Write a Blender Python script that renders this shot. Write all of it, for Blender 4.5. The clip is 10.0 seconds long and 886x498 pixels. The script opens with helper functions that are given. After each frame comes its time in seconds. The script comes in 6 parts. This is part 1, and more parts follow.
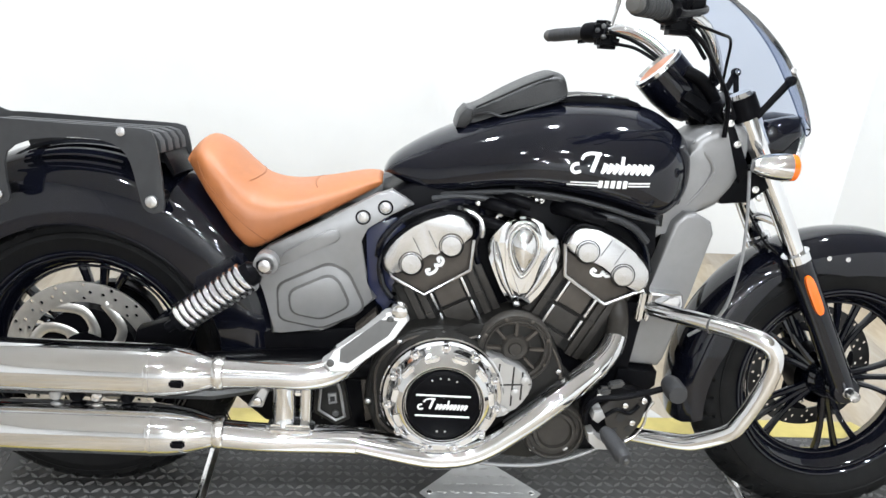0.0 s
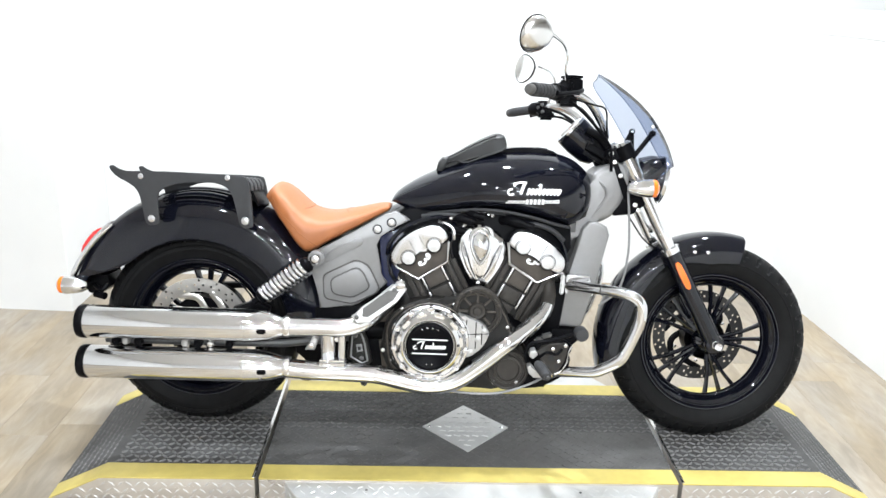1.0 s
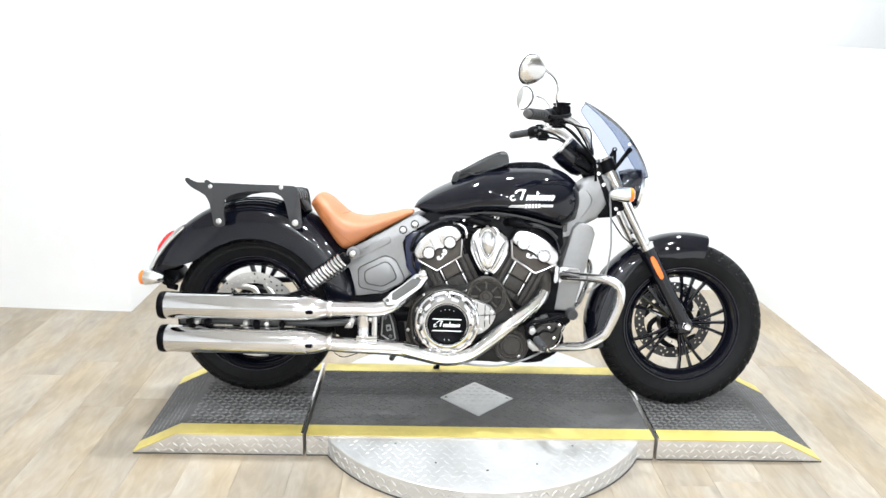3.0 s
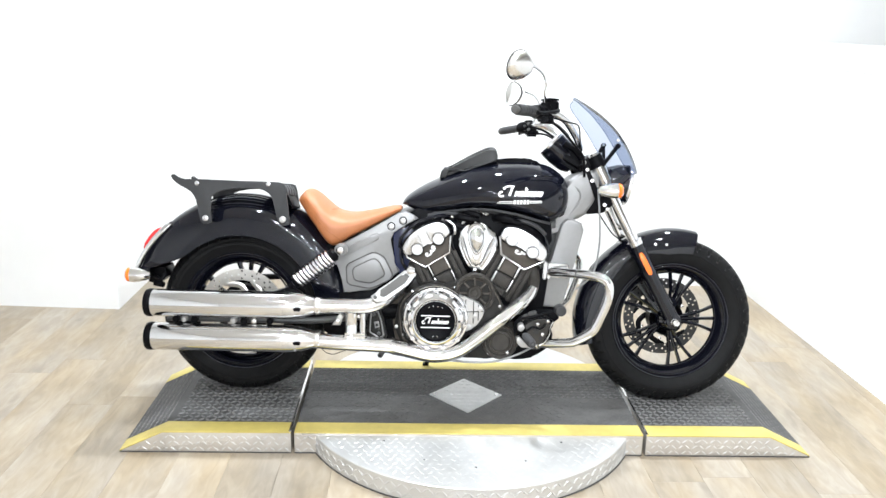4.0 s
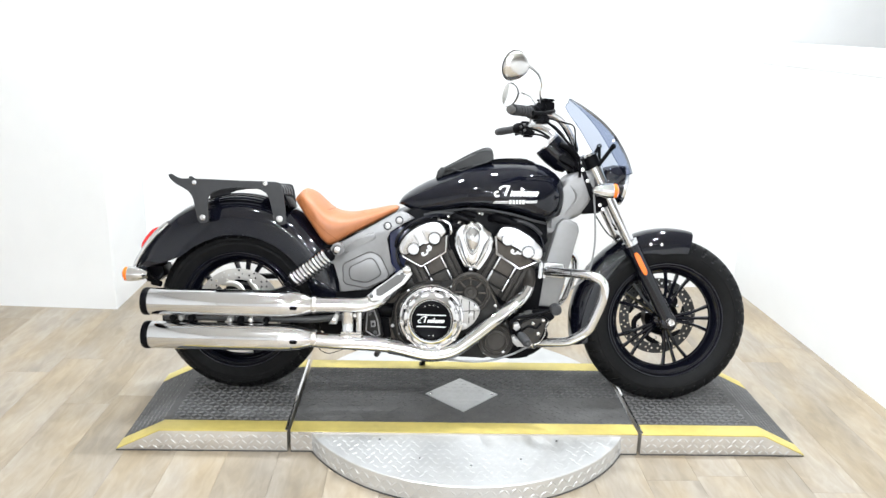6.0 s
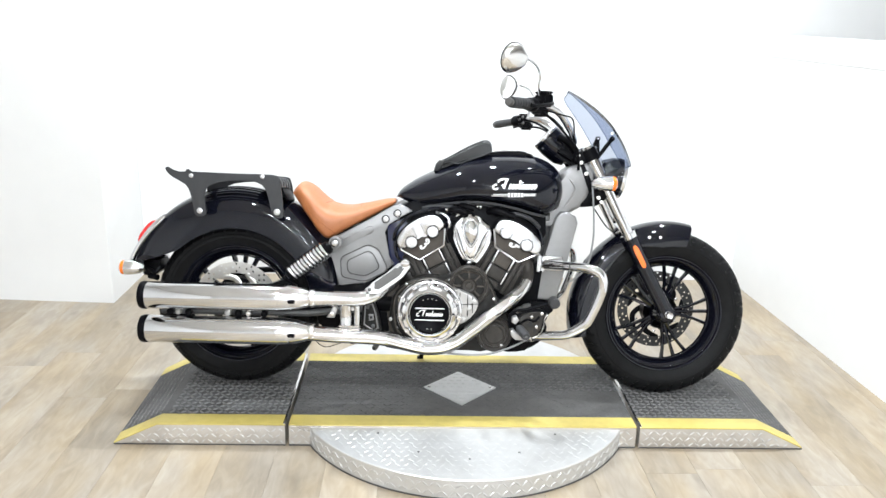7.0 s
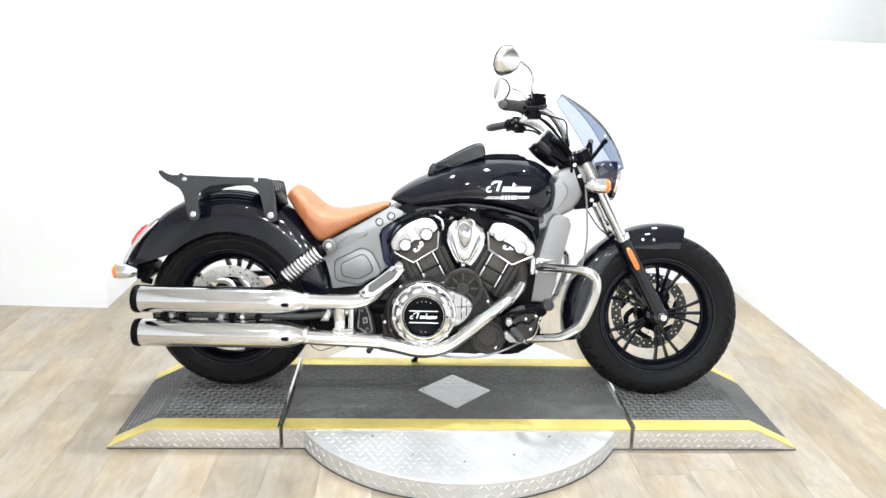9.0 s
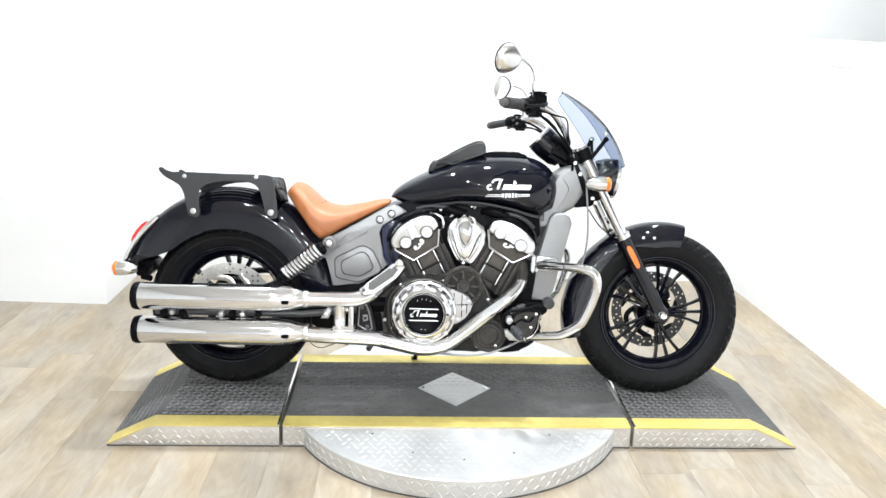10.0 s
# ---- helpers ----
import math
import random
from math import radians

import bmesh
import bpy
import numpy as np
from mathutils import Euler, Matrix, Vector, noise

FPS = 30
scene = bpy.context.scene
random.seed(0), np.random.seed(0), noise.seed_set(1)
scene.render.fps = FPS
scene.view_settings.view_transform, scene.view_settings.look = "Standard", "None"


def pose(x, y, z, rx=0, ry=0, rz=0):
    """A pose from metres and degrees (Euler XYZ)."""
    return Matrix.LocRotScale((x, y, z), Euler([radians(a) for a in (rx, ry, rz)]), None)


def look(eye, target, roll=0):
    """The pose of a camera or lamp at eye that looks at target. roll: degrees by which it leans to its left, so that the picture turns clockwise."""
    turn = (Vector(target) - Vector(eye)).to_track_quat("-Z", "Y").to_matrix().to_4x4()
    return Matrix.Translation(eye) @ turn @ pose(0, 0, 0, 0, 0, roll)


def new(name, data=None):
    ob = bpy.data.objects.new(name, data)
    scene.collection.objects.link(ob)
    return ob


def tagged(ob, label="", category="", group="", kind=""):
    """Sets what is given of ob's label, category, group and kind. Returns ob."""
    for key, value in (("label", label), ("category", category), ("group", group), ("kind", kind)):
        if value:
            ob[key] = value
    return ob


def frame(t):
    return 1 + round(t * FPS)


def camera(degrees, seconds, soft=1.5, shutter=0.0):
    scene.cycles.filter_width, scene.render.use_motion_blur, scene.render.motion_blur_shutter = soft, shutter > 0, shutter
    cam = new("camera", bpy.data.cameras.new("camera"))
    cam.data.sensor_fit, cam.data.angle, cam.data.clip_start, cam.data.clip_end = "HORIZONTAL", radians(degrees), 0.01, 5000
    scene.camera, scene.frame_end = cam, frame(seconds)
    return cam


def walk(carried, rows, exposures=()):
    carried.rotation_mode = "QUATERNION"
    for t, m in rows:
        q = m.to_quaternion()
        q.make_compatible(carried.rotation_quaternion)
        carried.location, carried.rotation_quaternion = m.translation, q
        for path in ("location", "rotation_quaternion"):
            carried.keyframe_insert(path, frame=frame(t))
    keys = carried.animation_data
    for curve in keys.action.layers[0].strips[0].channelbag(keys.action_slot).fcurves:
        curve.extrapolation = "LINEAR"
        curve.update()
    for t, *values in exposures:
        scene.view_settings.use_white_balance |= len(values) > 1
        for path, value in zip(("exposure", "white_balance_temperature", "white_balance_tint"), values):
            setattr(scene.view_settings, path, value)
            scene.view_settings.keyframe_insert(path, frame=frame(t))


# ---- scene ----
from mathutils.bvhtree import BVHTree

cam = camera(58.1, 10.0)
PATH = [
    (0, (-0.28, -1.439, 1.339), (-0.097, 0.375, 0.518), 4.8),
    (0.1, (-0.278, -1.538, 1.351), (-0.066, 0.299, 0.589), 4.8),
    (0.2, (-0.269, -1.639, 1.371), (-0.032, 0.201, 0.623), 4.0),
    (0.3, (-0.268, -1.735, 1.379), (-0.036, 0.093, 0.602), 4.3),
    (0.4, (-0.259, -1.829, 1.394), (-0.065, -0.012, 0.581), 3.7),
    (0.5, (-0.24, -1.919, 1.402), (-0.061, -0.076, 0.646), 3.3),
    (0.7, (-0.212, -2.088, 1.428), (-0.115, -0.201, 0.772), 2.2),
    (1, (-0.173, -2.32, 1.45), (-0.108, -0.42, 0.826), 1.9),
    (1.5, (-0.19, -2.652, 1.479), (-0.086, -0.727, 0.949), 0.7),
    (2, (-0.234, -2.833, 1.479), (-0.146, -0.917, 0.911), 2.3),
    (2.5, (-0.226, -2.846, 1.492), (-0.185, -0.923, 0.943), 1.4),
    (4, (-0.199, -2.833, 1.489), (-0.134, -0.914, 0.929), 1.5),
    (4.5, (-0.196, -2.843, 1.491), (-0.132, -0.92, 0.945), 1.2),
    (5, (-0.185, -2.846, 1.495), (-0.129, -0.924, 0.946), 1.4),
    (5.5, (-0.185, -2.854, 1.482), (-0.124, -0.931, 0.936), 1.5),
    (7, (-0.191, -2.841, 1.477), (-0.117, -0.925, 0.909), 1.6),
    (7.5, (-0.192, -2.846, 1.464), (-0.113, -0.927, 0.904), 1.6),
    (8, (-0.189, -2.849, 1.468), (-0.118, -0.93, 0.91), 1.5),
    (8.5, (-0.193, -2.847, 1.475), (-0.117, -0.928, 0.919), 1.4),
    (9, (-0.189, -2.846, 1.467), (-0.101, -0.926, 0.913), 1.5),
    (9.5, (-0.194, -2.844, 1.464), (-0.106, -0.927, 0.9), 1.4),
    (10, (-0.193, -2.841, 1.471), (-0.103, -0.923, 0.908), 1.7),
]
walk(cam, [(t, look(eye, target, roll)) for t, eye, target, roll in PATH],
     ((0, -0.64), (0.2, -0.55), (0.5, -0.54), (1, -0.42), (2, -0.36), (4, -0.30), (5.5, -0.42), (7, -0.46), (8, -0.38), (10, -0.34)))

# ---- light ----
world = bpy.data.worlds.new("world")
scene.world = world
world.use_nodes = True
world.node_tree.nodes["Background"].inputs[0].default_value = (0.9, 0.95, 1.0, 1)
world.node_tree.nodes["Background"].inputs[1].default_value = 0.25
LAMP_WATTS = 68


# ---- materials ----
def material(name, color, rough=0.5, metal=0.0, coat=0.0, vary=0.15, scale=30.0, bump=0.0, bump_scale=200.0,
             rough_vary=0.1, per_piece=0.0, spec=0.5):
    """A principled surface with colour and gloss varied at two scales and a fine relief."""
    m = bpy.data.materials.new(name)
    m.use_nodes = True
    n, l = m.node_tree.nodes, m.node_tree.links
    b = n["Principled BSDF"]
    b.inputs["Metallic"].default_value = metal
    b.inputs["Specular IOR Level"].default_value = spec
    b.inputs["Coat Weight"].default_value = coat
    b.inputs["Coat Roughness"].default_value = 0.03
    tex = n.new("ShaderNodeTexCoord")
    big, fine = n.new("ShaderNodeTexNoise"), n.new("ShaderNodeTexNoise")
    big.inputs["Scale"].default_value, fine.inputs["Scale"].default_value = scale * 0.12, scale
    fine.inputs["Detail"].default_value = 6
    l.new(tex.outputs["Object"], big.inputs["Vector"]), l.new(tex.outputs["Object"], fine.inputs["Vector"])
    add = n.new("ShaderNodeMath")
    add.operation = "ADD"
    l.new(big.outputs["Fac"], add.inputs[0]), l.new(fine.outputs["Fac"], add.inputs[1])
    ramp = n.new("ShaderNodeMapRange")
    ramp.inputs["From Min"].default_value, ramp.inputs["From Max"].default_value = 0.6, 1.4
    ramp.inputs["To Min"].default_value, ramp.inputs["To Max"].default_value = 1 - vary, 1 + vary
    l.new(add.outputs[0], ramp.inputs["Value"])
    mul = n.new("ShaderNodeMix")
    mul.data_type, mul.blend_type = "RGBA", "MULTIPLY"
    mul.inputs[0].default_value = 1.0
    mul.inputs[6].default_value = (*color, 1)
    l.new(ramp.outputs[0], mul.inputs[7])
    out = mul.outputs[2]
    if per_piece:
        info, hsv = n.new("ShaderNodeObjectInfo"), n.new("ShaderNodeHueSaturation")
        mr = n.new("ShaderNodeMapRange")
        mr.inputs["To Min"].default_value, mr.inputs["To Max"].default_value = 1 - per_piece, 1 + per_piece
        l.new(info.outputs["Random"], mr.inputs["Value"]), l.new(mr.outputs[0], hsv.inputs["Value"])
        l.new(out, hsv.inputs["Color"])
        out = hsv.outputs[0]
    l.new(out, b.inputs["Base Color"])
    rr = n.new("ShaderNodeMapRange")
    rr.inputs["From Min"].default_value, rr.inputs["From Max"].default_value = 0.3, 0.7
    rr.inputs["To Min"].default_value = max(0.01, rough * (1 - rough_vary))
    rr.inputs["To Max"].default_value = min(1.0, rough * (1 + rough_vary))
    l.new(big.outputs["Fac"], rr.inputs["Value"]), l.new(rr.outputs[0], b.inputs["Roughness"])
    if bump:
        bn, bp = n.new("ShaderNodeTexNoise"), n.new("ShaderNodeBump")
        bn.inputs["Scale"].default_value, bn.inputs["Detail"].default_value = bump_scale, 3
        bp.inputs["Strength"].default_value, bp.inputs["Distance"].default_value = bump, 0.002
        l.new(tex.outputs["Object"], bn.inputs["Vector"]), l.new(bn.outputs["Fac"], bp.inputs["Height"])
        l.new(bp.outputs[0], b.inputs["Normal"])
    return m


def wood_material():
    """Pale grey-brown oak-look planks, grain along y, each plank of its own tone."""
    m = bpy.data.materials.new("pale_oak_plank")
    m.use_nodes = True
    n, l = m.node_tree.nodes, m.node_tree.links
    b = n["Principled BSDF"]
    tex, info = n.new("ShaderNodeTexCoord"), n.new("ShaderNodeObjectInfo")
    off = n.new("ShaderNodeVectorMath")
    off.operation = "MULTIPLY_ADD"
    comb = n.new("ShaderNodeCombineXYZ")
    l.new(info.outputs["Random"], comb.inputs[0]), l.new(info.outputs["Random"], comb.inputs[1])
    l.new(info.outputs["Random"], comb.inputs[2])
    off.inputs[1].default_value = (37.0, 53.0, 11.0)
    l.new(comb.outputs[0], off.inputs[0]), l.new(tex.outputs["Object"], off.inputs[2])
    st = n.new("ShaderNodeVectorMath")
    st.operation = "MULTIPLY"
    st.inputs[1].default_value = (9.0, 2.0, 1.0)
    l.new(off.outputs[0], st.inputs[0])
    grain, cloud, knot = n.new("ShaderNodeTexNoise"), n.new("ShaderNodeTexNoise"), n.new("ShaderNodeTexNoise")
    grain.inputs["Scale"].default_value, grain.inputs["Detail"].default_value = 3.0, 8
    grain.inputs["Distortion"].default_value = 1.6
    l.new(st.outputs[0], grain.inputs["Vector"])
    st2 = n.new("ShaderNodeVectorMath")
    st2.operation = "MULTIPLY"
    st2.inputs[1].default_value = (6.0, 2.3, 1.0)
    l.new(off.outputs[0], st2.inputs[0])
    cloud.inputs["Scale"].default_value, cloud.inputs["Detail"].default_value = 1.3, 4
    l.new(st2.outputs[0], cloud.inputs["Vector"])
    ramp = n.new("ShaderNodeValToRGB")
    e = ramp.color_ramp.elements
    e[0].position, e[0].color = 0.28, (0.228, 0.186, 0.138, 1)
    e[1].position, e[1].color = 0.74, (0.410, 0.354, 0.285, 1)
    mid = e.new(0.5)
    mid.color = (0.318, 0.263, 0.198, 1)
    mixf = n.new("ShaderNodeMix")
    mixf.inputs[0].default_value = 0.55
    l.new(grain.outputs["Fac"], mixf.inputs[2]), l.new(cloud.outputs["Fac"], mixf.inputs[3])
    l.new(mixf.outputs[0], ramp.inputs[0])
    knot.inputs["Scale"].default_value = 2.2
    l.new(st2.outputs[0], knot.inputs["Vector"])
    kr = n.new("ShaderNodeMapRange")
    kr.inputs["From Min"].default_value, kr.inputs["From Max"].default_value = 0.62, 0.78
    l.new(knot.outputs["Fac"], kr.inputs["Value"])
    km = n.new("ShaderNodeMix")
    km.data_type = "RGBA"
    l.new(kr.outputs[0], km.inputs[0]), l.new(ramp.outputs[0], km.inputs[6])
    km.inputs[7].default_value = (0.235, 0.196, 0.148, 1)
    tone, tint, mul = n.new("ShaderNodeTexNoise"), n.new("ShaderNodeValToRGB"), n.new("ShaderNodeMix")
    tone.inputs["Scale"].default_value, tone.inputs["Detail"].default_value = 0.9, 3
    l.new(st2.outputs[0], tone.inputs["Vector"]), l.new(tone.outputs["Fac"], tint.inputs[0])
    tint.color_ramp.elements[0].position, tint.color_ramp.elements[0].color = 0.36, (1.0, 0.965, 0.87, 1)
    tint.color_ramp.elements[1].position, tint.color_ramp.elements[1].color = 0.64, (0.955, 1.0, 1.07, 1)
    mul.data_type, mul.blend_type = "RGBA", "MULTIPLY"
    mul.inputs[0].default_value = 1.0
    l.new(km.outputs[2], mul.inputs[6]), l.new(tint.outputs[0], mul.inputs[7])
    hsv = n.new("ShaderNodeHueSaturation")
    mr = n.new("ShaderNodeMapRange")
    mr.inputs["To Min"].default_value, mr.inputs["To Max"].default_value = 0.87, 1.08
    l.new(info.outputs["Random"], mr.inputs["Value"]), l.new(mr.outputs[0], hsv.inputs["Value"])
    l.new(mul.outputs[2], hsv.inputs["Color"]), l.new(hsv.outputs[0], b.inputs["Base Color"])
    b.inputs["Roughness"].default_value = 0.42
    bp = n.new("ShaderNodeBump")
    bp.inputs["Strength"].default_value, bp.inputs["Distance"].default_value = 0.25, 0.001
    l.new(grain.outputs["Fac"], bp.inputs["Height"]), l.new(bp.outputs[0], b.inputs["Normal"])
    return m


def glass_material(name, tint, gloss=0.02):
    """A thin tinted sheet: light goes straight through, gloss by angle."""
    m = bpy.data.materials.new(name)
    m.use_nodes = True
    n, l = m.node_tree.nodes, m.node_tree.links
    n.remove(n["Principled BSDF"])
    tr, gl, mx, fr = (n.new("ShaderNodeBsdfTransparent"), n.new("ShaderNodeBsdfGlossy"), n.new("ShaderNodeMixShader"),
                      n.new("ShaderNodeFresnel"))
    tr.inputs[0].default_value = (*tint, 1)
    gl.inputs["Roughness"].default_value = gloss
    fr.inputs[0].default_value = 1.045
    l.new(fr.outputs[0], mx.inputs[0]), l.new(tr.outputs[0], mx.inputs[1]), l.new(gl.outputs[0], mx.inputs[2])
    l.new(mx.outputs[0], n["Material Output"].inputs[0])
    return m


def emitter(name, color, strength):
    m = bpy.data.materials.new(name)
    m.use_nodes = True
    b = m.node_tree.nodes["Principled BSDF"]
    b.inputs["Emission Color"].default_value = (*color, 1)
    b.inputs["Emission Strength"].default_value = strength
    return m


WHITE_WALL = material("white_wall_paint", (0.74, 0.74, 0.735), 0.6, vary=0.035, scale=5, bump=0.08, bump_scale=120)
DARK_WALL = material("grey_wall_paint", (0.74, 0.74, 0.735), 0.6, vary=0.05, scale=8, bump=0.08, bump_scale=120)
# Grey tone puts the weaker light beyond the partition into the wall colour.
DIM_WALL = material("dimmed_warm_grey_wall", (0.44, 0.425, 0.40), 0.6, vary=0.05, scale=8, bump=0.08, bump_scale=120)
WHITE_TRIM = material("white_trim_paint", (0.82, 0.82, 0.82), 0.35, vary=0.02, scale=8)
CEILING = material("ceiling_tile", (0.82, 0.82, 0.82), 0.8, vary=0.05, scale=40, bump=0.3, bump_scale=90)
WOOD = wood_material()
SUBFLOOR = material("plank_joint", (0.09, 0.07, 0.05), 0.8)
MAT_BLACK = material("dark_rubber_tread", (0.052, 0.051, 0.050), 0.55, vary=0.35, scale=25, bump=0.2, bump_scale=150, rough_vary=0.25)
# Mat rubber in a lighter copy: the lozenges' highlights are in the colour.
MAT_RELIEF_LIT = material("rubber_relief_with_highlight", (0.125, 0.122, 0.120), 0.56, vary=0.3, scale=18, bump=0.15, bump_scale=200)
YELLOW = material("yellow_safety_paint", (0.50, 0.405, 0.118), 0.45, vary=0.14, scale=35, bump=0.1)
ALU = material("tread_aluminium", (0.57, 0.567, 0.560), 0.42, metal=0.6, vary=0.09, scale=20, rough_vary=0.3, bump=0.05)
ALU_SIDE = material("dull_tread_plate", (0.52, 0.49, 0.455), 0.36, metal=0.65, vary=0.16, scale=20, rough_vary=0.3)
CABLE = material("grey_cable_sheath", (0.24, 0.24, 0.245), 0.4, metal=0.3)
# Dark steel fittings, and the shadow line drawn under the platform.
STEEL = material("dark_steel_and_contact_shadow", (0.10, 0.10, 0.10), 0.45, metal=0.6)
BLACK = material("gloss_black_paint", (0.0038, 0.0043, 0.0082), 0.055, spec=0.45, vary=0.2)
# Dark gloss plastic with its bluish reflection mixed into the base colour.
BLUE_SHEEN_PLASTIC = material("black_plastic_blue_sheen", (0.018, 0.022, 0.055), 0.14, spec=0.6, vary=0.2)
SATIN = material("satin_black_powder_coat", (0.004, 0.004, 0.005), 0.32, spec=0.05, vary=0.25, scale=60, bump=0.08, bump_scale=500)
MAT_WORN = material("worn_smooth_rubber", (0.073, 0.071, 0.069), 0.50, vary=0.35, scale=22, bump=0.12, bump_scale=120, rough_vary=0.3)
RACK = material("charcoal_powder_coat", (0.030, 0.031, 0.034), 0.5, spec=0.4, vary=0.15, scale=60, bump=0.1, bump_scale=600)
CHROME = material("polished_chrome", (0.71, 0.715, 0.73), 0.07, metal=1.0, vary=0.03, rough_vary=0.4)
SOFT_CHROME = material("satin_chrome", (0.60, 0.60, 0.61), 0.27, metal=1.0, vary=0.03, rough_vary=0.2)
DULL_SILVER = material("dull_silver_plate", (0.44, 0.432, 0.424), 0.42, metal=0.6, vary=0.08)
BRIGHT = material("brushed_bright_metal", (0.72, 0.71, 0.70), 0.22, metal=1.0, vary=0.08)
DISC = material("ground_steel_disc", (0.62, 0.60, 0.57), 0.32, metal=0.9, vary=0.1, scale=80)
DARK_DISC = material("dark_steel_disc", (0.036, 0.036, 0.036), 0.36, metal=0.8, vary=0.1, scale=80)
CAST = material("silver_grey_cast_paint", (0.232, 0.229, 0.230), 0.36, metal=0.4, vary=0.06, scale=60, bump=0.06, bump_scale=500)
# Dark grey inset paint, also used for shade lines on the castings.
CAST_DARK = material("dark_grey_inset_and_groove_shade", (0.10, 0.097, 0.094), 0.6, spec=0.15, vary=0.1, scale=60, bump=0.08, bump_scale=500)
ENGINE = material("charcoal_engine_casting", (0.020, 0.019, 0.0176), 0.42, metal=0.02, spec=0.14, vary=0.2, scale=70, bump=0.15, bump_scale=600)
ENGINE_MID = material("worn_charcoal_casting", (0.040, 0.036, 0.032), 0.42, metal=0.04, spec=0.22, vary=0.28, scale=60, bump=0.15, bump_scale=500)
# Lighter worn casting, also the colour of the painted rim highlight.
ENGINE_LIGHT = material("worn_engine_and_edge_highlight", (0.070, 0.060, 0.051), 0.48, metal=0.05, spec=0.3, vary=0.2, scale=60, bump=0.1, bump_scale=500)
RUBBER = material("tyre_rubber", (0.0080, 0.0080, 0.0084), 0.50, spec=0.09, vary=0.3, scale=40, bump=0.12, bump_scale=300)
GRIP = material("grip_rubber", (0.036, 0.036, 0.038), 0.5, spec=0.3, vary=0.2, bump=0.2, bump_scale=500)
LEATHER = material("tan_saddle_leather", (0.36, 0.122, 0.037), 0.52, spec=0.5, vary=0.13, scale=35, bump=0.22, bump_scale=420, rough_vary=0.25)
LEATHER.node_tree.nodes["Principled BSDF"].inputs["Coat Weight"].default_value = 0.35
LEATHER.node_tree.nodes["Principled BSDF"].inputs["Coat Roughness"].default_value = 0.5
THREAD = material("brown_thread", (0.24, 0.08, 0.022), 0.5)
POUCH = material("black_leather", (0.013, 0.013, 0.014), 0.40, spec=0.4, vary=0.2, scale=40, bump=0.3, bump_scale=350)
ORANGE = material("amber_lens", (0.88, 0.17, 0.012), 0.12, coat=0.6, vary=0.05)
RED = material("red_lens", (0.70, 0.02, 0.02), 0.12, coat=0.6, vary=0.05)
DECAL = material("white_decal", (0.86, 0.86, 0.86), 0.35, vary=0.02)
HOLE = material("dark_hole", (0.012, 0.012, 0.012), 0.7)
SCREEN = glass_material("smoke_blue_screen", (0.545, 0.59, 0.69))
MIRROR = material("mirror_glass", (0.92, 0.92, 0.92), 0.015, metal=1.0, vary=0.0)
GAUGE = material("gauge_face", (0.40, 0.16, 0.08), 0.3)
LED = emitter("lamp_diffuser", (0.93, 0.97, 1.0), 12.0)


# ---- mesh tools ----
def part(name, bm, mat, parent=None, label="", sharp=38):
    """One mesh object from bm, under parent where one is given."""
    bmesh.ops.recalc_face_normals(bm, faces=bm.faces)
    me = bpy.data.meshes.new(name)
    bm.to_mesh(me)
    bm.free()
    me.materials.append(mat)
    me.shade_smooth()
    me.set_sharp_from_angle(angle=radians(sharp))
    ob = new(name, me)
    if parent is not None:
        ob.parent = parent
    return tagged(ob, label)


def share(name, me, mat, parent, m):
    """An object of its own on a mesh that alike pieces share."""
    if not me.materials:
        me.materials.append(mat)
    ob = new(name, me)
    ob.parent = parent
    ob.matrix_local = m
    return ob


def spline(pts, n=5, closed=False):
    """Points along a smooth curve through pts (tuples of any length)."""
    p = [np.array(q, float) for q in pts]
    k, out = len(p), []
    for i in range(k if closed else k - 1):
        a, b, c, d = ((p[(i - 1) % k], p[i], p[(i + 1) % k], p[(i + 2) % k]) if closed else
                      (p[max(i - 1, 0)], p[i], p[i + 1], p[min(i + 2, k - 1)]))
        for j in range(n):
            t = j / n
            out.append(0.5 * (2 * b + (c - a) * t + (2 * a - 5 * b + 4 * c - d) * t * t + (3 * b - a - 3 * c + d) * t ** 3))
    if not closed:
        out.append(p[-1])
    return [tuple(float(v) for v in q) for q in out]


def skin(bm, rings, closed=True, caps=True, loop=False):
    """Faces between rings of equally many points."""
    vs = [[bm.verts.new(p) for p in r] for r in rings]
    n = len(vs[0])
    pairs = list(zip(vs, vs[1:])) + ([(vs[-1], vs[0])] if loop else [])
    for a, b in pairs:
        for i in range(n if closed else n - 1):
            j = (i + 1) % n
            bm.faces.new((a[i], a[j], b[j], b[i]))
    if caps and closed and not loop:
        bm.faces.new(vs[0][::-1]), bm.faces.new(vs[-1])
    return vs


def rounded(pts, r, n=4):
    """A closed outline with its corners rounded off by r."""
    out = []
    for i in range(len(pts)):
        a, p, c = (Vector(pts[i - 1]), Vector(pts[i]), Vector(pts[(i + 1) % len(pts)]))
        u, w = p + (a - p).normalized() * min(r, (a - p).length * 0.45), p + (c - p).normalized() * min(r, (c - p).length * 0.45)
        for k in range(n + 1):
            t = k / n
            q = u * (1 - t) ** 2 + p * 2 * t * (1 - t) + w * t * t
            out.append((q.x, q.y))
    return out


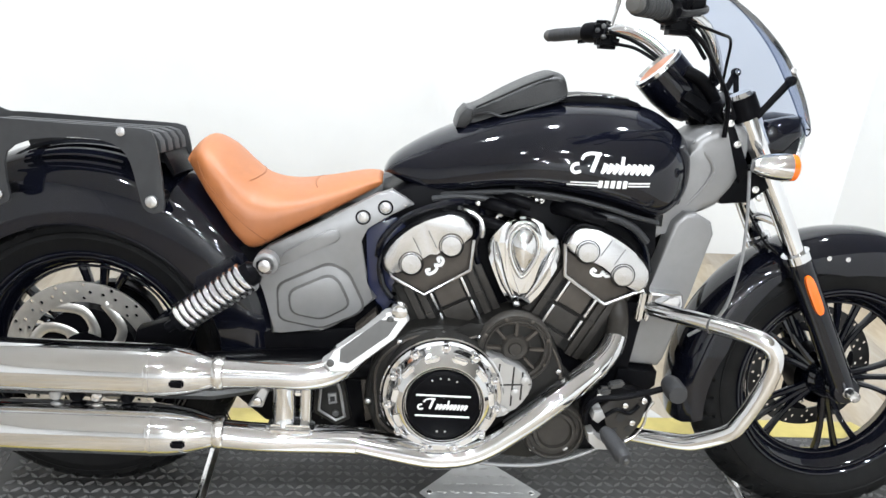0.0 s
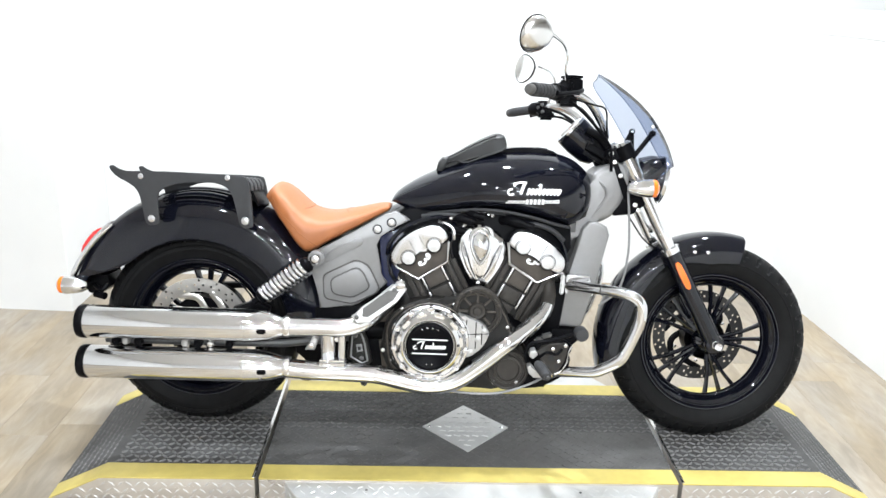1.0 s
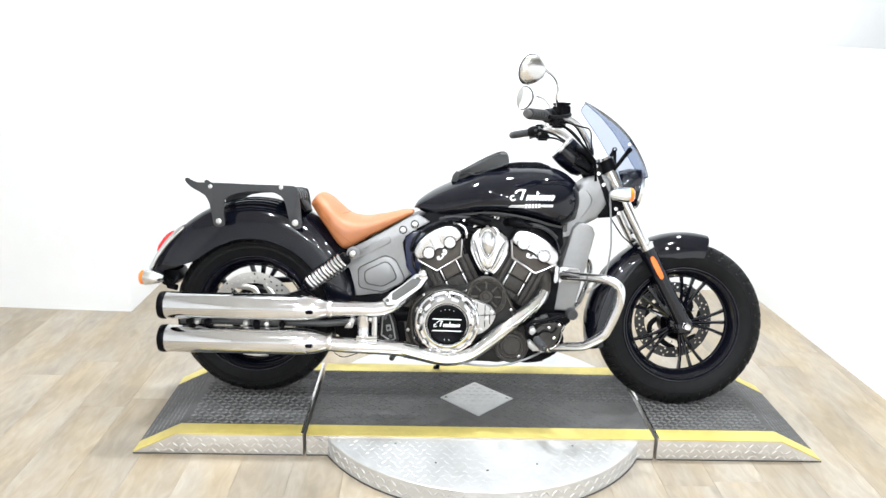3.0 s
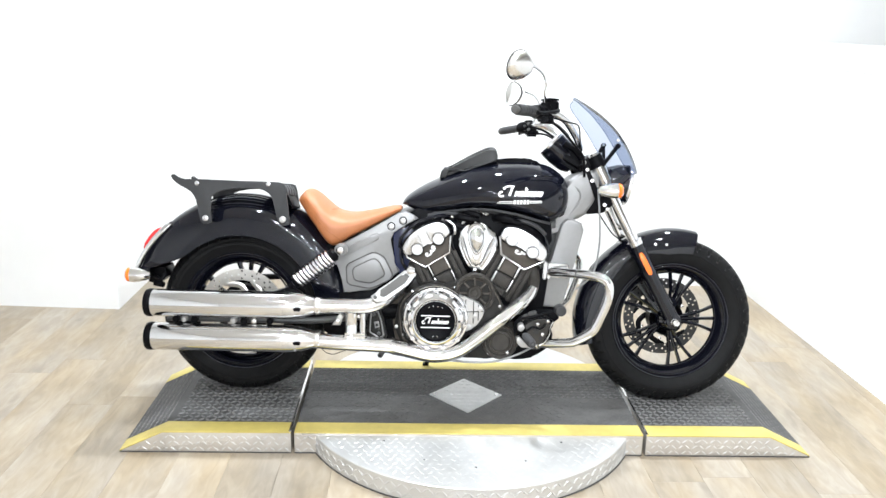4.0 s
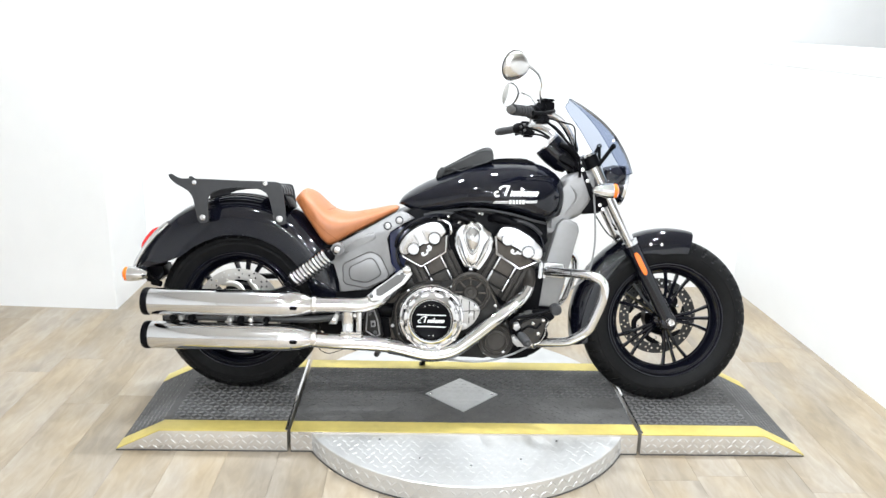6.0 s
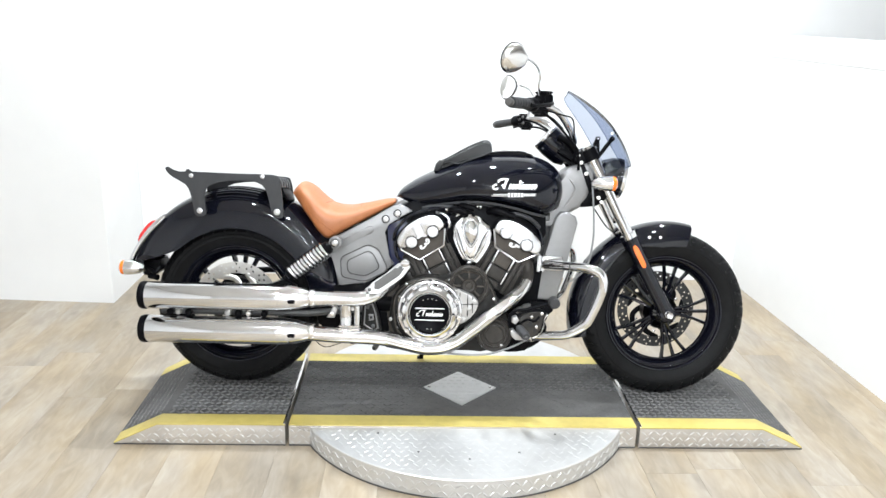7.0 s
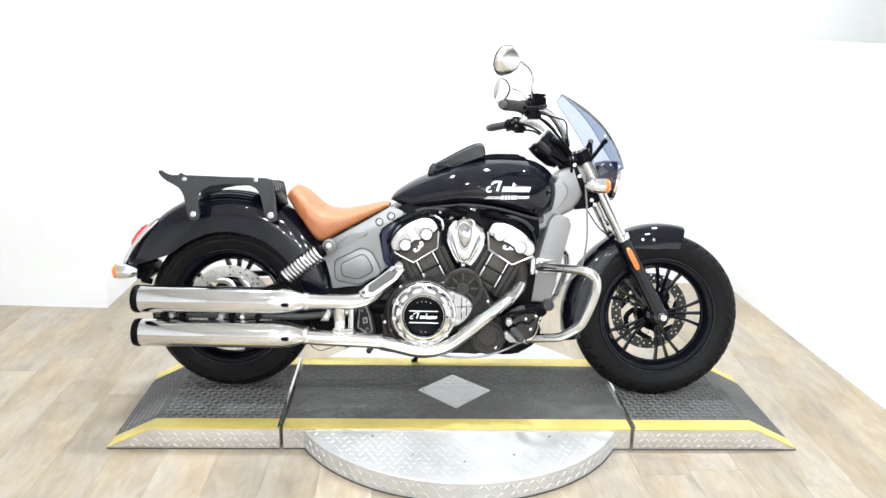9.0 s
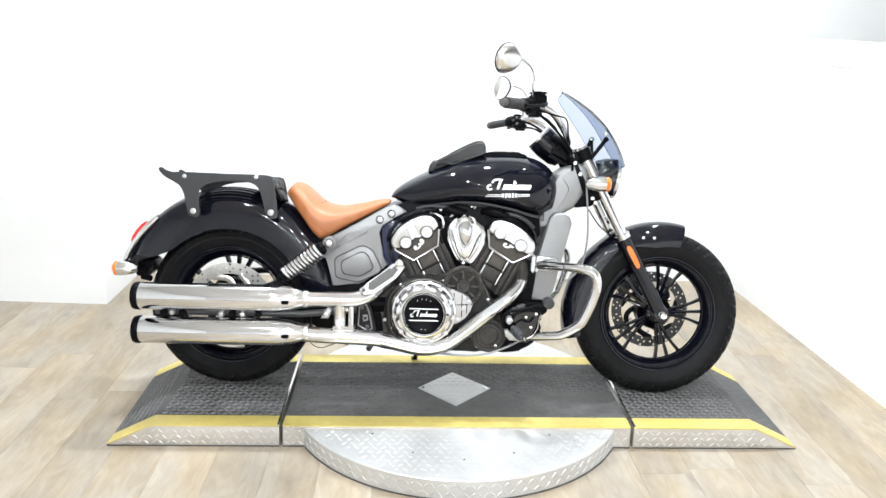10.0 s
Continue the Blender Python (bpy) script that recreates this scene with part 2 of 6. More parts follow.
def plate(bm, outline, y0, y1, bevel=0.003, seg=2, smooth=0):
    """A slab with the outline (x, z), between y0 and y1, its rims rounded."""
    pts = spline(outline, smooth, True) if smooth else outline
    a = [bm.verts.new((x, y0, z)) for x, z in pts]
    b = [bm.verts.new((x, y1, z)) for x, z in pts]
    f0, f1 = bm.faces.new(a), bm.faces.new(b[::-1])
    for i in range(len(a)):
        j = (i + 1) % len(a)
        bm.faces.new((a[j], a[i], b[i], b[j]))
    if bevel:
        bmesh.ops.bevel(bm, geom=[*f0.edges, *f1.edges], offset=bevel, segments=seg, affect="EDGES", profile=0.6)


def tube(bm, pts, radius, seg=12, smooth=5, closed=False, flat=1.0):
    """A round bar along pts; radius is one number or one for each of pts."""
    rs = radius if isinstance(radius, (list, tuple)) else [radius] * len(pts)
    q = [(*p, r) for p, r in zip(pts, rs)]
    q = spline(q, smooth, closed) if smooth else q
    p = [Vector(v[:3]) for v in q]
    k = len(p)
    up, rings = None, []
    for i in range(k):
        d = (p[(i + 1) % k] - p[i - 1]) if closed else (p[min(i + 1, k - 1)] - p[max(i - 1, 0)])
        d.normalize()
        if up is None:
            up = Vector((0, 1, 0)) if abs(d.y) < 0.9 else Vector((1, 0, 0))
        up = (up - d * up.dot(d)).normalized()
        side = d.cross(up)
        rings.append([p[i] + (up * math.cos(a) * flat + side * math.sin(a)) * q[i][3]
                      for a in (2 * math.pi * s / seg for s in range(seg))])
    skin(bm, rings, loop=closed)


def lathe(bm, profile, centre, axis=(0, 1, 0), seg=40, a0=0.0, a1=360.0, shape=None, closed=False):
    """Turns profile (radius, along) about an axis through centre. Angles go from +x towards +z for the y axis."""
    ax = Vector(axis).normalized()
    if abs(ax.y) > 0.99:
        e1, e2 = Vector((1, 0, 0)), Vector((0, 0, 1))
    else:
        e1 = Vector((0, 1, 0))
        e2 = ax.cross(e1).normalized()
        e1 = e2.cross(ax)
    c, full = Vector(centre), abs(a1 - a0) >= 359.9
    rings = []
    for i in range(seg if full else seg + 1):
        a = radians(a0 + (a1 - a0) * i / seg)
        w = e1 * math.cos(a) + e2 * math.sin(a)
        rings.append([c + w * (r + (shape(i, j, r) if shape else 0)) + ax * h for j, (r, h) in enumerate(profile)])
    skin(bm, rings, closed=closed, caps=closed and not full, loop=full)


def block(bm, centre, size, bevel=0.004, turn=None, seg=2):
    """A box with rounded edges; turn: a rotation matrix about its centre."""
    m = Matrix.Translation(centre) @ (turn or Matrix()) @ Matrix.Diagonal((*size, 1))
    v = bmesh.ops.create_cube(bm, size=1.0, matrix=m)["verts"]
    if bevel:
        bmesh.ops.bevel(bm, geom=list({e for w in v for e in w.link_edges}), offset=bevel, segments=seg, affect="EDGES")


def disc_profile(r, h, round_=0.2):
    """The profile of a low domed knob of radius r and height h."""
    return [(r, 0), (r, h * (1 - round_ * 2)), (r * 0.9, h * (1 - round_ * 0.6)), (r * 0.6, h * 0.98), (0.0005, h)]


def knob(bm, centre, r, h, axis=(0, -1, 0), seg=16):
    lathe(bm, disc_profile(r, h), centre, axis, seg)


def bolts(name, places, r, h, mat, parent, label="", axis=(0, -1, 0)):
    for p in places:
        bm = bmesh.new()
        knob(bm, p, r, h, axis, 12)
        part(name, bm, mat, parent, label)


def mesh_of(verts, faces, name):
    me = bpy.data.meshes.new(name)
    me.from_pydata(verts, [], faces)
    me.update()
    return me


# ---- the room ----
ROOM_Y0, BACK_Y, LEFT_Y, LEFT_X, RIGHT_X = -9.0, 1.628, 1.103, -1.741, 1.706
GROUND = -0.015
TOP = 3.05


def wall(name, lo, hi, label, mat=WHITE_WALL):
    lo = (lo[0], lo[1], GROUND - 0.03)
    bm = bmesh.new()
    c = [(a + b) / 2 for a, b in zip(lo, hi)]
    block(bm, c, [b - a for a, b in zip(lo, hi)], 0.004)
    return tagged(part(name, bm, mat), label, "wall", kind="structure")


wall("wall_north", (LEFT_X - 0.003, BACK_Y, 0), (4.4, BACK_Y + 0.12, TOP), "plain white painted wall behind the motorcycle")
bm = bmesh.new()
skin(bm, [[(x, y, z) for x, y in ((LEFT_X, LEFT_Y), (LEFT_X, BACK_Y + 0.12), (-4.3, BACK_Y + 0.12), (-4.3, LEFT_Y + 0.130))] for z in (GROUND - 0.03, TOP)])
bmesh.ops.bevel(bm, geom=bm.edges[:], offset=0.004, segments=2, affect="EDGES")
tagged(part("wall_west_stub", bm, WHITE_WALL), "projecting white painted wall with a square corner", "wall", kind="structure")
wall("wall_west", (-4.42, -3.0, 0), (-4.3, BACK_Y, TOP), "plain white painted side wall")
wall("wall_west_dark", (-4.42, ROOM_Y0, 0), (-4.3, -3.003, TOP), "light grey side wall of the showroom", DARK_WALL)
wall("wall_south", (-4.3, ROOM_Y0 - 0.12, 0), (4.4, ROOM_Y0, TOP), "light grey wall at the far end of the showroom", DARK_WALL)
wall("wall_east_far", (4.4, ROOM_Y0 - 0.12, 0), (4.52, BACK_Y + 0.12, TOP), "wall beyond the low partition, warm grey for its weaker light", DIM_WALL)
low_wall = wall("wall_east_low", (RIGHT_X, ROOM_Y0, 0), (RIGHT_X + 0.11, BACK_Y - 0.003, 1.39), "low white partition wall with a flat capping board")
low_wall.matrix_world = Matrix.Translation((0, BACK_Y, 0)) @ Matrix.Rotation(radians(2.0), 4, "Z") @ Matrix.Translation((0, -BACK_Y, 0))
bm = bmesh.new()
plate(bm, [(RIGHT_X - 0.002, 1.296), (RIGHT_X - 0.0045, 1.304), (RIGHT_X - 0.0045, 1.406), (RIGHT_X - 0.002, 1.411), (RIGHT_X + 0.112, 1.411), (RIGHT_X + 0.112, 1.3905), (RIGHT_X - 0.002, 1.3905)], ROOM_Y0 + 0.01, BACK_Y - 0.005, 0)
part("capping_board", bm, WHITE_WALL, low_wall)

bm = bmesh.new()
block(bm, (0.05, -3.7, TOP + 0.06), (9.2, 11.0, 0.12), 0.0)
tagged(part("ceiling", bm, CEILING), "flat white ceiling with recessed lamps", "ceiling", kind="structure")

floor_bm = bmesh.new()
block(floor_bm, (0.05, -3.7, -0.06), (9.2, 11.0, 0.108), 0.0)
floor = tagged(part("floor", floor_bm, SUBFLOOR), "pale oak plank floor with a worn matt finish", "floor", kind="structure")
floor.location.z = GROUND


def ceiling_lamp(x, y):
    """A round recessed lamp: rim ring, diffuser and the light that it gives."""
    lamp = new("ceiling_light")
    lamp.location = (x, y, TOP)
    bm = bmesh.new()
    lathe(bm, [(0.085, 0.0), (0.085, -0.010), (0.078, -0.015), (0.066, -0.010), (0.066, 0.0)], (0, 0, 0), (0, 0, 1), 32)
    part("rim", bm, WHITE_TRIM, lamp)
    bm = bmesh.new()
    lathe(bm, [(0.066, -0.005), (0.0005, -0.007)], (0, 0, 0), (0, 0, 1), 32)
    part("diffuser", bm, LED, lamp)
    tagged(lamp, "round white recessed ceiling light, lit", "ceiling light", "ceiling lights")
    data = bpy.data.lights.new("ceiling_lamp", "AREA")
    data.shape, data.size, data.energy, data.color = "DISK", 0.14, LAMP_WATTS, (0.875, 0.94, 1.0)
    ob = new("ceiling_lamp", data)
    ob.location = (x, y, TOP - 0.03)


# Rows at -8.3 and -6.8 are unseen, added to brighten wall and reflections.
for y in (-8.3, -6.8, -5.0, -2.4, 0.45):
    for x in (-1.2, 0.0, 1.15):
        ceiling_lamp(x, y)


# ---- the turntable platform ----
H, Y0, Y1 = 0.067, -0.302, 0.312
SEAM, KINK, TIP, STRIPE = 0.628, 1.082, 1.238, 0.074


def tread(bm_verts, bm_faces, x, y, z, ang, length, width, height, normal_x=0.0, upright=False):
    """Adds one raised lozenge of a tread plate."""
    c, s, n = math.cos(ang), math.sin(ang), len(bm_verts)
    for u, v, w in ((-length, 0, 0), (0, -width, 0), (length, 0, 0), (0, width, 0), (-length * 0.6, 0, height), (length * 0.6, 0, height)):
        a, b = u * c - v * s, u * s + v * c
        if upright:
            bm_verts.append((x + a, y - w, z + b))
        else:
            bm_verts.append((x + a, y + b, z + w + a * normal_x))
    for f in ((0, 1, 5, 4), (1, 2, 5), (2, 3, 5), (3, 0, 4, 5)):
        bm_faces.append(tuple(n + k for k in f))


def tread_part(name, verts, faces, mat, parent):
    ob = new(name, mesh_of(verts, faces, name))
    ob.data.materials.append(mat)
    ob.parent = parent
    return tagged(ob, kind="stuff")


def centre_module():
    base = new("turntable_platform")
    bm = bmesh.new()
    s = SEAM - 0.006
    block(bm, (0, (Y0 + Y1) / 2, (H - 0.004 + GROUND) / 2), (2 * s, Y1 - Y0, H - 0.004 - GROUND), 0.003)
    part("deck", bm, ALU_SIDE, base, "dull aluminium tread plate body")
    # Dark strip in place of the contact shadow under the deck.
    bm = bmesh.new()
    block(bm, (0, (Y0 + Y1) / 2, GROUND + 0.0028), (2 * s, Y1 - Y0 + 0.003, 0.0056), 0.001)
    part("base_edge", bm, STEEL, base, "dark strip standing in for the contact shadow")
    bm = bmesh.new()
    plate(bm, [(-s + 0.002, H - 0.004), (s - 0.002, H - 0.004), (s - 0.002, H), (-s + 0.002, H)], Y0 + STRIPE, Y1 - STRIPE, 0)
    mat_ob = part("tread_mat", bm, MAT_BLACK, base, "dark worn rubber tread mat")
    bm = bmesh.new()
    block(bm, (0, (Y0 + STRIPE - 0.017) / 2, H), (2 * s - 0.012, -0.017 - Y0 - STRIPE, 0.0008), 0.0)
    part("worn_strip", bm, MAT_WORN, mat_ob, "grey worn smooth strip of the mat")
    for y in (Y0, Y1 - STRIPE):
        bm = bmesh.new()
        block(bm, (0, y + STRIPE / 2, H - 0.001), (2 * s, STRIPE, 0.004), 0.001)
        part("safety_stripe", bm, YELLOW, base, "yellow painted edge stripe")
    bm = bmesh.new()
    d = 0.142
    vs = [bm.verts.new((x, y, z)) for z in (H + 0.0005, H + 0.004) for x, y in ((-d, 0), (0, -d - 0.005), (d, 0), (0, d))]
    bm.faces.new(vs[4:])
    for i in range(4):
        bm.faces.new((vs[i], vs[(i + 1) % 4], vs[4 + (i + 1) % 4], vs[4 + i]))
    plate_ob = part("diamond_plate", bm, ALU, base, "square silver tread plate set as a diamond")
    bolts("bolt", [(-d + 0.022, 0, H + 0.004), (d - 0.022, 0, H + 0.004)], 0.007, 0.003, BRIGHT, plate_ob, axis=(0, 0, 1))
    v, f = [], []
    for j in range(-4, 5):
        for i in range(-4, 5):
            x, y = i * 0.03 + (j % 2) * 0.015, j * 0.028
            if abs(x) + abs(y) < d - 0.02:
                tread(v, f, x, y, H + 0.004, radians(8 if j % 2 else -8), 0.012, 0.0040, 0.0022)
    tread_part("tread_pattern", v, f, ALU, base)
    v, f = [], []
    worn_v, worn_f = [], []
    rng = random.Random(3)
    for j in range(20):
        for i in range(58):
            x, y = -s + 0.012 + i * 0.0215, Y0 + STRIPE + 0.012 + j * 0.0232
            if y > Y1 - STRIPE - 0.01 or abs(x) + abs(y) < d + 0.015:
                continue
            if y > -0.015:
                tread(v, f, x, y, H, radians(38 if (i + j) % 2 else -38), 0.0125, 0.0046, 0.0034)
            else:
                tread(worn_v, worn_f, x, y, H, radians(38 if (i + j) % 2 else -38), 0.0125, 0.0046, 0.0009 + 0.0016 * rng.random())
    tread_part("tread_pattern", v, f, MAT_RELIEF_LIT, base)
    tread_part("worn_tread_pattern", worn_v, worn_f, MAT_WORN, base)
    v, f = [], []
    for i in range(50):
        for k in range(3):
            x = -s + 0.012 + i * 0.025 + 0.0125 * (k % 2)
            if 0.52 < abs(x) < s - 0.01:
                tread(v, f, x, Y0, 0.0225 * k, radians(40 if (i + k) % 2 else -40), 0.0120, 0.0032, 0.0018, upright=True)
    tread_part("side_tread", v, f, ALU, base)
    return tagged(base, "dark tread-mat platform deck with yellow edges and a silver diamond", "platform")


def round_table():
    base = new("round_turntable")
    base.location = (0.008, 0, 0)
    bm = bmesh.new()
    r, top = 0.631, 0.058
    lathe(bm, [(0.0005, GROUND), (r, GROUND), (r, top - 0.003), (r - 0.003, top), (0.0005, top)], (0, 0, 0), (0, 0, 1), 128)
    part("disc", bm, ALU, base, "silver aluminium tread plate disc", 30)
    # Dark ring drawn as the shadow where the disc meets the floor.
    bm = bmesh.new()
    lathe(bm, [(r - 0.002, GROUND), (r + 0.0022, GROUND), (r + 0.0022, GROUND + 0.0045), (r - 0.002, GROUND + 0.0055)], (0, 0, 0), (0, 0, 1), 128, closed=True)
    part("base_edge", bm, STEEL, base, "dark strip standing in for the contact shadow")
    bolts("bolt", [(0.42 * math.cos(radians(q)), 0.505 * math.sin(radians(q)), top) for q in (222, 246, 270, 294, 318)], 0.0042, 0.0018, STEEL, base, "dark screw", axis=(0, 0, 1))
    v, f = [], []
    for j in range(-24, 25):
        for i in range(-22, 23):
            x, y = i * 0.03 + (j % 2) * 0.015, j * 0.027
            if math.hypot(x, y) < r - 0.02 and (y < Y0 - 0.01 or y > Y1 + 0.01):
                tread(v, f, x, y, top, radians(40 if (i + j) % 2 else -40), 0.0112, 0.0032, 0.0003 if y > 0 else 0.0005 + 0.0013 * min(1.0, max(0.0, (abs(x - 0.08) - 0.10) / 0.34)))
    tread_part("tread_pattern", v, f, ALU, base)
    v, f = [], []
    for i in range(184):
        a = 2 * math.pi * i / 184
        for k in range(2):
            n = len(v)
            x, y = r * math.cos(a), r * math.sin(a)
            tx, ty, sgn = -math.sin(a), math.cos(a), (1 if (i + k) % 2 else -1)
            for u, w, h in ((-1, -1, 0), (0.3, -0.35, 0), (1, 1, 0), (-0.3, 0.35, 0), (-0.6, -0.6, 0.002), (0.6, 0.6, 0.002)):
                rr = 1 + h / r
                v.append(((x * rr + tx * u * 0.0095), (y * rr + ty * u * 0.0095), 0.006 + 0.029 * k + sgn * w * 0.009))
            f += [tuple(n + q for q in g) for g in ((0, 1, 5, 4), (1, 2, 5), (2, 3, 5), (3, 0, 4, 5))]
    tread_part("rim_tread", v, f, ALU, base)
    return tagged(base, "round silver tread plate turntable base on the floor", "turntable")


def ramp_module(side):
    base = new("ramp_platform")
    g = lambda pts: [(side * x, z) for x, z in pts]
    bm = bmesh.new()
    a = SEAM + 0.006
    plate(bm, g([(a, GROUND), (TIP, GROUND), (TIP, GROUND + 0.003), (KINK, H - 0.004), (a, H - 0.004)]), Y0, Y1, 0.002)
    part("ramp_body", bm, ALU_SIDE, base, "dull aluminium tread plate body")
    # Dark strip painted in as the ramp's contact shadow.
    bm = bmesh.new()
    block(bm, (side * (a + TIP) / 2, (Y0 + Y1) / 2, GROUND + 0.0024), (TIP - a - 0.002, Y1 - Y0 + 0.003, 0.0048), 0.001)
    part("base_edge", bm, STEEL, base, "dark strip standing in for the contact shadow")
    top = lambda h0, h1: g([(a, H - h0), (KINK, H - h0), (TIP - 0.002, GROUND + 0.007 - h0), (TIP - 0.002, GROUND + 0.007 - h1), (KINK, H - h1), (a, H - h1)])
    bm = bmesh.new()
    plate(bm, top(0.004, 0.0), Y0 + STRIPE, Y1 - STRIPE, 0)
    part("tread_mat", bm, MAT_BLACK, base, "dark ribbed rubber tread mat")
    for y in (Y0 - 0.001, Y1 - STRIPE):
        bm = bmesh.new()
        plate(bm, top(0.003, -0.001), y, y + STRIPE, 0.001)
        part("safety_stripe", bm, YELLOW, base, "yellow painted edge stripe")
    bm = bmesh.new()
    block(bm, (side * (a + 0.003), (Y0 + Y1) / 2, H), (0.009, Y1 - Y0 - 0.004, 0.008), 0.002)
    part("hinge_edge", bm, BRIGHT, base, "bright steel hinge edge")
    v, f = [], []
    for j in range(20):
        for i in range(21):
            x, y = a + 0.014 + i * 0.0213, Y0 + STRIPE + 0.012 + j * 0.0232
            if y < Y1 - STRIPE - 0.008 and x < KINK - 0.012:
                tread(v, f, side * x, y, H, radians(35 if (i + j) % 2 else -35), 0.0122, 0.0052, 0.0046)
    tread_part("tread_pattern", v, f, MAT_RELIEF_LIT, base)
    slope = (H - 0.006 - GROUND) / (TIP - KINK)
    v, f = [], []
    for j in range(20):
        for i in range(7):
            x, y = KINK + 0.012 + i * 0.0213, Y0 + STRIPE + 0.012 + j * 0.0232
            if y < Y1 - STRIPE - 0.008 and x < TIP - 0.012:
                tread(v, f, side * x, y, H - (x - KINK) * slope, radians(80 if (i + j) % 2 else 100), 0.0115, 0.0048, 0.0032, -side * slope)
    tread_part("slope_pattern", v, f, MAT_RELIEF_LIT, base)
    v, f = [], []
    for i in range(24):
        for k in range(3):
            x = a + 0.014 + i * 0.0250 + 0.0125 * (k % 2)
            z = 0.000 + 0.0225 * k
            if z + 0.011 < (H if x < KINK else H - (x - KINK) * slope) - 0.004:
                tread(v, f, side * x, Y0, z, radians(40 if (i + k) % 2 else -40), 0.0120, 0.0032, 0.0018, upright=True)
    tread_part("side_tread", v, f, ALU, base)
    return tagged(base, "dark tread-mat ramp platform with yellow edges and sloping end", "ramp", "ramps of the turntable")


round_table()
centre_module()
ramp_module(-1)
ramp_module(1)


# ---- the motorcycle: x ahead from the rear axle, y to its left, z up from its tyres ----
bike = new("motorcycle")
bike.matrix_world = pose(-0.86, 0.06, 0.0675, 0, 0, -2.1) @ pose(0, 0, 0, -9.0, 0, 0)
tagged(bike, "black cruiser motorcycle with tan saddle, leaning on its stand", "motorcycle")
REAR, FRONT = (0.0, 0.0, 0.316), (1.640, 0.0, 0.318)


def tyre(name_parent, c, r, half, rim, grooves):
    bm = bmesh.new()
    prof = [(rim - 0.012, -half * 0.72), (rim + 0.004, -half * 0.80), (rim + 0.012, -half * 0.84), (rim + 0.035, -half), (rim + 0.060, -half * 0.98),
            (r - 0.026, -half * 0.84), (r - 0.013, -half * 0.64), (r - 0.005, -half * 0.4), (r - 0.001, -half * 0.15)]
    prof = prof + [(a, -b) for a, b in prof[::-1]]
    n = len(prof)

    def cut(i, j, rr):
        k = min(j, n - 1 - j)
        if (i + (k - 5) * 2 + (0 if j < n / 2 else 5)) % 10 in (0, 1) and k in (4, 5, 6, 7):
            return (-0.005, -0.010, -0.010, -0.003)[k - 4]
        return 0.0
    lathe(bm, prof, c, seg=grooves * 10, shape=cut)
    t = part("tyre", bm, RUBBER, name_parent, "black road tyre with grooved shoulders", 30)
    # a raised line and marks on the sidewall
    bm = bmesh.new()
    lathe(bm, [(rim + 0.045, -half - 0.0005), (rim + 0.047, -half - 0.002), (rim + 0.049, -half - 0.0005)], c, seg=72)
    part("sidewall_line", bm, RUBBER, t)


def drilled_ring(bm, c, r0, r1, y, half, rows=3, cells=34, hole=0.0042):
    """A flat ring round c with rows of holes right through it."""
    def at(r, a, h):
        return bm.verts.new((c[0] + r * math.cos(a), y + h, c[2] + r * math.sin(a)))
    dr, da = (r1 - r0) / rows, 2 * math.pi / cells
    for k in range(rows):
        for i in range(cells):
            ra, aa = r0 + dr * k, da * (i + 0.5 * (k % 2))
            rim = [(0, 0), (0.5, 0), (1, 0), (1, 0.5), (1, 1), (0.5, 1), (0, 1), (0, 0.5)]
            solid = (i + k) % 2 and k != 1
            for h in (-half, half):
                o = [at(ra + dr * u, aa + da * v, h) for u, v in rim]
                if solid:
                    bm.faces.new(o)
                    continue
                rc, ac = ra + dr / 2, aa + da / 2
                q = [at(rc + hole * p, ac + hole * w / rc, h) for p, w in ((-0.7, -0.7), (0, -1), (0.7, -0.7), (1, 0), (0.7, 0.7), (0, 1), (-0.7, 0.7), (-1, 0))]
                for n in range(8):
                    m = (n + 1) % 8
                    bm.faces.new((o[n], o[m], q[m], q[n]))
    for r in (r0, r1):
        lathe(bm, [(r, y - half), (r, y + half)], c, seg=cells * 2)
    bmesh.ops.remove_doubles(bm, verts=bm.verts, dist=0.00005)


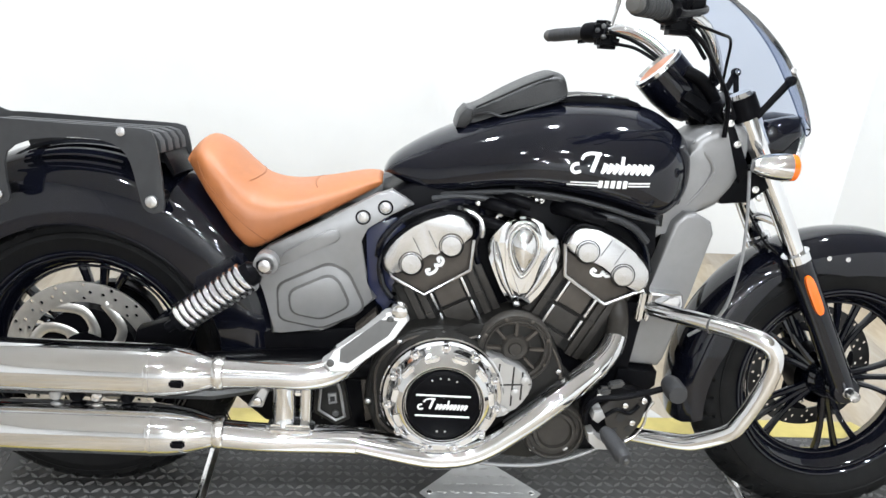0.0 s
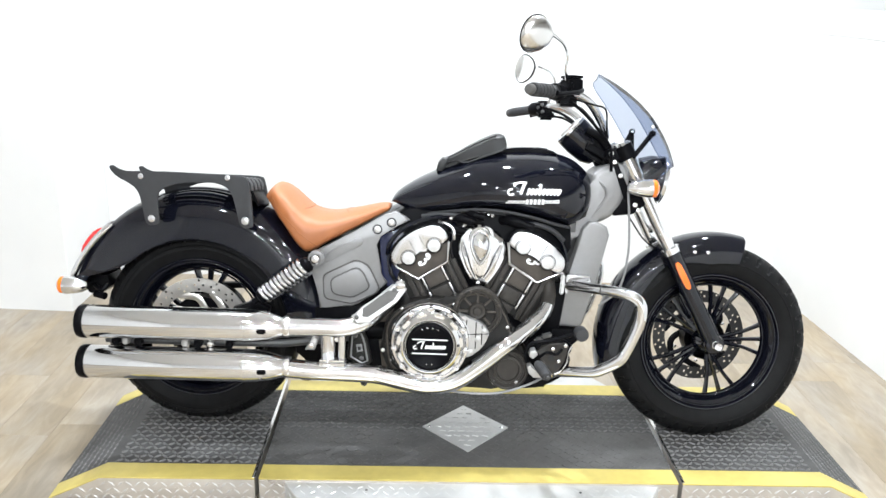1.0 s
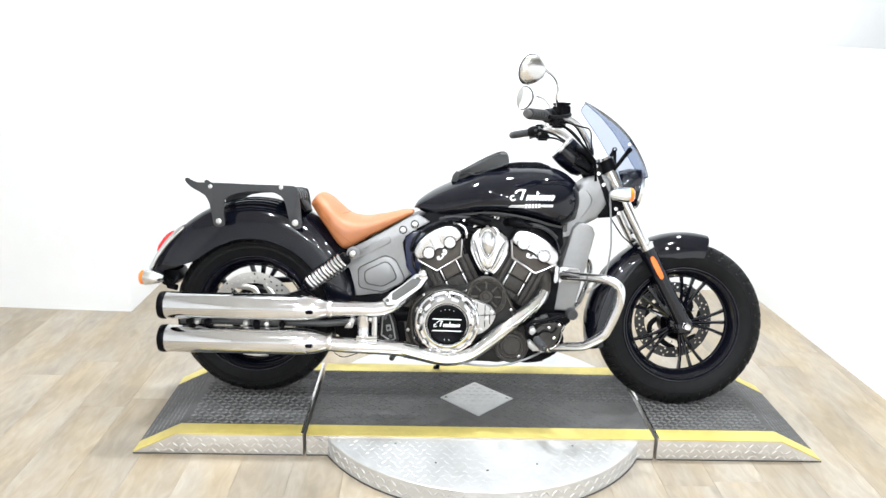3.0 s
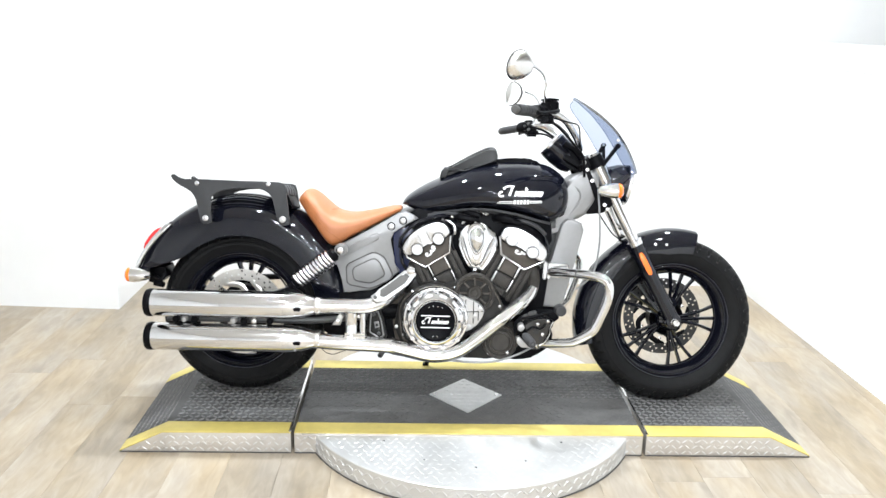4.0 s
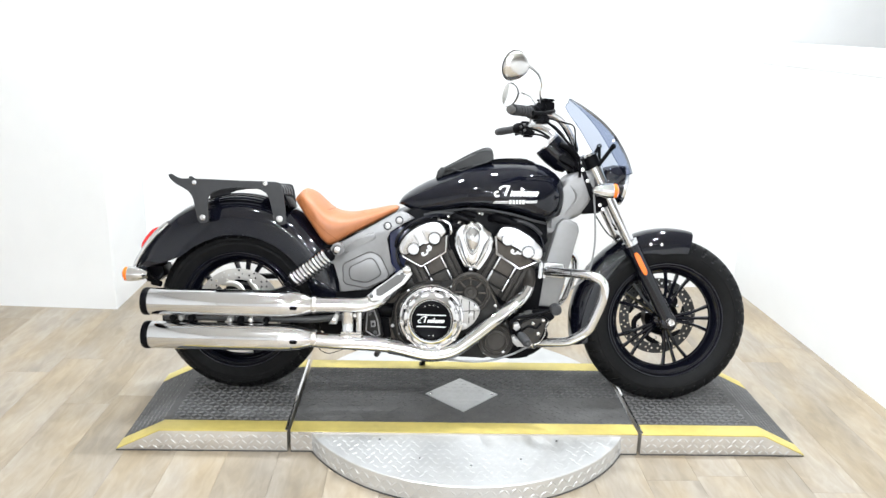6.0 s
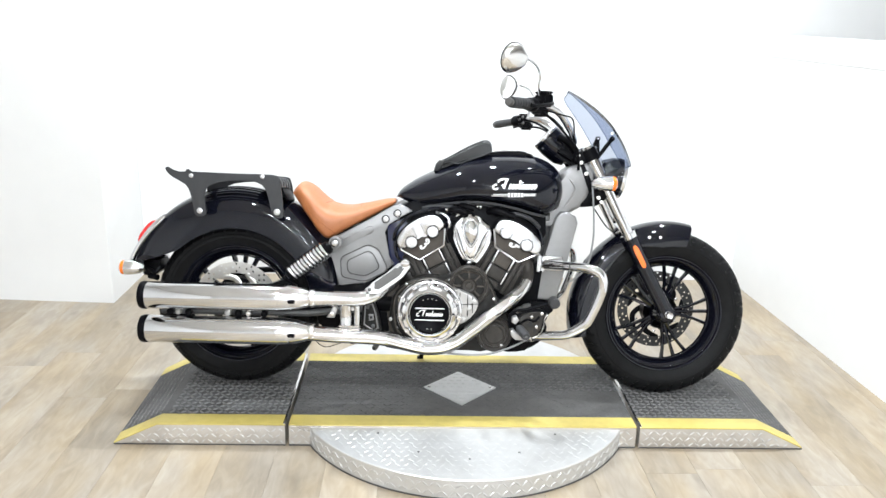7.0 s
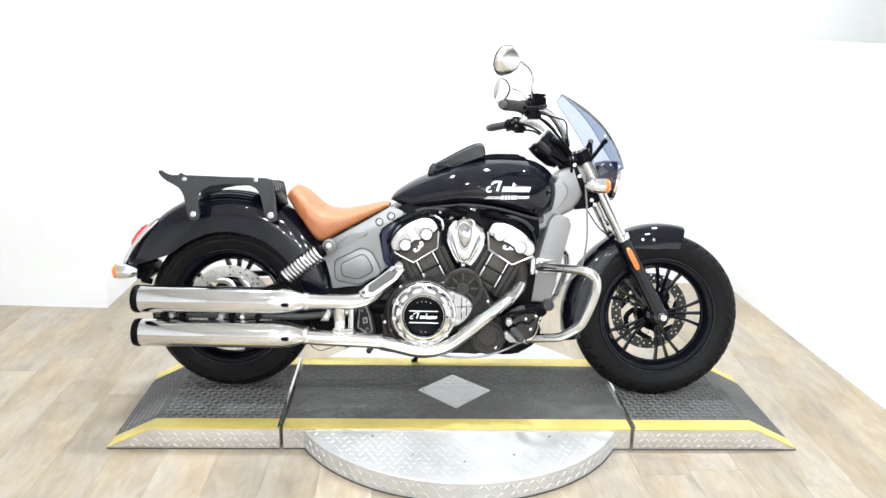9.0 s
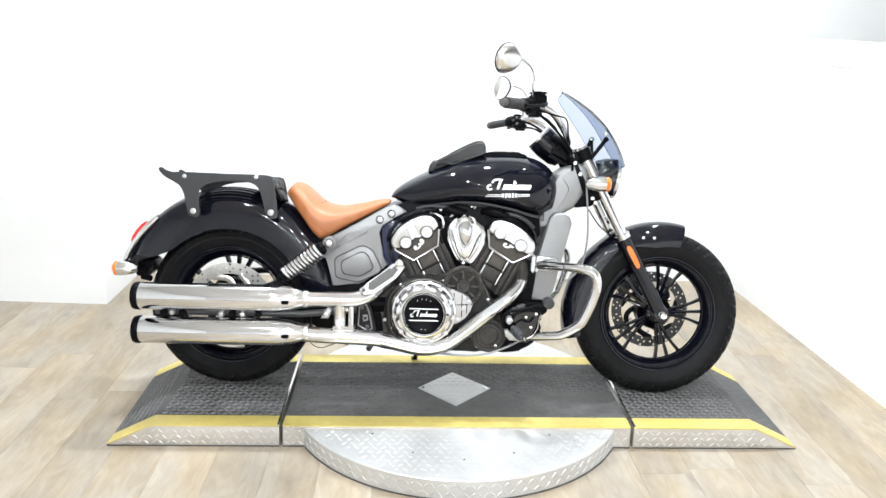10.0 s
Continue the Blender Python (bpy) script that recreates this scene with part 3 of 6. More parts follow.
def wheel(name, c, r, half, rim, disc_y, disc_r, disc_mat, turn, hub_r, label, deep=0.0):
    bm = bmesh.new()
    w = half * 0.82
    lathe(bm, [(rim - 0.003, -w), (rim - 0.001, -w - 0.0035), (rim + 0.003, -w - 0.004), (rim + 0.006, -w), (rim - 0.002, -w + 0.006), (rim - 0.012, -w + 0.010), (rim - 0.026, -w + 0.026),
               (rim - 0.034, 0), (rim - 0.026, w - 0.026), (rim - 0.012, w - 0.01), (rim + 0.006, w), (rim + 0.003, w + 0.004), (rim - 0.001, w + 0.0035), (rim - 0.003, w),
               (rim - 0.006, w - 0.007), (rim - 0.016, w - 0.013), (rim - 0.034 - deep * 0.6, w - 0.034), (rim - 0.046 - deep, 0), (rim - 0.034 - deep * 0.6, -w + 0.034), (rim - 0.016, -w + 0.013), (rim - 0.006, -w + 0.007)],
          c, seg=96, closed=True)
    lathe(bm, [(0.012, -0.07), (0.03, -0.07), (hub_r * 0.8, -0.05), (hub_r, -0.025), (hub_r, 0.025), (hub_r * 0.8, 0.05), (0.03, 0.07), (0.012, 0.07)], c, seg=40)
    ob = part(name, bm, BLACK, bike, label, 40)
    for q, h in ((rim - 0.008, -w + 0.004), (rim - 0.040 - deep * 0.6, -w + 0.036)):
        bm = bmesh.new()
        lathe(bm, [(q + 0.0032 * math.cos(radians(b)), h + 0.0032 * math.sin(radians(b))) for b in range(0, 360, 60)], c, seg=96, closed=True)
        part("rim_bead", bm, BLACK, ob, "glossy bead of the rim", 70)
    tyre(ob, c, r, half, rim, 40)
    for g in range(5):
        for k in (-1, 0, 1):
            a, b = radians(turn + g * 72 + k * 9), radians(turn + g * 72 + k * 15.5)
            p = [(c[0] + q * math.cos(t), 0.0, c[2] + q * math.sin(t)) for q, t in ((hub_r - 0.01, a), (rim * 0.55, a * 0.6 + b * 0.4), (rim - 0.036 - deep, b))]
            s = bmesh.new()
            tube(s, p, [q * (1.3 if name == "rear_wheel" else 1.0) for q in (0.010, 0.0065, 0.0085)], 8, 4, flat=1.5)
            part("spoke", s, BLACK, ob)
    bm = bmesh.new()
    drilled_ring(bm, c, disc_r * 0.74, disc_r, disc_y, 0.0025)
    part("brake_disc", bm, disc_mat, ob, "drilled steel brake disc")
    side = -1 if disc_y < 0 else 1
    for i in range(7):
        bm = bmesh.new()
        a = 2 * math.pi * i / 7 + 0.3
        p = [(c[0] + disc_r * q * math.cos(a + t), disc_y, c[2] + disc_r * q * math.sin(a + t)) for q, t in ((0.25, 0), (0.42, 0.12), (0.62, 0.45), (0.76, 0.95))]
        tube(bm, p, [0.016, 0.011, 0.011, 0.009], 8, 5, flat=0.25)
        part("carrier_arm", bm, disc_mat if side < 0 else SATIN, ob)
    bm = bmesh.new()
    lathe(bm, [(0.022, disc_y - 0.004), (disc_r * 0.32, disc_y - 0.004), (disc_r * 0.32, disc_y + 0.004), (0.022, disc_y + 0.004)], c, seg=40, closed=True)
    inner = disc_r * (0.62 if side < 0 else 0.44)
    lathe(bm, [(0.0005, disc_y + 0.012 * -side), (inner, disc_y + 0.012 * -side), (inner, 0.0)], c, seg=40)
    part("disc_carrier", bm, SATIN, ob, "black hub behind the disc")
    return ob


rear_wheel = wheel("rear_wheel", REAR, 0.318, 0.078, 0.221, -0.074, 0.163, DISC, 12, 0.06, "gloss black cast wheel with thin spokes", -0.005)
front_wheel = wheel("front_wheel", FRONT, 0.320, 0.064, 0.219, 0.072, 0.152, DARK_DISC, 2, 0.045, "gloss black cast wheel with thin spokes", -0.009)

# fenders
bm = bmesh.new()


def fender(bm, c, r, half, skirt, a0, a1, seg, drop):
    """A mudguard round c with a rounded crown and flat sides; skirt(angle) is the radius of its lower edge."""
    rings = []
    for i in range(seg + 1):
        a = a0 + (a1 - a0) * i / seg
        s = skirt(a)
        w = Vector((math.cos(radians(a)), 0, math.sin(radians(a))))
        rr = r + drop(a)
        prof = [(s, half), (s + (rr - s) * 0.4, half * 1.02), (rr - half * 0.45, half * 0.98), (rr - half * 0.2, half * 0.84), (rr - half * 0.06, half * 0.55), (rr, half * 0.2)]
        full = [(q, -h) for q, h in prof] + [(q, h) for q, h in prof[::-1]]
        inner = [(q - (0.004 if k not in (0, len(full) - 1) else 0), h * 0.965) for k, (q, h) in enumerate(full)][::-1]
        rings.append([Vector(c) + w * q + Vector((0, h, 0)) for q, h in full + inner])
    skin(bm, rings)


def rear_skirt(a):
    return 0.292 + 0.105 * max(0.0, (a - 130) / 27) ** 2


fender(bm, REAR, 0.446, 0.118, rear_skirt, 8, 161, 60, lambda a: -0.010 * max(0.0, (80 - a) / 60) - 0.020 * max(0.0, (a - 95) / 65))
rear_fender = part("rear_fender", bm, BLACK, bike, "deep gloss black rear mudguard", 50)
for s in (-1, 1):
    bm = bmesh.new()
    pts = [(0.001 + rear_skirt(a), a) for a in range(12, 112, 5)]
    tube(bm, [(r * math.cos(radians(a)), s * 0.119, 0.316 + r * math.sin(radians(a))) for r, a in pts], 0.003, 6, 2)
    part("rolled_edge", bm, SATIN, rear_fender)
bm = bmesh.new()


def front_skirt(a):
    return float(np.interp(a, [76, 80, 96, 108, 123, 140, 165, 197], [0.268, 0.264, 0.257, 0.272, 0.297, 0.284, 0.276, 0.312]))


fender(bm, FRONT, 0.356, 0.074, front_skirt, 76, 197, 52, lambda a: 0.012 * max(0.0, (a - 110) / 80))
front_fender = part("front_fender", bm, BLACK, bike, "gloss black front mudguard", 50)
for s in (-1, 1):
    bolts("bolt", [(1.602, s * 0.074, 0.612), (1.560, s * 0.074, 0.612)], 0.006, 0.004, BRIGHT, front_fender, axis=(0, s, 0))

# tail: chrome strip, lamp and plate bracket
for y, rr, wd in ((-0.100, 0.418, 0.010), (-0.078, 0.428, 0.006), (0.078, 0.428, 0.006), (0.100, 0.418, 0.010)):
    bm = bmesh.new()
    tube(bm, [(rr * math.cos(radians(a)), y, 0.316 + rr * math.sin(radians(a))) for a in range(128, 161, 4)], [wd * 0.4] + [wd] * 7 + [wd * 0.6], 10, 2)
    part("tail_strip", bm, CHROME, rear_fender, "chrome tail trim strip")
bm = bmesh.new()
plate(bm, [(-0.302, 0.622), (-0.328, 0.622), (-0.358, 0.592), (-0.382, 0.550), (-0.368, 0.538), (-0.328, 0.585)], -0.050, 0.050, 0.007, 3, smooth=3)
part("tail_light", bm, RED, bike, "red tail lamp lens")
bm = bmesh.new()
plate(bm, [(-0.39, 0.47), (-0.30, 0.475), (-0.29, 0.44), (-0.33, 0.41), (-0.36, 0.415)], -0.05, 0.05, 0.004)
tube(bm, [(-0.34, -0.05, 0.44), (-0.31, -0.07, 0.43), (-0.295, -0.06, 0.45)], 0.008, 8)
tube(bm, [(-0.335, -0.06, 0.415), (-0.30, -0.07, 0.41)], 0.012, 8, 0)
part("plate_bracket", bm, SATIN, bike, "black bracket under the tail")


def signal(c, ahead, stem_to, label):
    """A bullet-shaped chrome lamp with an amber lens."""
    d = Vector((ahead, 0, 0))
    bm = bmesh.new()
    lathe(bm, [(0.0005, -0.045), (0.012, -0.042), (0.021, -0.025), (0.026, 0.0), (0.028, 0.02), (0.028, 0.03), (0.0005, 0.03)], c, d, 24)
    body = part("turn_signal", bm, CHROME, bike, label)
    bm = bmesh.new()
    lathe(bm, [(0.027, 0.0305), (0.026, 0.042), (0.017, 0.049), (0.0005, 0.052)], c, d, 24)
    part("lens", bm, ORANGE, body, "amber lens")
    bm = bmesh.new()
    tube(bm, [c, stem_to], 0.009, 10, 0)
    part("stem", bm, CHROME, body)


signal((-0.368, -0.13, 0.456), -1, (-0.345, -0.04, 0.45), "chrome rear turn signal with amber lens")
signal((-0.368, 0.13, 0.456), -1, (-0.345, 0.04, 0.45), "chrome rear turn signal with amber lens")
signal((1.352, -0.185, 0.812), 1, (1.345, -0.10, 0.80), "chrome front turn signal with amber lens")
signal((1.352, 0.195, 0.812), 1, (1.345, 0.10, 0.80), "chrome front turn signal with amber lens")

# luggage rack
bm = bmesh.new()
plate(bm, [(0.118, 0.802), (0.166, 0.800), (0.177, 0.786), (0.205, 0.728), (0.199, 0.722), (0.168, 0.780), (0.156, 0.792), (0.118, 0.794)], -0.125, 0.02, 0.002)
rack = part("luggage_rack", bm, SATIN, bike, "charcoal powder-coated steel luggage rack above the mudguard")
for c, size in (((-0.115, -0.07, 0.802), (0.03, 0.225, 0.006)), ((0.105, -0.07, 0.802), (0.03, 0.225, 0.006))):
    bm = bmesh.new()
    block(bm, c, size, 0.002)
    part("rack_bar", bm, RACK, rack)
for y in (-0.146, -0.100, -0.054, -0.008):
    bm = bmesh.new()
    plate(bm, [(-0.155, 0.811), (0.160, 0.811), (0.178, 0.806), (0.187, 0.793), (0.190, 0.772), (0.184, 0.771), (0.181, 0.788), (0.174, 0.800), (0.158, 0.805), (-0.155, 0.805)], y - 0.015, y + 0.015, 0.001)
    part("rack_slat", bm, RACK, rack, "steel slat bent down at its end")
RACK_SIDE = [(x + 0.014, z + 0.001) for x, z in [(-0.238, 0.830), (-0.226, 0.834), (-0.212, 0.823), (-0.190, 0.818), (-0.148, 0.819), (0.02, 0.816), (0.150, 0.815), (0.168, 0.802), (0.176, 0.775), (0.187, 0.676), (0.178, 0.662), (0.163, 0.658),
             (0.149, 0.666), (0.143, 0.682), (0.127, 0.750), (0.110, 0.778), (0.07, 0.791), (-0.013, 0.789), (-0.080, 0.772), (-0.100, 0.740), (-0.093, 0.676), (-0.102, 0.662), (-0.116, 0.658),
             (-0.131, 0.664), (-0.137, 0.680), (-0.149, 0.742), (-0.165, 0.773), (-0.208, 0.795), (-0.232, 0.816)]]
for s, ry in ((-1, 0.188), (1, 0.045)):
    bm = bmesh.new()
    plate(bm, RACK_SIDE, s * ry, s * (ry - 0.008), 0.0015, smooth=2)
    side = part("rack_side", bm, RACK, rack)
    bolts("bolt", [(-0.130, s * ry, 0.805), (0.126, s * ry, 0.808)], 0.009, 0.006, SOFT_CHROME, rack, "bright bolt", axis=(0, s, 0))
    bolts("bolt", [(-0.100, s * ry, 0.680), (0.178, s * ry, 0.682)], 0.012, 0.008, SOFT_CHROME, rack, "bright bolt", axis=(0, s, 0))
    for x, z in ((-0.103, 0.683), (0.178, 0.684)):
        bm = bmesh.new()
        lathe(bm, [(0.010, 0.0), (0.010, max(0.01, ry - 0.092))], (x, s * min(0.09, ry - 0.012), z), (0, s, 0), 12)
        part("spacer", bm, SATIN, rack)

TIP_DOWN = Matrix(((1, 0, 0, 0), (0, 1, 0, 0), (0, -0.07, 1, -0.0132), (0, 0, 0, 1)))
for ob in (rack, *rack.children_recursive):
    ob.data.transform(TIP_DOWN)

# saddle and tank pouch
def cushion(bm, outline, width, edge, dish, n=4):
    """A padded body with a side outline (x, z); width(x) is its half breadth, edge the roundness of its sides."""
    p = spline(outline, n, True)
    k = len(p)
    area = sum(p[i][0] * p[(i + 1) % k][1] - p[(i + 1) % k][0] * p[i][1] for i in range(k))
    sgn = 1 if area > 0 else -1
    nrm = []
    for i in range(k):
        d = Vector((p[(i + 1) % k][0] - p[i - 1][0], p[(i + 1) % k][1] - p[i - 1][1])).normalized()
        nrm.append((-d.y * sgn, d.x * sgn))
    room = []
    for i in range(k):
        near = [math.dist(p[i], p[j]) for j in range(k) if nrm[i][0] * nrm[j][0] + nrm[i][1] * nrm[j][1] < -0.3]
        room.append(min(edge, 0.36 * min(near)))
    room = [q * (0.15 if nrm[i][1] > 0.2 else 1.0) for i, q in enumerate(room)]
    room = [min(room[(i + o) % k] for o in range(-5, 6)) for i in range(k)]
    room = [sum(room[(i + o) % k] for o in range(-3, 4)) / 7 for i in range(k)]
    rings = []
    for s in (-1, -0.99, -0.965, -0.92, -0.86, -0.78, -0.68, -0.55, -0.3, 0, 0.3, 0.55, 0.68, 0.78, 0.86, 0.92, 0.965, 0.99, 1):
        e = max(0.0, (abs(s) - 0.55) / 0.45)
        curve = 1 - math.sqrt(max(0.0, 1 - e * e))
        ring = []
        for i, (x, z) in enumerate(p):
            low = dish * max(0.0, 1 - (s / 0.75) ** 2) * max(0.0, -nrm[i][1])
            inset = room[i] * curve
            ring.append(Vector((x + nrm[i][0] * inset, s * width(x), z + nrm[i][1] * inset - low)))
        rings.append(ring)
    skin(bm, rings)


# crown and underside of the saddle from its back to its nose: (x, z) above and below
SEAT = [((0.214, 0.750), (0.217, 0.742)), ((0.219, 0.766), (0.224, 0.728)), ((0.244, 0.787), (0.246, 0.698)), ((0.280, 0.773), (0.286, 0.646)), ((0.316, 0.742), (0.326, 0.594)), ((0.356, 0.712), (0.358, 0.581)),
        ((0.412, 0.701), (0.420, 0.617)), ((0.484, 0.711), (0.490, 0.655)), ((0.552, 0.727), (0.556, 0.691)), ((0.586, 0.731), (0.588, 0.708)), ((0.598, 0.726), (0.598, 0.716))]


def seat_width(x):
    return float(np.interp(x, [0.22, 0.235, 0.26, 0.30, 0.34, 0.40, 0.48, 0.56, 0.60], [0.078, 0.098, 0.122, 0.140, 0.145, 0.142, 0.122, 0.090, 0.055]))


bm = bmesh.new()
rings = []
for tx, tz, bx, bz in spline([(*a, *b) for a, b in SEAT], 5):
    ring = []
    for k in range(48):
        c, q = math.cos(2 * math.pi * k / 48), math.sin(2 * math.pi * k / 48)
        p = 2 / 2.3 if q > 0 else 2 / 5.0
        h, y = math.copysign(abs(q) ** p, q), math.copysign(abs(c) ** p, c)
        u = 0.46 + h * (0.54 if q > 0 else 0.46)
        x = bx + (tx - bx) * u
        ring.append(Vector((x, y * seat_width(x), bz + (tz - bz) * u)))
    rings.append(ring)
skin(bm, rings)
bmesh.ops.recalc_face_normals(bm, faces=bm.faces)
bm.normal_update()
shell = BVHTree.FromBMesh(bm)
seat = part("saddle", bm, LEATHER, bike, "tan leather solo saddle with stitched sides", 60)


def seam(pts, r, down):
    """A stitched line laid on the saddle, found from the side or from above."""
    out = []
    for a, b in spline(pts, 5):
        hit = shell.ray_cast(Vector((a, b, 1.2)), Vector((0, 0, -1))) if down else shell.ray_cast(Vector((a, -0.6, b)), Vector((0, 1, 0)))
        if hit[0] is not None:
            out.append(tuple(hit[0] + hit[1] * r * 0.2))
    bm = bmesh.new()
    tube(bm, out, r, 6, 0)
    part("seam", bm, THREAD, seat, "brown stitched seam")


seam([(0.338, -0.085), (0.347, -0.05), (0.352, 0.0), (0.347, 0.05), (0.338, 0.085)], 0.0013, True)
seam([(0.470, -0.07), (0.462, -0.03), (0.462, 0.03), (0.470, 0.07)], 0.0012, True)
seam([(0.240, 0.748), (0.254, 0.719), (0.300, 0.672), (0.345, 0.632), (0.380, 0.606)], 0.0010, False)

POUCH_SIDE = [(0.748, 0.852), (0.756, 0.876), (0.79, 0.892), (0.84, 0.922), (0.89, 0.948), (0.925, 0.961), (0.945, 0.956), (0.953, 0.935), (0.948, 0.912), (0.90, 0.898), (0.83, 0.877), (0.775, 0.853)]
bm = bmesh.new()
cushion(bm, POUCH_SIDE, lambda x: float(np.interp(x, [0.74, 0.80, 0.9, 0.96], [0.045, 0.075, 0.085, 0.08])), 0.018, 0.0)
pouch = part("tank_pouch", bm, POUCH, bike, "black leather pouch strapped on the tank", 60)
bm = bmesh.new()
tube(bm, [(0.768, -0.062, 0.866), (0.80, -0.083, 0.876), (0.83, -0.086, 0.872), (0.88, -0.09, 0.890), (0.93, -0.088, 0.908), (0.95, -0.08, 0.918)], 0.003, 6)
part("flap_edge", bm, POUCH, pouch)
bm = bmesh.new()
tube(bm, [(0.775, -0.068, 0.884), (0.82, -0.079, 0.909), (0.87, -0.084, 0.936), (0.92, -0.083, 0.957)], 0.0022, 6)
part("top_seam", bm, POUCH, pouch)
bm = bmesh.new()
plate(bm, [(0.738, 0.842), (0.744, 0.866), (0.757, 0.882), (0.772, 0.880), (0.772, 0.862), (0.758, 0.842)], -0.066, 0.05, 0.005)
part("strap", bm, POUCH, pouch, "black leather strap")
bm = bmesh.new()
knob(bm, (0.762, -0.05, 0.858), 0.010, 0.008, (-0.3, -1, 0.1))
part("buckle", bm, SATIN, pouch)

# fuel tank
TX = [0.600, 0.612, 0.64, 0.69, 0.75, 0.80, 0.86, 0.93, 1.00, 1.06, 1.11, 1.15, 1.185, 1.212, 1.230]
TTOP = [0.742, 0.764, 0.788, 0.819, 0.848, 0.870, 0.893, 0.908, 0.914, 0.914, 0.908, 0.896, 0.876, 0.851, 0.815]
TBOT = [0.738, 0.736, 0.722, 0.704, 0.712, 0.720, 0.728, 0.728, 0.718, 0.705, 0.690, 0.682, 0.700, 0.735, 0.785]
THW = [0.035, 0.060, 0.082, 0.110, 0.134, 0.151, 0.167, 0.178, 0.183, 0.181, 0.174, 0.160, 0.135, 0.098, 0.035]


def tank_at(x):
    f = lambda v: float(np.interp(x, TX, v))
    return f(TTOP), f(TBOT), f(THW)


def tank_y(x, z):
    """The tank's half breadth at that place."""
    t, b, w = tank_at(x)
    m = b + (t - b) * 0.34
    q = (z - m) / (t - m) if z > m else (m - z) / (m - b)
    return w * max(0.0, 1 - abs(q) ** (2.1 if z > m else 2.6)) ** (0.52 if z > m else 0.40)


bm = bmesh.new()
rings = []
for x, t, b, w in spline(list(zip(TX, TTOP, TBOT, THW)), 3):
    m = b + (t - b) * 0.34
    ring = []
    for k in range(40):
        a = 2 * math.pi * k / 40
        c, s = math.cos(a), math.sin(a)
        if s >= 0:
            ring.append(Vector((x, w * math.copysign(abs(c) ** 0.95, c), m + (t - m) * s ** 0.95)))
        else:
            ring.append(Vector((x, w * math.copysign(abs(c) ** 0.72, c), m - (m - b) * abs(s) ** 0.78)))
    rings.append(ring)
skin(bm, rings)
tank = part("fuel_tank", bm, BLACK, bike, "gloss black teardrop fuel tank with white side lettering", 60)
for s in (-1, 1):
    # The seam's lighter colour stands for the floor reflected along the tank.
    bm = bmesh.new()
    tube(bm, [(x, s * (tank_at(x)[2] * 0.80 + 0.004), tank_at(x)[1] + 0.006) for x in (0.66, 0.72, 0.8, 0.88, 0.96, 1.04, 1.10, 1.15)], 0.005, 8)
    part("tank_seam", bm, RACK, tank, "tank seam lightened to stand for the floor's reflection")
bm = bmesh.new()
plate(bm, [(0.94, 0.905), (0.955, 0.916), (1.0, 0.921), (1.07, 0.921), (1.10, 0.914), (1.11, 0.906)], -0.06, 0.06, 0.003)
strap = part("tank_console", bm, SATIN, tank, "black console strip on the tank")
bm = bmesh.new()
tube(bm, [(0.945, -0.06, 0.912), (0.97, -0.062, 0.9195), (1.02, -0.062, 0.9225), (1.08, -0.06, 0.920)], 0.0025, 6)
part("console_trim", bm, CHROME, strap)
bolts("bolt", [(1.0, -0.056, 0.921), (1.05, -0.056, 0.921)], 0.005, 0.004, BRIGHT, strap, axis=(0, 0, 1))


def decal_stroke(bm, pts, width, lift=0.0015):
    """A flat painted stroke that follows the tank's side."""
    p = spline(pts, 4)
    left, right = [], []
    for i, (x, z) in enumerate(p):
        a, b = p[max(i - 1, 0)], p[min(i + 1, len(p) - 1)]
        d = Vector((b[0] - a[0], b[1] - a[1])).normalized()
        for side, lst in ((1, left), (-1, right)):
            xx, zz = x - d.y * side * width / 2, z + d.x * side * width / 2
            lst.append((xx, -tank_y(xx, zz) - lift, zz))
    v0, v1 = [bm.verts.new(q) for q in left], [bm.verts.new(q) for q in right]
    for i in range(len(p) - 1):
        bm.faces.new((v0[i], v0[i + 1], v1[i + 1], v1[i]))


# plain slanted strokes in the emblem's outline: (points, width), in thousandths of its breadth
SWASH = [([(80, 30), (25, 22), (0, -12), (40, -42), (105, -28)], 34), ([(105, 62), (140, 100), (220, 116), (330, 112)], 32), ([(292, 105), (262, 45), (228, -30)], 46)]
for k, tall in enumerate((0, 0, 0, 1, 0, 0, 0, 0, 0)):
    u = 345 + k * 69
    SWASH.append(([(u, -38), (u + 20, 5), (u + 38, 45 + 55 * tall)], 36))
    SWASH.append(([(u + 4, -34), (u + 40, -10), (u + 66, 34)], 20))
def emblem_stroke(pts, width):
    bm = bmesh.new()
    decal_stroke(bm, pts, width)
    part("emblem_stroke", bm, DECAL, tank, "white painted stroke")


for pts, width in SWASH:
    emblem_stroke([(0.955 + u * 0.000166, 0.7955 + v * 0.000235 + u * 0.000001) for u, v in pts], width * 0.000185)
for z in (0.7665, 0.7610):
    emblem_stroke([(0.950 if z < 0.763 else 0.956, z), (1.008, z + 0.002)], 0.0030)
    emblem_stroke([(1.066, z + 0.004), (1.110, z + 0.0055)], 0.0030)
for k in range(5):
    emblem_stroke([(1.0125 + k * 0.0118, 0.7585 + k * 0.0004), (1.0130 + k * 0.0118, 0.7735 + k * 0.0004)], 0.0085)

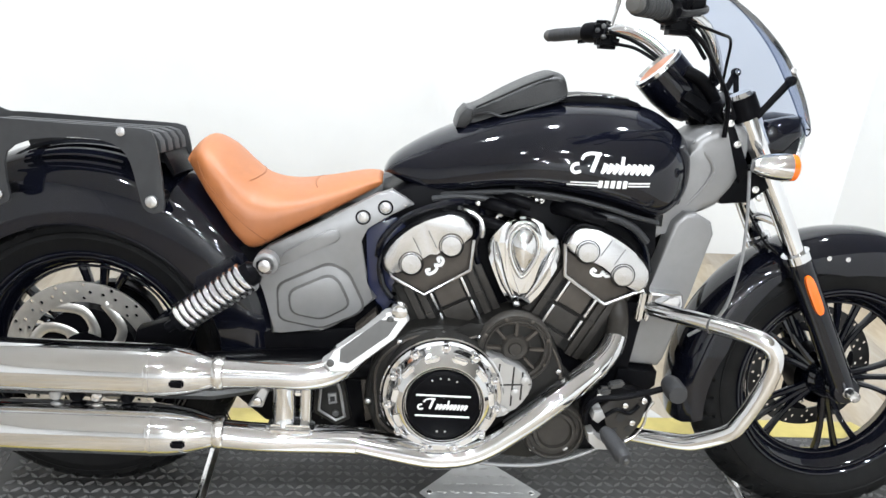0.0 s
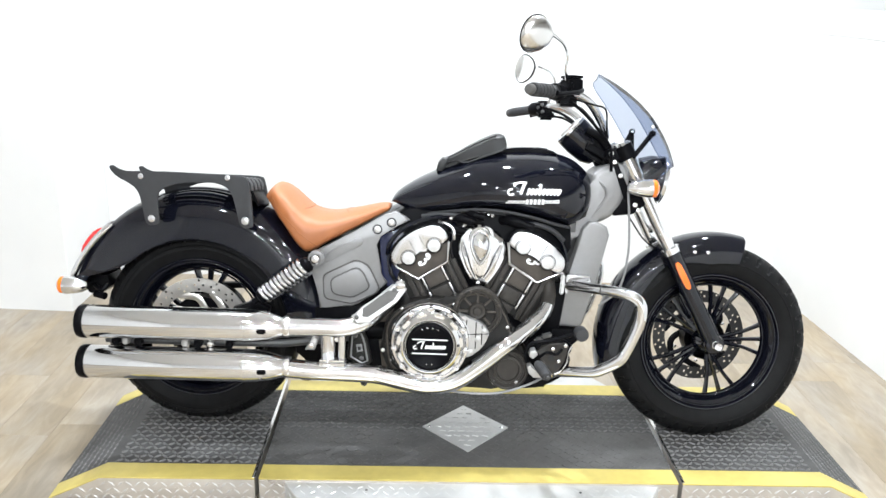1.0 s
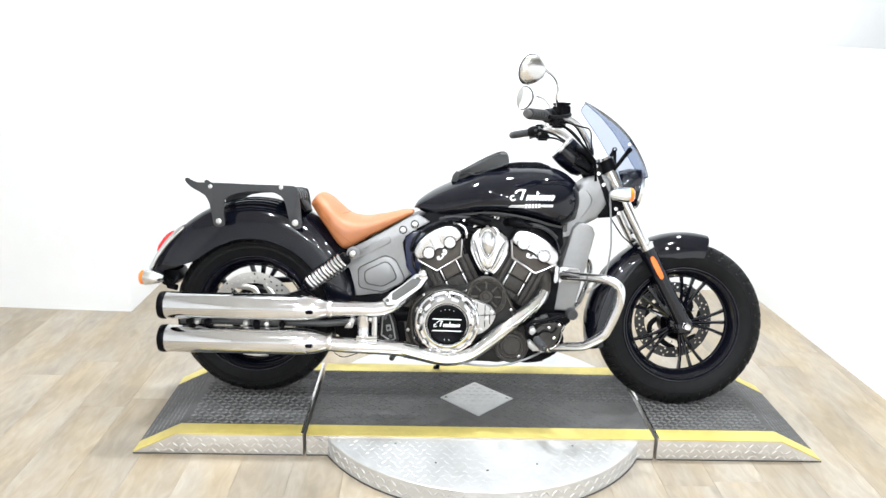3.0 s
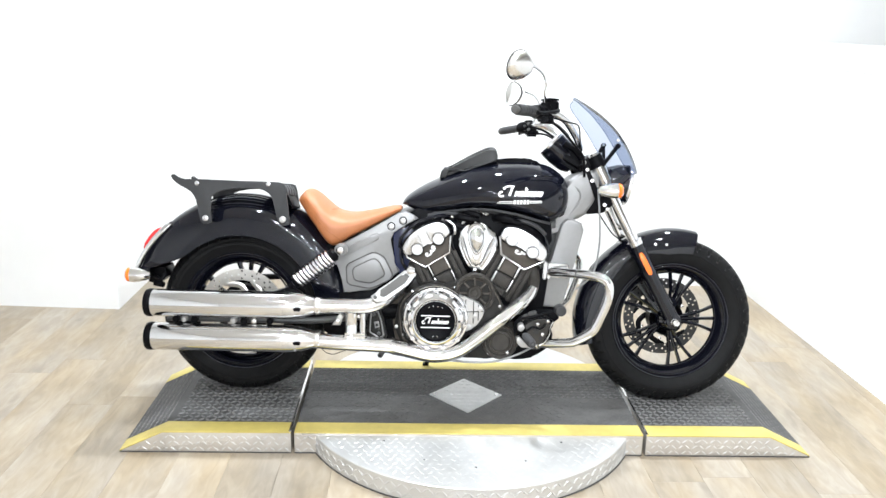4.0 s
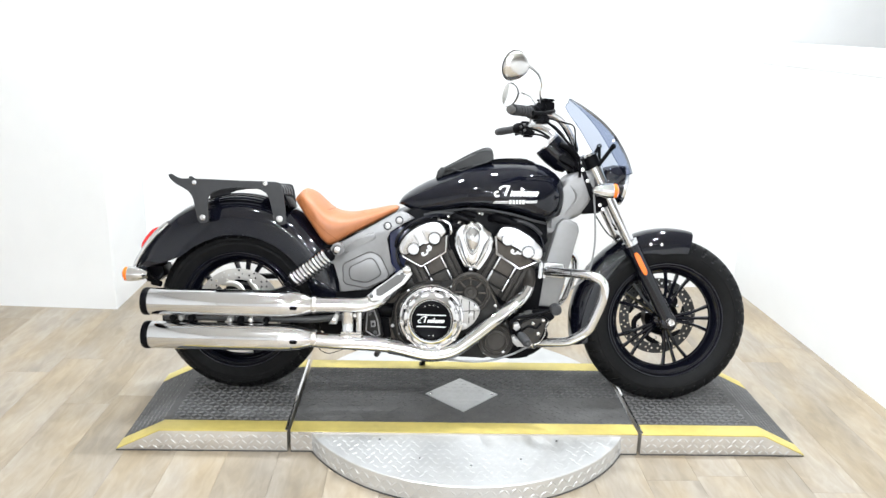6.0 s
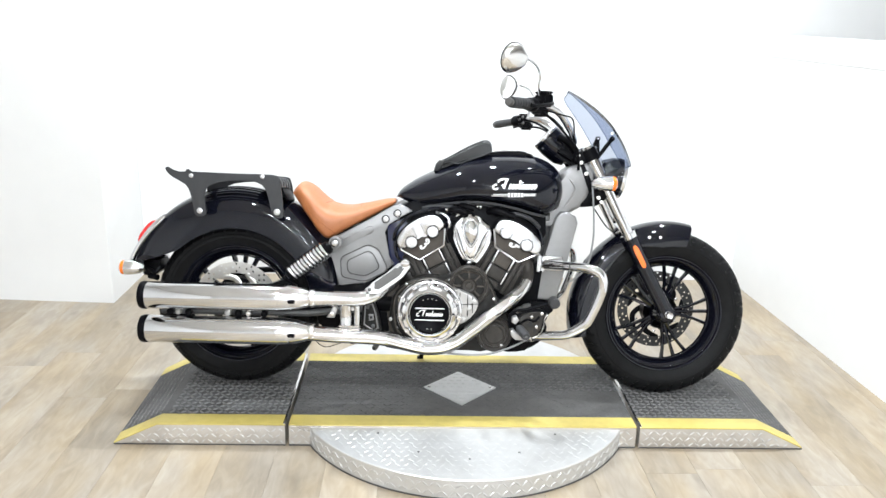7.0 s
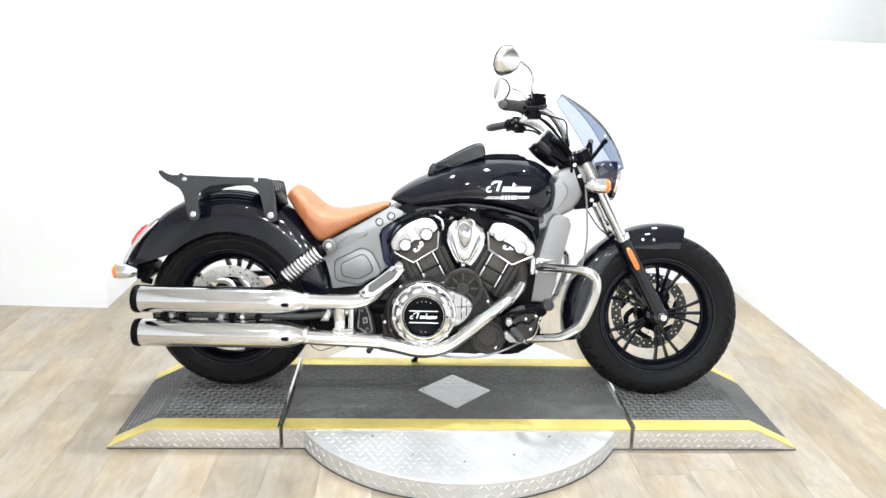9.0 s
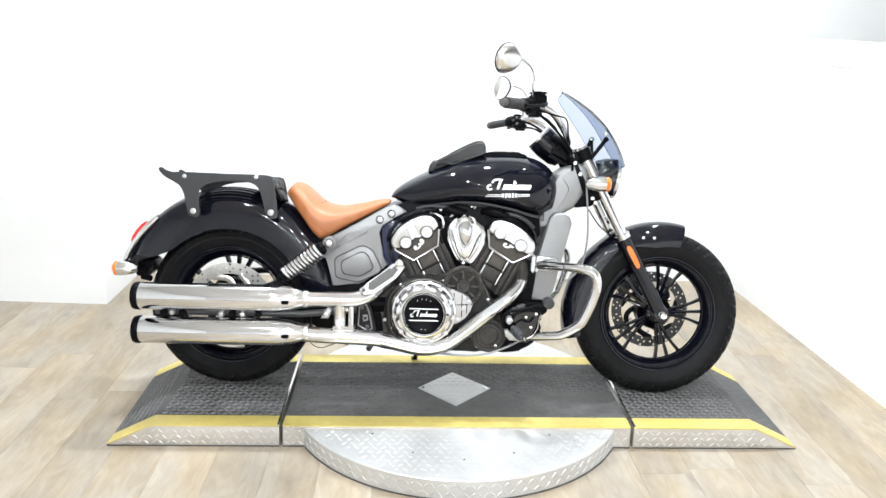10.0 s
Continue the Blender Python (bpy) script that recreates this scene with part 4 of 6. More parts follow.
# frame castings
PANEL = [(0.362, 0.575), (0.385, 0.594), (0.486, 0.648), (0.589, 0.708), (0.620, 0.720), (0.648, 0.704), (0.664, 0.693), (0.621, 0.671), (0.572, 0.645), (0.557, 0.612), (0.574, 0.527), (0.600, 0.496),
         (0.560, 0.462), (0.512, 0.428), (0.489, 0.418), (0.409, 0.418), (0.392, 0.409), (0.380, 0.50), (0.352, 0.545)]
for s in (-1, 1):
    bm = bmesh.new()
    plate(bm, PANEL, s * 0.130, s * 0.105, 0.006, 3)
    panel = part("side_casting", bm, CAST, bike, "silver-grey painted cast frame side plate")
    for out, lift in (([(0.404, 0.514), (0.503, 0.564), (0.540, 0.548), (0.575, 0.478), (0.560, 0.463), (0.492, 0.430), (0.408, 0.444)], 0.006),
                      ([(0.428, 0.503), (0.503, 0.541), (0.522, 0.531), (0.546, 0.482), (0.494, 0.451), (0.433, 0.461)], 0.013)):
        bm = bmesh.new()
        plate(bm, rounded(out, 0.014), s * (0.130 + lift), s * 0.126, 0.003, 3)
        part("raised_panel", bm, CAST, panel)
        # A dark tube draws the shade along the raised panel's edge.
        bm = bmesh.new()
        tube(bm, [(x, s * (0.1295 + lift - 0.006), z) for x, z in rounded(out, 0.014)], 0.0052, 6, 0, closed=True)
        part("panel_groove", bm, CAST_DARK, panel, "dark line standing in for the shade at the panel's edge")
    bm = bmesh.new()
    plate(bm, [(0.405, 0.552), (0.466, 0.586), (0.517, 0.610), (0.520, 0.626), (0.505, 0.634), (0.415, 0.584)], s * 0.135, s * 0.126, 0.003, smooth=2)
    part("raised_panel", bm, CAST, panel)
    bolts("bolt", [(0.566, s * 0.130, 0.662), (0.609, s * 0.130, 0.684)], 0.010, 0.003, SOFT_CHROME, panel, "bright frame bolt", axis=(0, s, 0))
    bm = bmesh.new()
    for x, z in ((0.566, 0.662), (0.609, 0.684)):
        lathe(bm, [(0.011, 0.0), (0.0145, 0.0025), (0.0155, 0.0)], (x, s * 0.1295, z), (0, s, 0), 20)
    part("bolt_seat", bm, SATIN, panel)
    bm = bmesh.new()
    plate(bm, [(0.56, 0.43), (0.60, 0.47), (0.625, 0.40), (0.63, 0.24), (0.59, 0.22), (0.575, 0.33)], s * 0.13, s * 0.09, 0.006)
    part("swingarm_plate", bm, ENGINE_LIGHT, bike, "frame plate beside the engine")

NECK = [(1.135, 0.640), (1.160, 0.650), (1.196, 0.690), (1.215, 0.745), (1.222, 0.800), (1.217, 0.838), (1.245, 0.866), (1.300, 0.884), (1.330, 0.868), (1.334, 0.800), (1.288, 0.718), (1.235, 0.695), (1.196, 0.676), (1.16, 0.628)]
bm = bmesh.new()
plate(bm, NECK, -0.075, 0.075, 0.020, 4, smooth=2)
neck = part("steering_neck", bm, CAST, bike, "silver-grey cast steering neck", 50)
bm = bmesh.new()
tube(bm, [(1.222, -0.066, 0.845), (1.262, -0.077, 0.805), (1.262, -0.077, 0.770), (1.225, -0.072, 0.715)], 0.0035, 8)
part("cast_ridge", bm, CAST, neck)
DOWN = [(1.196, 0.682), (1.217, 0.704), (1.241, 0.703), (1.272, 0.688), (1.281, 0.663), (1.250, 0.53), (1.216, 0.385), (1.206, 0.367), (1.124, 0.371), (1.128, 0.404), (1.160, 0.53)]
for s in (-1, 1):
    bm = bmesh.new()
    plate(bm, DOWN, s * 0.100, s * 0.050, 0.010, 3)
    part("downtube_cover", bm, CAST, bike, "silver-grey radiator side cover")
bm = bmesh.new()
block(bm, (1.215, 0, 0.53), (0.05, 0.14, 0.30), 0.006, Matrix.Rotation(radians(13), 4, "Y"))
for k in range(14):
    block(bm, (1.182 + k * 0.005, 0, 0.40 + k * 0.021), (0.062, 0.135, 0.004), 0.001, Matrix.Rotation(radians(13), 4, "Y"))
part("radiator", bm, SATIN, bike, "black finned radiator")
bm = bmesh.new()
plate(bm, [(1.115, 0.366), (1.200, 0.362), (1.20, 0.33), (1.165, 0.30), (1.11, 0.31)], -0.12, 0.12, 0.006)
plate(bm, [(0.60, 0.70), (0.66, 0.728), (0.88, 0.742), (1.08, 0.715), (1.16, 0.685), (1.165, 0.62), (1.10, 0.50), (0.95, 0.46), (0.80, 0.46), (0.66, 0.52)], -0.105, 0.105, 0.012)
for x, z, r in ((0.80, 0.70, 0.014), (0.83, 0.715, 0.012), (0.95, 0.70, 0.016), (0.98, 0.69, 0.012), (0.79, 0.665, 0.012)):
    tube(bm, [(x, -0.10, z), (x + 0.02, -0.14, z + 0.005), (x + 0.06, -0.145, z - 0.004)], r, 10, 3)
plate(bm, [(0.30, 0.40), (0.60, 0.43), (0.64, 0.40), (0.63, 0.19), (0.50, 0.195), (0.38, 0.205), (0.315, 0.26)], -0.115, 0.10, 0.01)
plate(bm, [(0.93, 0.47), (1.16, 0.52), (1.14, 0.36), (1.10, 0.235), (0.95, 0.24)], -0.11, 0.11, 0.008)
part("frame_rail", bm, SATIN, bike, "black frame rails")

# engine
bm = bmesh.new()
CASE = [(0.585, 0.30), (0.600, 0.385), (0.630, 0.420), (0.680, 0.452), (0.735, 0.464), (0.790, 0.458), (0.815, 0.472), (0.875, 0.500), (0.935, 0.476), (0.968, 0.430), (0.985, 0.37), (1.045, 0.30), (1.05, 0.24), (1.01, 0.196), (0.93, 0.186), (0.70, 0.186), (0.62, 0.21)]
plate(bm, CASE, -0.185, 0.185, 0.016, 3)
plate(bm, [(0.60, 0.38), (0.64, 0.43), (0.70, 0.458), (0.79, 0.455), (0.87, 0.492), (0.93, 0.475), (0.975, 0.41), (0.98, 0.36), (0.93, 0.30), (0.88, 0.25), (0.80, 0.215), (0.70, 0.21), (0.62, 0.25)], -0.198, -0.18, 0.008, 3, smooth=2)
lathe(bm, [(0.118, 0.0), (0.116, 0.045), (0.10, 0.05), (0.0005, 0.05)], (0.739, -0.19, 0.343), (0, -1, 0), 48)
crankcase = part("crankcase", bm, ENGINE, bike, "charcoal engine crankcase")
bolts("bolt", [(0.652, -0.199, 0.434), (0.736, -0.199, 0.455), (0.807, -0.199, 0.452), (0.941, -0.199, 0.456), (0.970, -0.199, 0.388), (0.876, -0.199, 0.492), (0.620, -0.19, 0.366),
               (0.618, -0.19, 0.315), (0.595, -0.188, 0.30), (0.622, -0.19, 0.272), (0.935, -0.19, 0.212), (1.005, -0.188, 0.213)], 0.0062, 0.008, SOFT_CHROME, crankcase, "bright case bolt")
# Thin lighter tube paints the highlight along the case rim.
bm = bmesh.new()
tube(bm, [(x, -0.1995, z) for x, z in spline([(0.612, 0.30), (0.609, 0.375), (0.645, 0.424), (0.702, 0.450), (0.79, 0.448), (0.86, 0.484), (0.925, 0.468), (0.968, 0.408), (0.972, 0.36), (0.925, 0.304), (0.875, 0.256), (0.80, 0.222), (0.70, 0.217), (0.628, 0.252)], 4, True)], 0.0028, 6, 0, closed=True)
part("case_edge", bm, ENGINE_LIGHT, crankcase, "lighter line standing in for the case rim's highlight")
for q in (20, 65, 110, 155, 200, 245, 290, 335):
    bm = bmesh.new()
    knob(bm, (0.878 + 0.066 * math.cos(radians(q)), -0.213, 0.434 + 0.066 * math.sin(radians(q))), 0.0042, 0.004, (0, -1, 0), 8)
    part("cover_bolt", bm, ENGINE_LIGHT, crankcase)
bm = bmesh.new()
c = (0.878, -0.198, 0.434)
lathe(bm, [(0.074, -0.010), (0.074, 0.012), (0.071, 0.016), (0.067, 0.016), (0.065, 0.012), (0.062, 0.012), (0.060, 0.016), (0.057, 0.015), (0.055, -0.006), (0.030, -0.006), (0.026, 0.008), (0.022, 0.011), (0.014, 0.010), (0.012, 0.014), (0.0005, 0.015)], c, (0, -1, 0), 56)
pump = part("pump_cover", bm, ENGINE_MID, crankcase, "round charcoal cover with a raised rim")
for k in range(8):
    bm = bmesh.new()
    a = radians(45 * k + 90)
    block(bm, (c[0] + 0.044 * math.cos(a), c[1] - 0.003, c[2] + 0.042 * math.sin(a)), (0.032, 0.018, 0.0058), 0.0015, Matrix.Rotation(-a, 4, "Y"))
    part("cover_rib", bm, ENGINE_LIGHT, pump)
bm = bmesh.new()
lathe(bm, [(0.066, 0.0), (0.064, 0.012), (0.059, 0.017), (0.055, 0.016), (0.053, 0.008), (0.046, 0.008), (0.043, 0.016), (0.036, 0.017), (0.033, 0.009), (0.0005, 0.009)], (0.977, -0.184, 0.253), (0, -1, 0), 40)
part("lower_cover", bm, ENGINE_MID, crankcase, "round charcoal cover")
bm = bmesh.new()
plate(bm, [(0.88, 0.215), (0.96, 0.182), (1.04, 0.167), (1.10, 0.178), (1.15, 0.206), (1.177, 0.245), (1.172, 0.290), (1.10, 0.33), (0.90, 0.32)], -0.125, 0.12, 0.02, 3, smooth=2)
part("sump", bm, SATIN, crankcase, "black rounded sump")


def cylinder(lean, foot, name):
    """A cylinder with a dark panelled side, two bright bars and ribs, leaning back (-1) or ahead (1)."""
    u = Vector((lean * 0.462, 0, 0.887))
    w = Vector((0.887, 0, -lean * 0.462))
    f = Vector((foot[0], 0, foot[1]))
    pt = lambda a, b: ((f + w * a + u * b).x, (f + w * a + u * b).z)
    bm = bmesh.new()
    plate(bm, [pt(-0.088, 0), pt(0.088, 0), pt(0.088, 0.17), pt(-0.088, 0.17)], -0.118, 0.118, 0.008, 3)
    body = part(name, bm, ENGINE, bike, "charcoal finned engine cylinder")
    m = -lean * 0.014
    for h0, h1, y, mat, text in ((0.088, 0.140, -0.130, ENGINE_LIGHT, "worn brown-grey panel"), (0.036, 0.080, -0.127, ENGINE_MID, "worn charcoal panel")):
        bm = bmesh.new()
        plate(bm, [pt(m - 0.028, h0), pt(m + 0.028, h0), pt(m + 0.028, h1), pt(m - 0.028, h1)], y, -0.116, 0.003)
        part("side_panel", bm, mat, body, text)
    slabs = [(m - 0.028, m + 0.028, 0.006, 0.028, -0.124, -0.116)]
    for a in (-0.054, -0.074, 0.054, 0.074):
        slabs.append((m + a - 0.0075, m + a + 0.0075, 0.0, 0.155, -0.129 if abs(a) < 0.06 else -0.124, -0.112))
    for a in (-0.054, 0.054):
        slabs.append((m + a - 0.0085, m + a + 0.0085, 0.079, 0.088, -0.1315, -0.116))
    for a0, a1, h0, h1, y0, y1 in slabs:
        bm = bmesh.new()
        plate(bm, [pt(a0, h0), pt(a1, h0), pt(a1, h1), pt(a0, h1)], y0, y1, 0.002)
        part("fin", bm, ENGINE_MID, body)
    for a in (-0.0345, 0.0345):
        for h0, h1 in ((0.030, 0.080), (0.088, 0.138)):
            bm = bmesh.new()
            plate(bm, [pt(m + a - 0.0026, h0), pt(m + a + 0.0026, h0), pt(m + a + 0.0026, h1), pt(m + a - 0.0026, h1)], -0.138, -0.118, 0.001)
            part("bright_bar", bm, SOFT_CHROME, body, "bright machined bar")
    return body


cylinder(-1, (0.785, 0.413), "rear_cylinder")
cylinder(1, (0.966, 0.413), "front_cylinder")


def lower(pts):
    return [(x, z - 0.010) for x, z in pts]


def head(name, dark, chrome, trim, caps, emblem):
    bm = bmesh.new()
    plate(bm, lower(dark), -0.140, 0.140, 0.006, 2)
    body = part(name, bm, ENGINE_LIGHT, bike, "charcoal cylinder head with a chrome rocker cover")
    bm = bmesh.new()
    plate(bm, lower(chrome), -0.160, -0.110, 0.007, 3, smooth=2)
    part("rocker_cover", bm, SOFT_CHROME, body, "polished chrome rocker cover", 40)
    (x0, z0), (x1, z1) = lower(caps)
    nx, nz = -(z1 - z0) / math.dist((x0, z0), (x1, z1)), (x1 - x0) / math.dist((x0, z0), (x1, z1))
    for u in (0.30, 0.68):
        bm = bmesh.new()
        px, pz = x0 + (x1 - x0) * u, z0 + (z1 - z0) * u
        tube(bm, [(px + nx * d, -0.1602, pz + nz * d) for d in (0.008, 0.028, 0.046)], 0.0011, 6, 3)
        part("panel_line", bm, CAST, body, "fine panel line")
    bm = bmesh.new()
    tube(bm, [(x, -0.1425, z) for x, z in lower(chrome)], 0.0055, 8, 2, closed=True)
    part("cover_gasket", bm, SATIN, body, "dark gasket line")
    bm = bmesh.new()
    tube(bm, [(x, -0.149, z) for x, z in lower(trim)], 0.0042, 8, 0)
    part("bright_trim", bm, SOFT_CHROME, body, "bright machined edge line")
    for x, z in lower(caps):
        bm = bmesh.new()
        lathe(bm, [(0.0205, -0.02), (0.0205, 0.013), (0.0190, 0.0155), (0.0005, 0.0160)], (x, -0.150, z), (0, -1, 0), 28)
        part("cap_bolt", bm, SOFT_CHROME, body, "domed chrome cap bolt")
        bm = bmesh.new()
        lathe(bm, [(0.0215, 0.008), (0.0235, 0.0115), (0.0250, 0.010)], (x, -0.150, z), (0, -1, 0), 28)
        part("cap_seat", bm, ENGINE, body, "dark ring under the cap bolt")
    bm = bmesh.new()
    x, z, a = emblem
    z -= 0.010
    ca, sa = math.cos(a), math.sin(a)
    pts = [(0.002, 0.012), (-0.004, 0.016), (-0.002, 0.021), (0.006, 0.018), (0.006, 0.008), (-0.003, 0.004), (0.003, 0.0), (0.001, -0.010), (-0.006, -0.017), (-0.012, -0.012), (-0.006, -0.008)]
    tube(bm, [(x + (p * ca - q * sa) * 1.1, -0.1425, z + (p * sa + q * ca) * 1.1) for p, q in pts], 0.0036, 6, 4, flat=0.5)
    part("emblem", bm, DECAL, body, "small white emblem")
    return body


head("rear_head", [(0.616, 0.60), (0.631, 0.560), (0.695, 0.527), (0.782, 0.583), (0.784, 0.64), (0.775, 0.665), (0.71, 0.675), (0.655, 0.65)],
     [(0.611, 0.590), (0.620, 0.622), (0.650, 0.654), (0.682, 0.676), (0.716, 0.690), (0.746, 0.694), (0.766, 0.686), (0.780, 0.668), (0.781, 0.652), (0.765, 0.640), (0.738, 0.626), (0.712, 0.620), (0.688, 0.604), (0.660, 0.580), (0.640, 0.571), (0.622, 0.570)],
     [(0.613, 0.600), (0.628, 0.561), (0.695, 0.526), (0.783, 0.583), (0.785, 0.645)], [(0.665, 0.592), (0.741, 0.633)], (0.714, 0.582, radians(-25)))
head("front_head", [(0.967, 0.640), (0.973, 0.583), (1.059, 0.528), (1.135, 0.562), (1.136, 0.60), (1.10, 0.635), (1.05, 0.665), (1.0, 0.680), (0.98, 0.672)],
     [(0.966, 0.648), (0.982, 0.676), (1.002, 0.686), (1.054, 0.671), (1.106, 0.639), (1.138, 0.604), (1.138, 0.572), (1.120, 0.558), (1.098, 0.570), (1.070, 0.588), (1.050, 0.604), (1.030, 0.614), (0.995, 0.624)],
     [(0.966, 0.648), (0.972, 0.583), (1.059, 0.527), (1.135, 0.562)], [(1.010, 0.636), (1.086, 0.592)], (1.046, 0.588, radians(-75)))

# fittings under the tank
for x, z in ((0.79, 0.702), (0.818, 0.712), (0.862, 0.715), (0.884, 0.720), (0.915, 0.716), (0.962, 0.702), (0.995, 0.690), (0.648, 0.690)):
    bm = bmesh.new()
    knob(bm, (x, -0.118, z), 0.006, 0.012, (0, -1, 0.2), 10)
    part("hose_clip", bm, BRIGHT, bike, "small bright hose clip")
for pts in ([(0.63, -0.12, 0.62), (0.605, -0.128, 0.58), (0.61, -0.13, 0.53), (0.63, -0.128, 0.50)], [(0.80, -0.11, 0.69), (0.80, -0.13, 0.66), (0.79, -0.132, 0.62), (0.80, -0.12, 0.58)],
            [(0.598, -0.128, 0.585), (0.606, -0.140, 0.622), (0.640, -0.146, 0.664), (0.690, -0.146, 0.692), (0.745, -0.138, 0.706), (0.790, -0.115, 0.702)],
            [(0.97, -0.11, 0.70), (1.02, -0.125, 0.70), (1.08, -0.125, 0.68), (1.13, -0.12, 0.64), (1.15, -0.12, 0.58)]):
    bm = bmesh.new()
    tube(bm, pts, 0.0065, 8, 5)
    part("hose", bm, BLACK, bike, "gloss black hose")

bm = bmesh.new()
tube(bm, [(0.752, -0.122, 0.692), (0.772, -0.134, 0.688), (0.795, -0.142, 0.676), (0.801, -0.144, 0.655), (0.800, -0.142, 0.640)], [0.004, 0.0065, 0.006, 0.007, 0.005], 8, 4)
part("breather_elbow", bm, SOFT_CHROME, bike, "bright breather elbow")
bm = bmesh.new()
tube(bm, [(0.822, -0.135, 0.668), (0.830, -0.142, 0.684), (0.842, -0.140, 0.696)], 0.006, 8, 3)
part("breather_elbow", bm, CHROME, bike, "bright breather elbow")
for x, z, r in ((0.872, 0.724, 0.004), (0.882, 0.717, 0.005), (0.893, 0.723, 0.0035), (0.903, 0.716, 0.005), (0.913, 0.711, 0.004), (0.842, 0.722, 0.0035)):
    bm = bmesh.new()
    lathe(bm, disc_profile(r, 0.010), (x, -0.124, z), (0.1, -1, 0.5), 8)
    part("hose_clip", bm, BRIGHT, bike, "small bright hose clip")
for pts, r in (([(0.86, -0.12, 0.735), (0.90, -0.130, 0.728), (0.95, -0.130, 0.722), (1.00, -0.125, 0.705)], 0.005), ([(0.70, -0.115, 0.705), (0.76, -0.128, 0.716), (0.82, -0.128, 0.712), (0.86, -0.12, 0.70)], 0.006),
               ([(1.00, -0.13, 0.690), (1.05, -0.138, 0.694), (1.10, -0.135, 0.676), (1.135, -0.125, 0.645)], 0.008)):
    bm = bmesh.new()
    tube(bm, pts, r, 8, 5)
    part("hose", bm, RACK, bike, "dull black hose")

# chrome air cover between the cylinders
bm = bmesh.new()
TEAR = [(0.812, 0.622), (0.830, 0.660), (0.855, 0.684), (0.880, 0.690), (0.905, 0.683), (0.940, 0.660), (0.960, 0.618), (0.946, 0.575), (0.922, 0.532), (0.900, 0.508), (0.882, 0.503), (0.862, 0.515), (0.835, 0.560)]
plate(bm, TEAR, -0.160, -0.06, 0.016, 4, smooth=3)
air = part("air_cover", bm, CHROME, bike, "polished chrome teardrop intake cover", 60)
bm = bmesh.new()
TONGUE = [(0.844, 0.655), (0.846, 0.620), (0.850, 0.590), (0.860, 0.556), (0.878, 0.528), (0.895, 0.541), (0.908, 0.570), (0.916, 0.615), (0.915, 0.650), (0.903, 0.678), (0.879, 0.687), (0.856, 0.678)]
plate(bm, TONGUE, -0.177, -0.10, 0.009, 4, smooth=3)
part("tongue", bm, CHROME, air, "raised chrome tongue", 60)
DROP = [(0.879, 0.677), (0.895, 0.669), (0.907, 0.649), (0.908, 0.622), (0.898, 0.594), (0.881, 0.573), (0.865, 0.594), (0.854, 0.622), (0.853, 0.649), (0.863, 0.669)]
bm = bmesh.new()
tube(bm, [(x, -0.1785, z) for x, z in DROP], 0.0042, 10, 4, closed=True)
part("drop_rim", bm, CHROME, air)
bm = bmesh.new()
rings = []
for k in range(9):
    t = k / 8
    s = max(math.cos(t * math.pi / 2), 0.02) * 0.88
    rings.append([Vector((0.880 + (x - 0.880) * s, -0.176 - 0.016 * math.sin(t * math.pi / 2), 0.630 + (z - 0.630) * s)) for x, z in spline(DROP, 4, True)])
skin(bm, rings)
part("drop_boss", bm, CHROME, air, "domed chrome drop", 70)
for pts in ([(0.826, -0.158, 0.635), (0.834, -0.166, 0.600), (0.848, -0.168, 0.560), (0.866, -0.166, 0.528)], [(0.944, -0.158, 0.630), (0.932, -0.166, 0.600), (0.916, -0.168, 0.560), (0.896, -0.166, 0.528)]):
    bm = bmesh.new()
    tube(bm, pts, [0.005, 0.008, 0.007, 0.004], 10)
    part("side_rib", bm, CHROME, air)
bm = bmesh.new()
knob(bm, (0.877, -0.168, 0.514), 0.007, 0.008)
part("cover_screw", bm, SOFT_CHROME, air)

# clutch cover
CL = (0.739, -0.238, 0.343)
bm = bmesh.new()
lathe(bm, [(0.1165, -0.002), (0.1165, 0.005), (0.1145, 0.0085), (0.108, 0.0095), (0.1045, 0.014), (0.101, 0.024), (0.097, 0.030), (0.088, 0.040), (0.080, 0.046), (0.074, 0.045), (0.072, 0.036), (0.0005, 0.036)], CL, (0, -1, 0), 64)
clutch = part("clutch_cover", bm, CHROME, bike, "round chrome clutch cover with a black centre", 40)
for k in range(11):
    a = radians(k * 360 / 11 + 90)
    ca, sa = math.cos(a), math.sin(a)
    bm = bmesh.new()
    block(bm, (CL[0] + 0.100 * ca, CL[1] - 0.013, CL[2] + 0.100 * sa), (0.030, 0.026, 0.017), 0.004, Matrix.Rotation(-a, 4, "Y"))
    part("cover_lug", bm, CHROME, clutch)
    bm = bmesh.new()
    knob(bm, (CL[0] + 0.108 * ca, CL[1] - 0.025, CL[2] + 0.108 * sa), 0.0052, 0.006, (0, -1, 0), 10)
    part("cover_bolt", bm, SOFT_CHROME, clutch, "bright cover bolt")
    bm = bmesh.new()
    b = a + math.pi / 11
    block(bm, (CL[0] + 0.091 * math.cos(b), CL[1] - 0.0355, CL[2] + 0.091 * math.sin(b)), (0.014, 0.010, 0.030), 0.003, Matrix.Rotation(-b, 4, "Y"))
    part("cover_facet", bm, CHROME, clutch)
bm = bmesh.new()
lathe(bm, [(0.1185, 0.000), (0.1210, 0.002), (0.1210, 0.006), (0.1185, 0.008), (0.1175, 0.004)], CL, (0, -1, 0), 48, 5, 215, closed=True)
part("flange_edge", bm, CHROME, clutch, "thin bright flange edge")
bm = bmesh.new()
lathe(bm, [(0.0747, 0.0452), (0.0765, 0.0476), (0.0783, 0.0452)], CL, (0, -1, 0), 64)
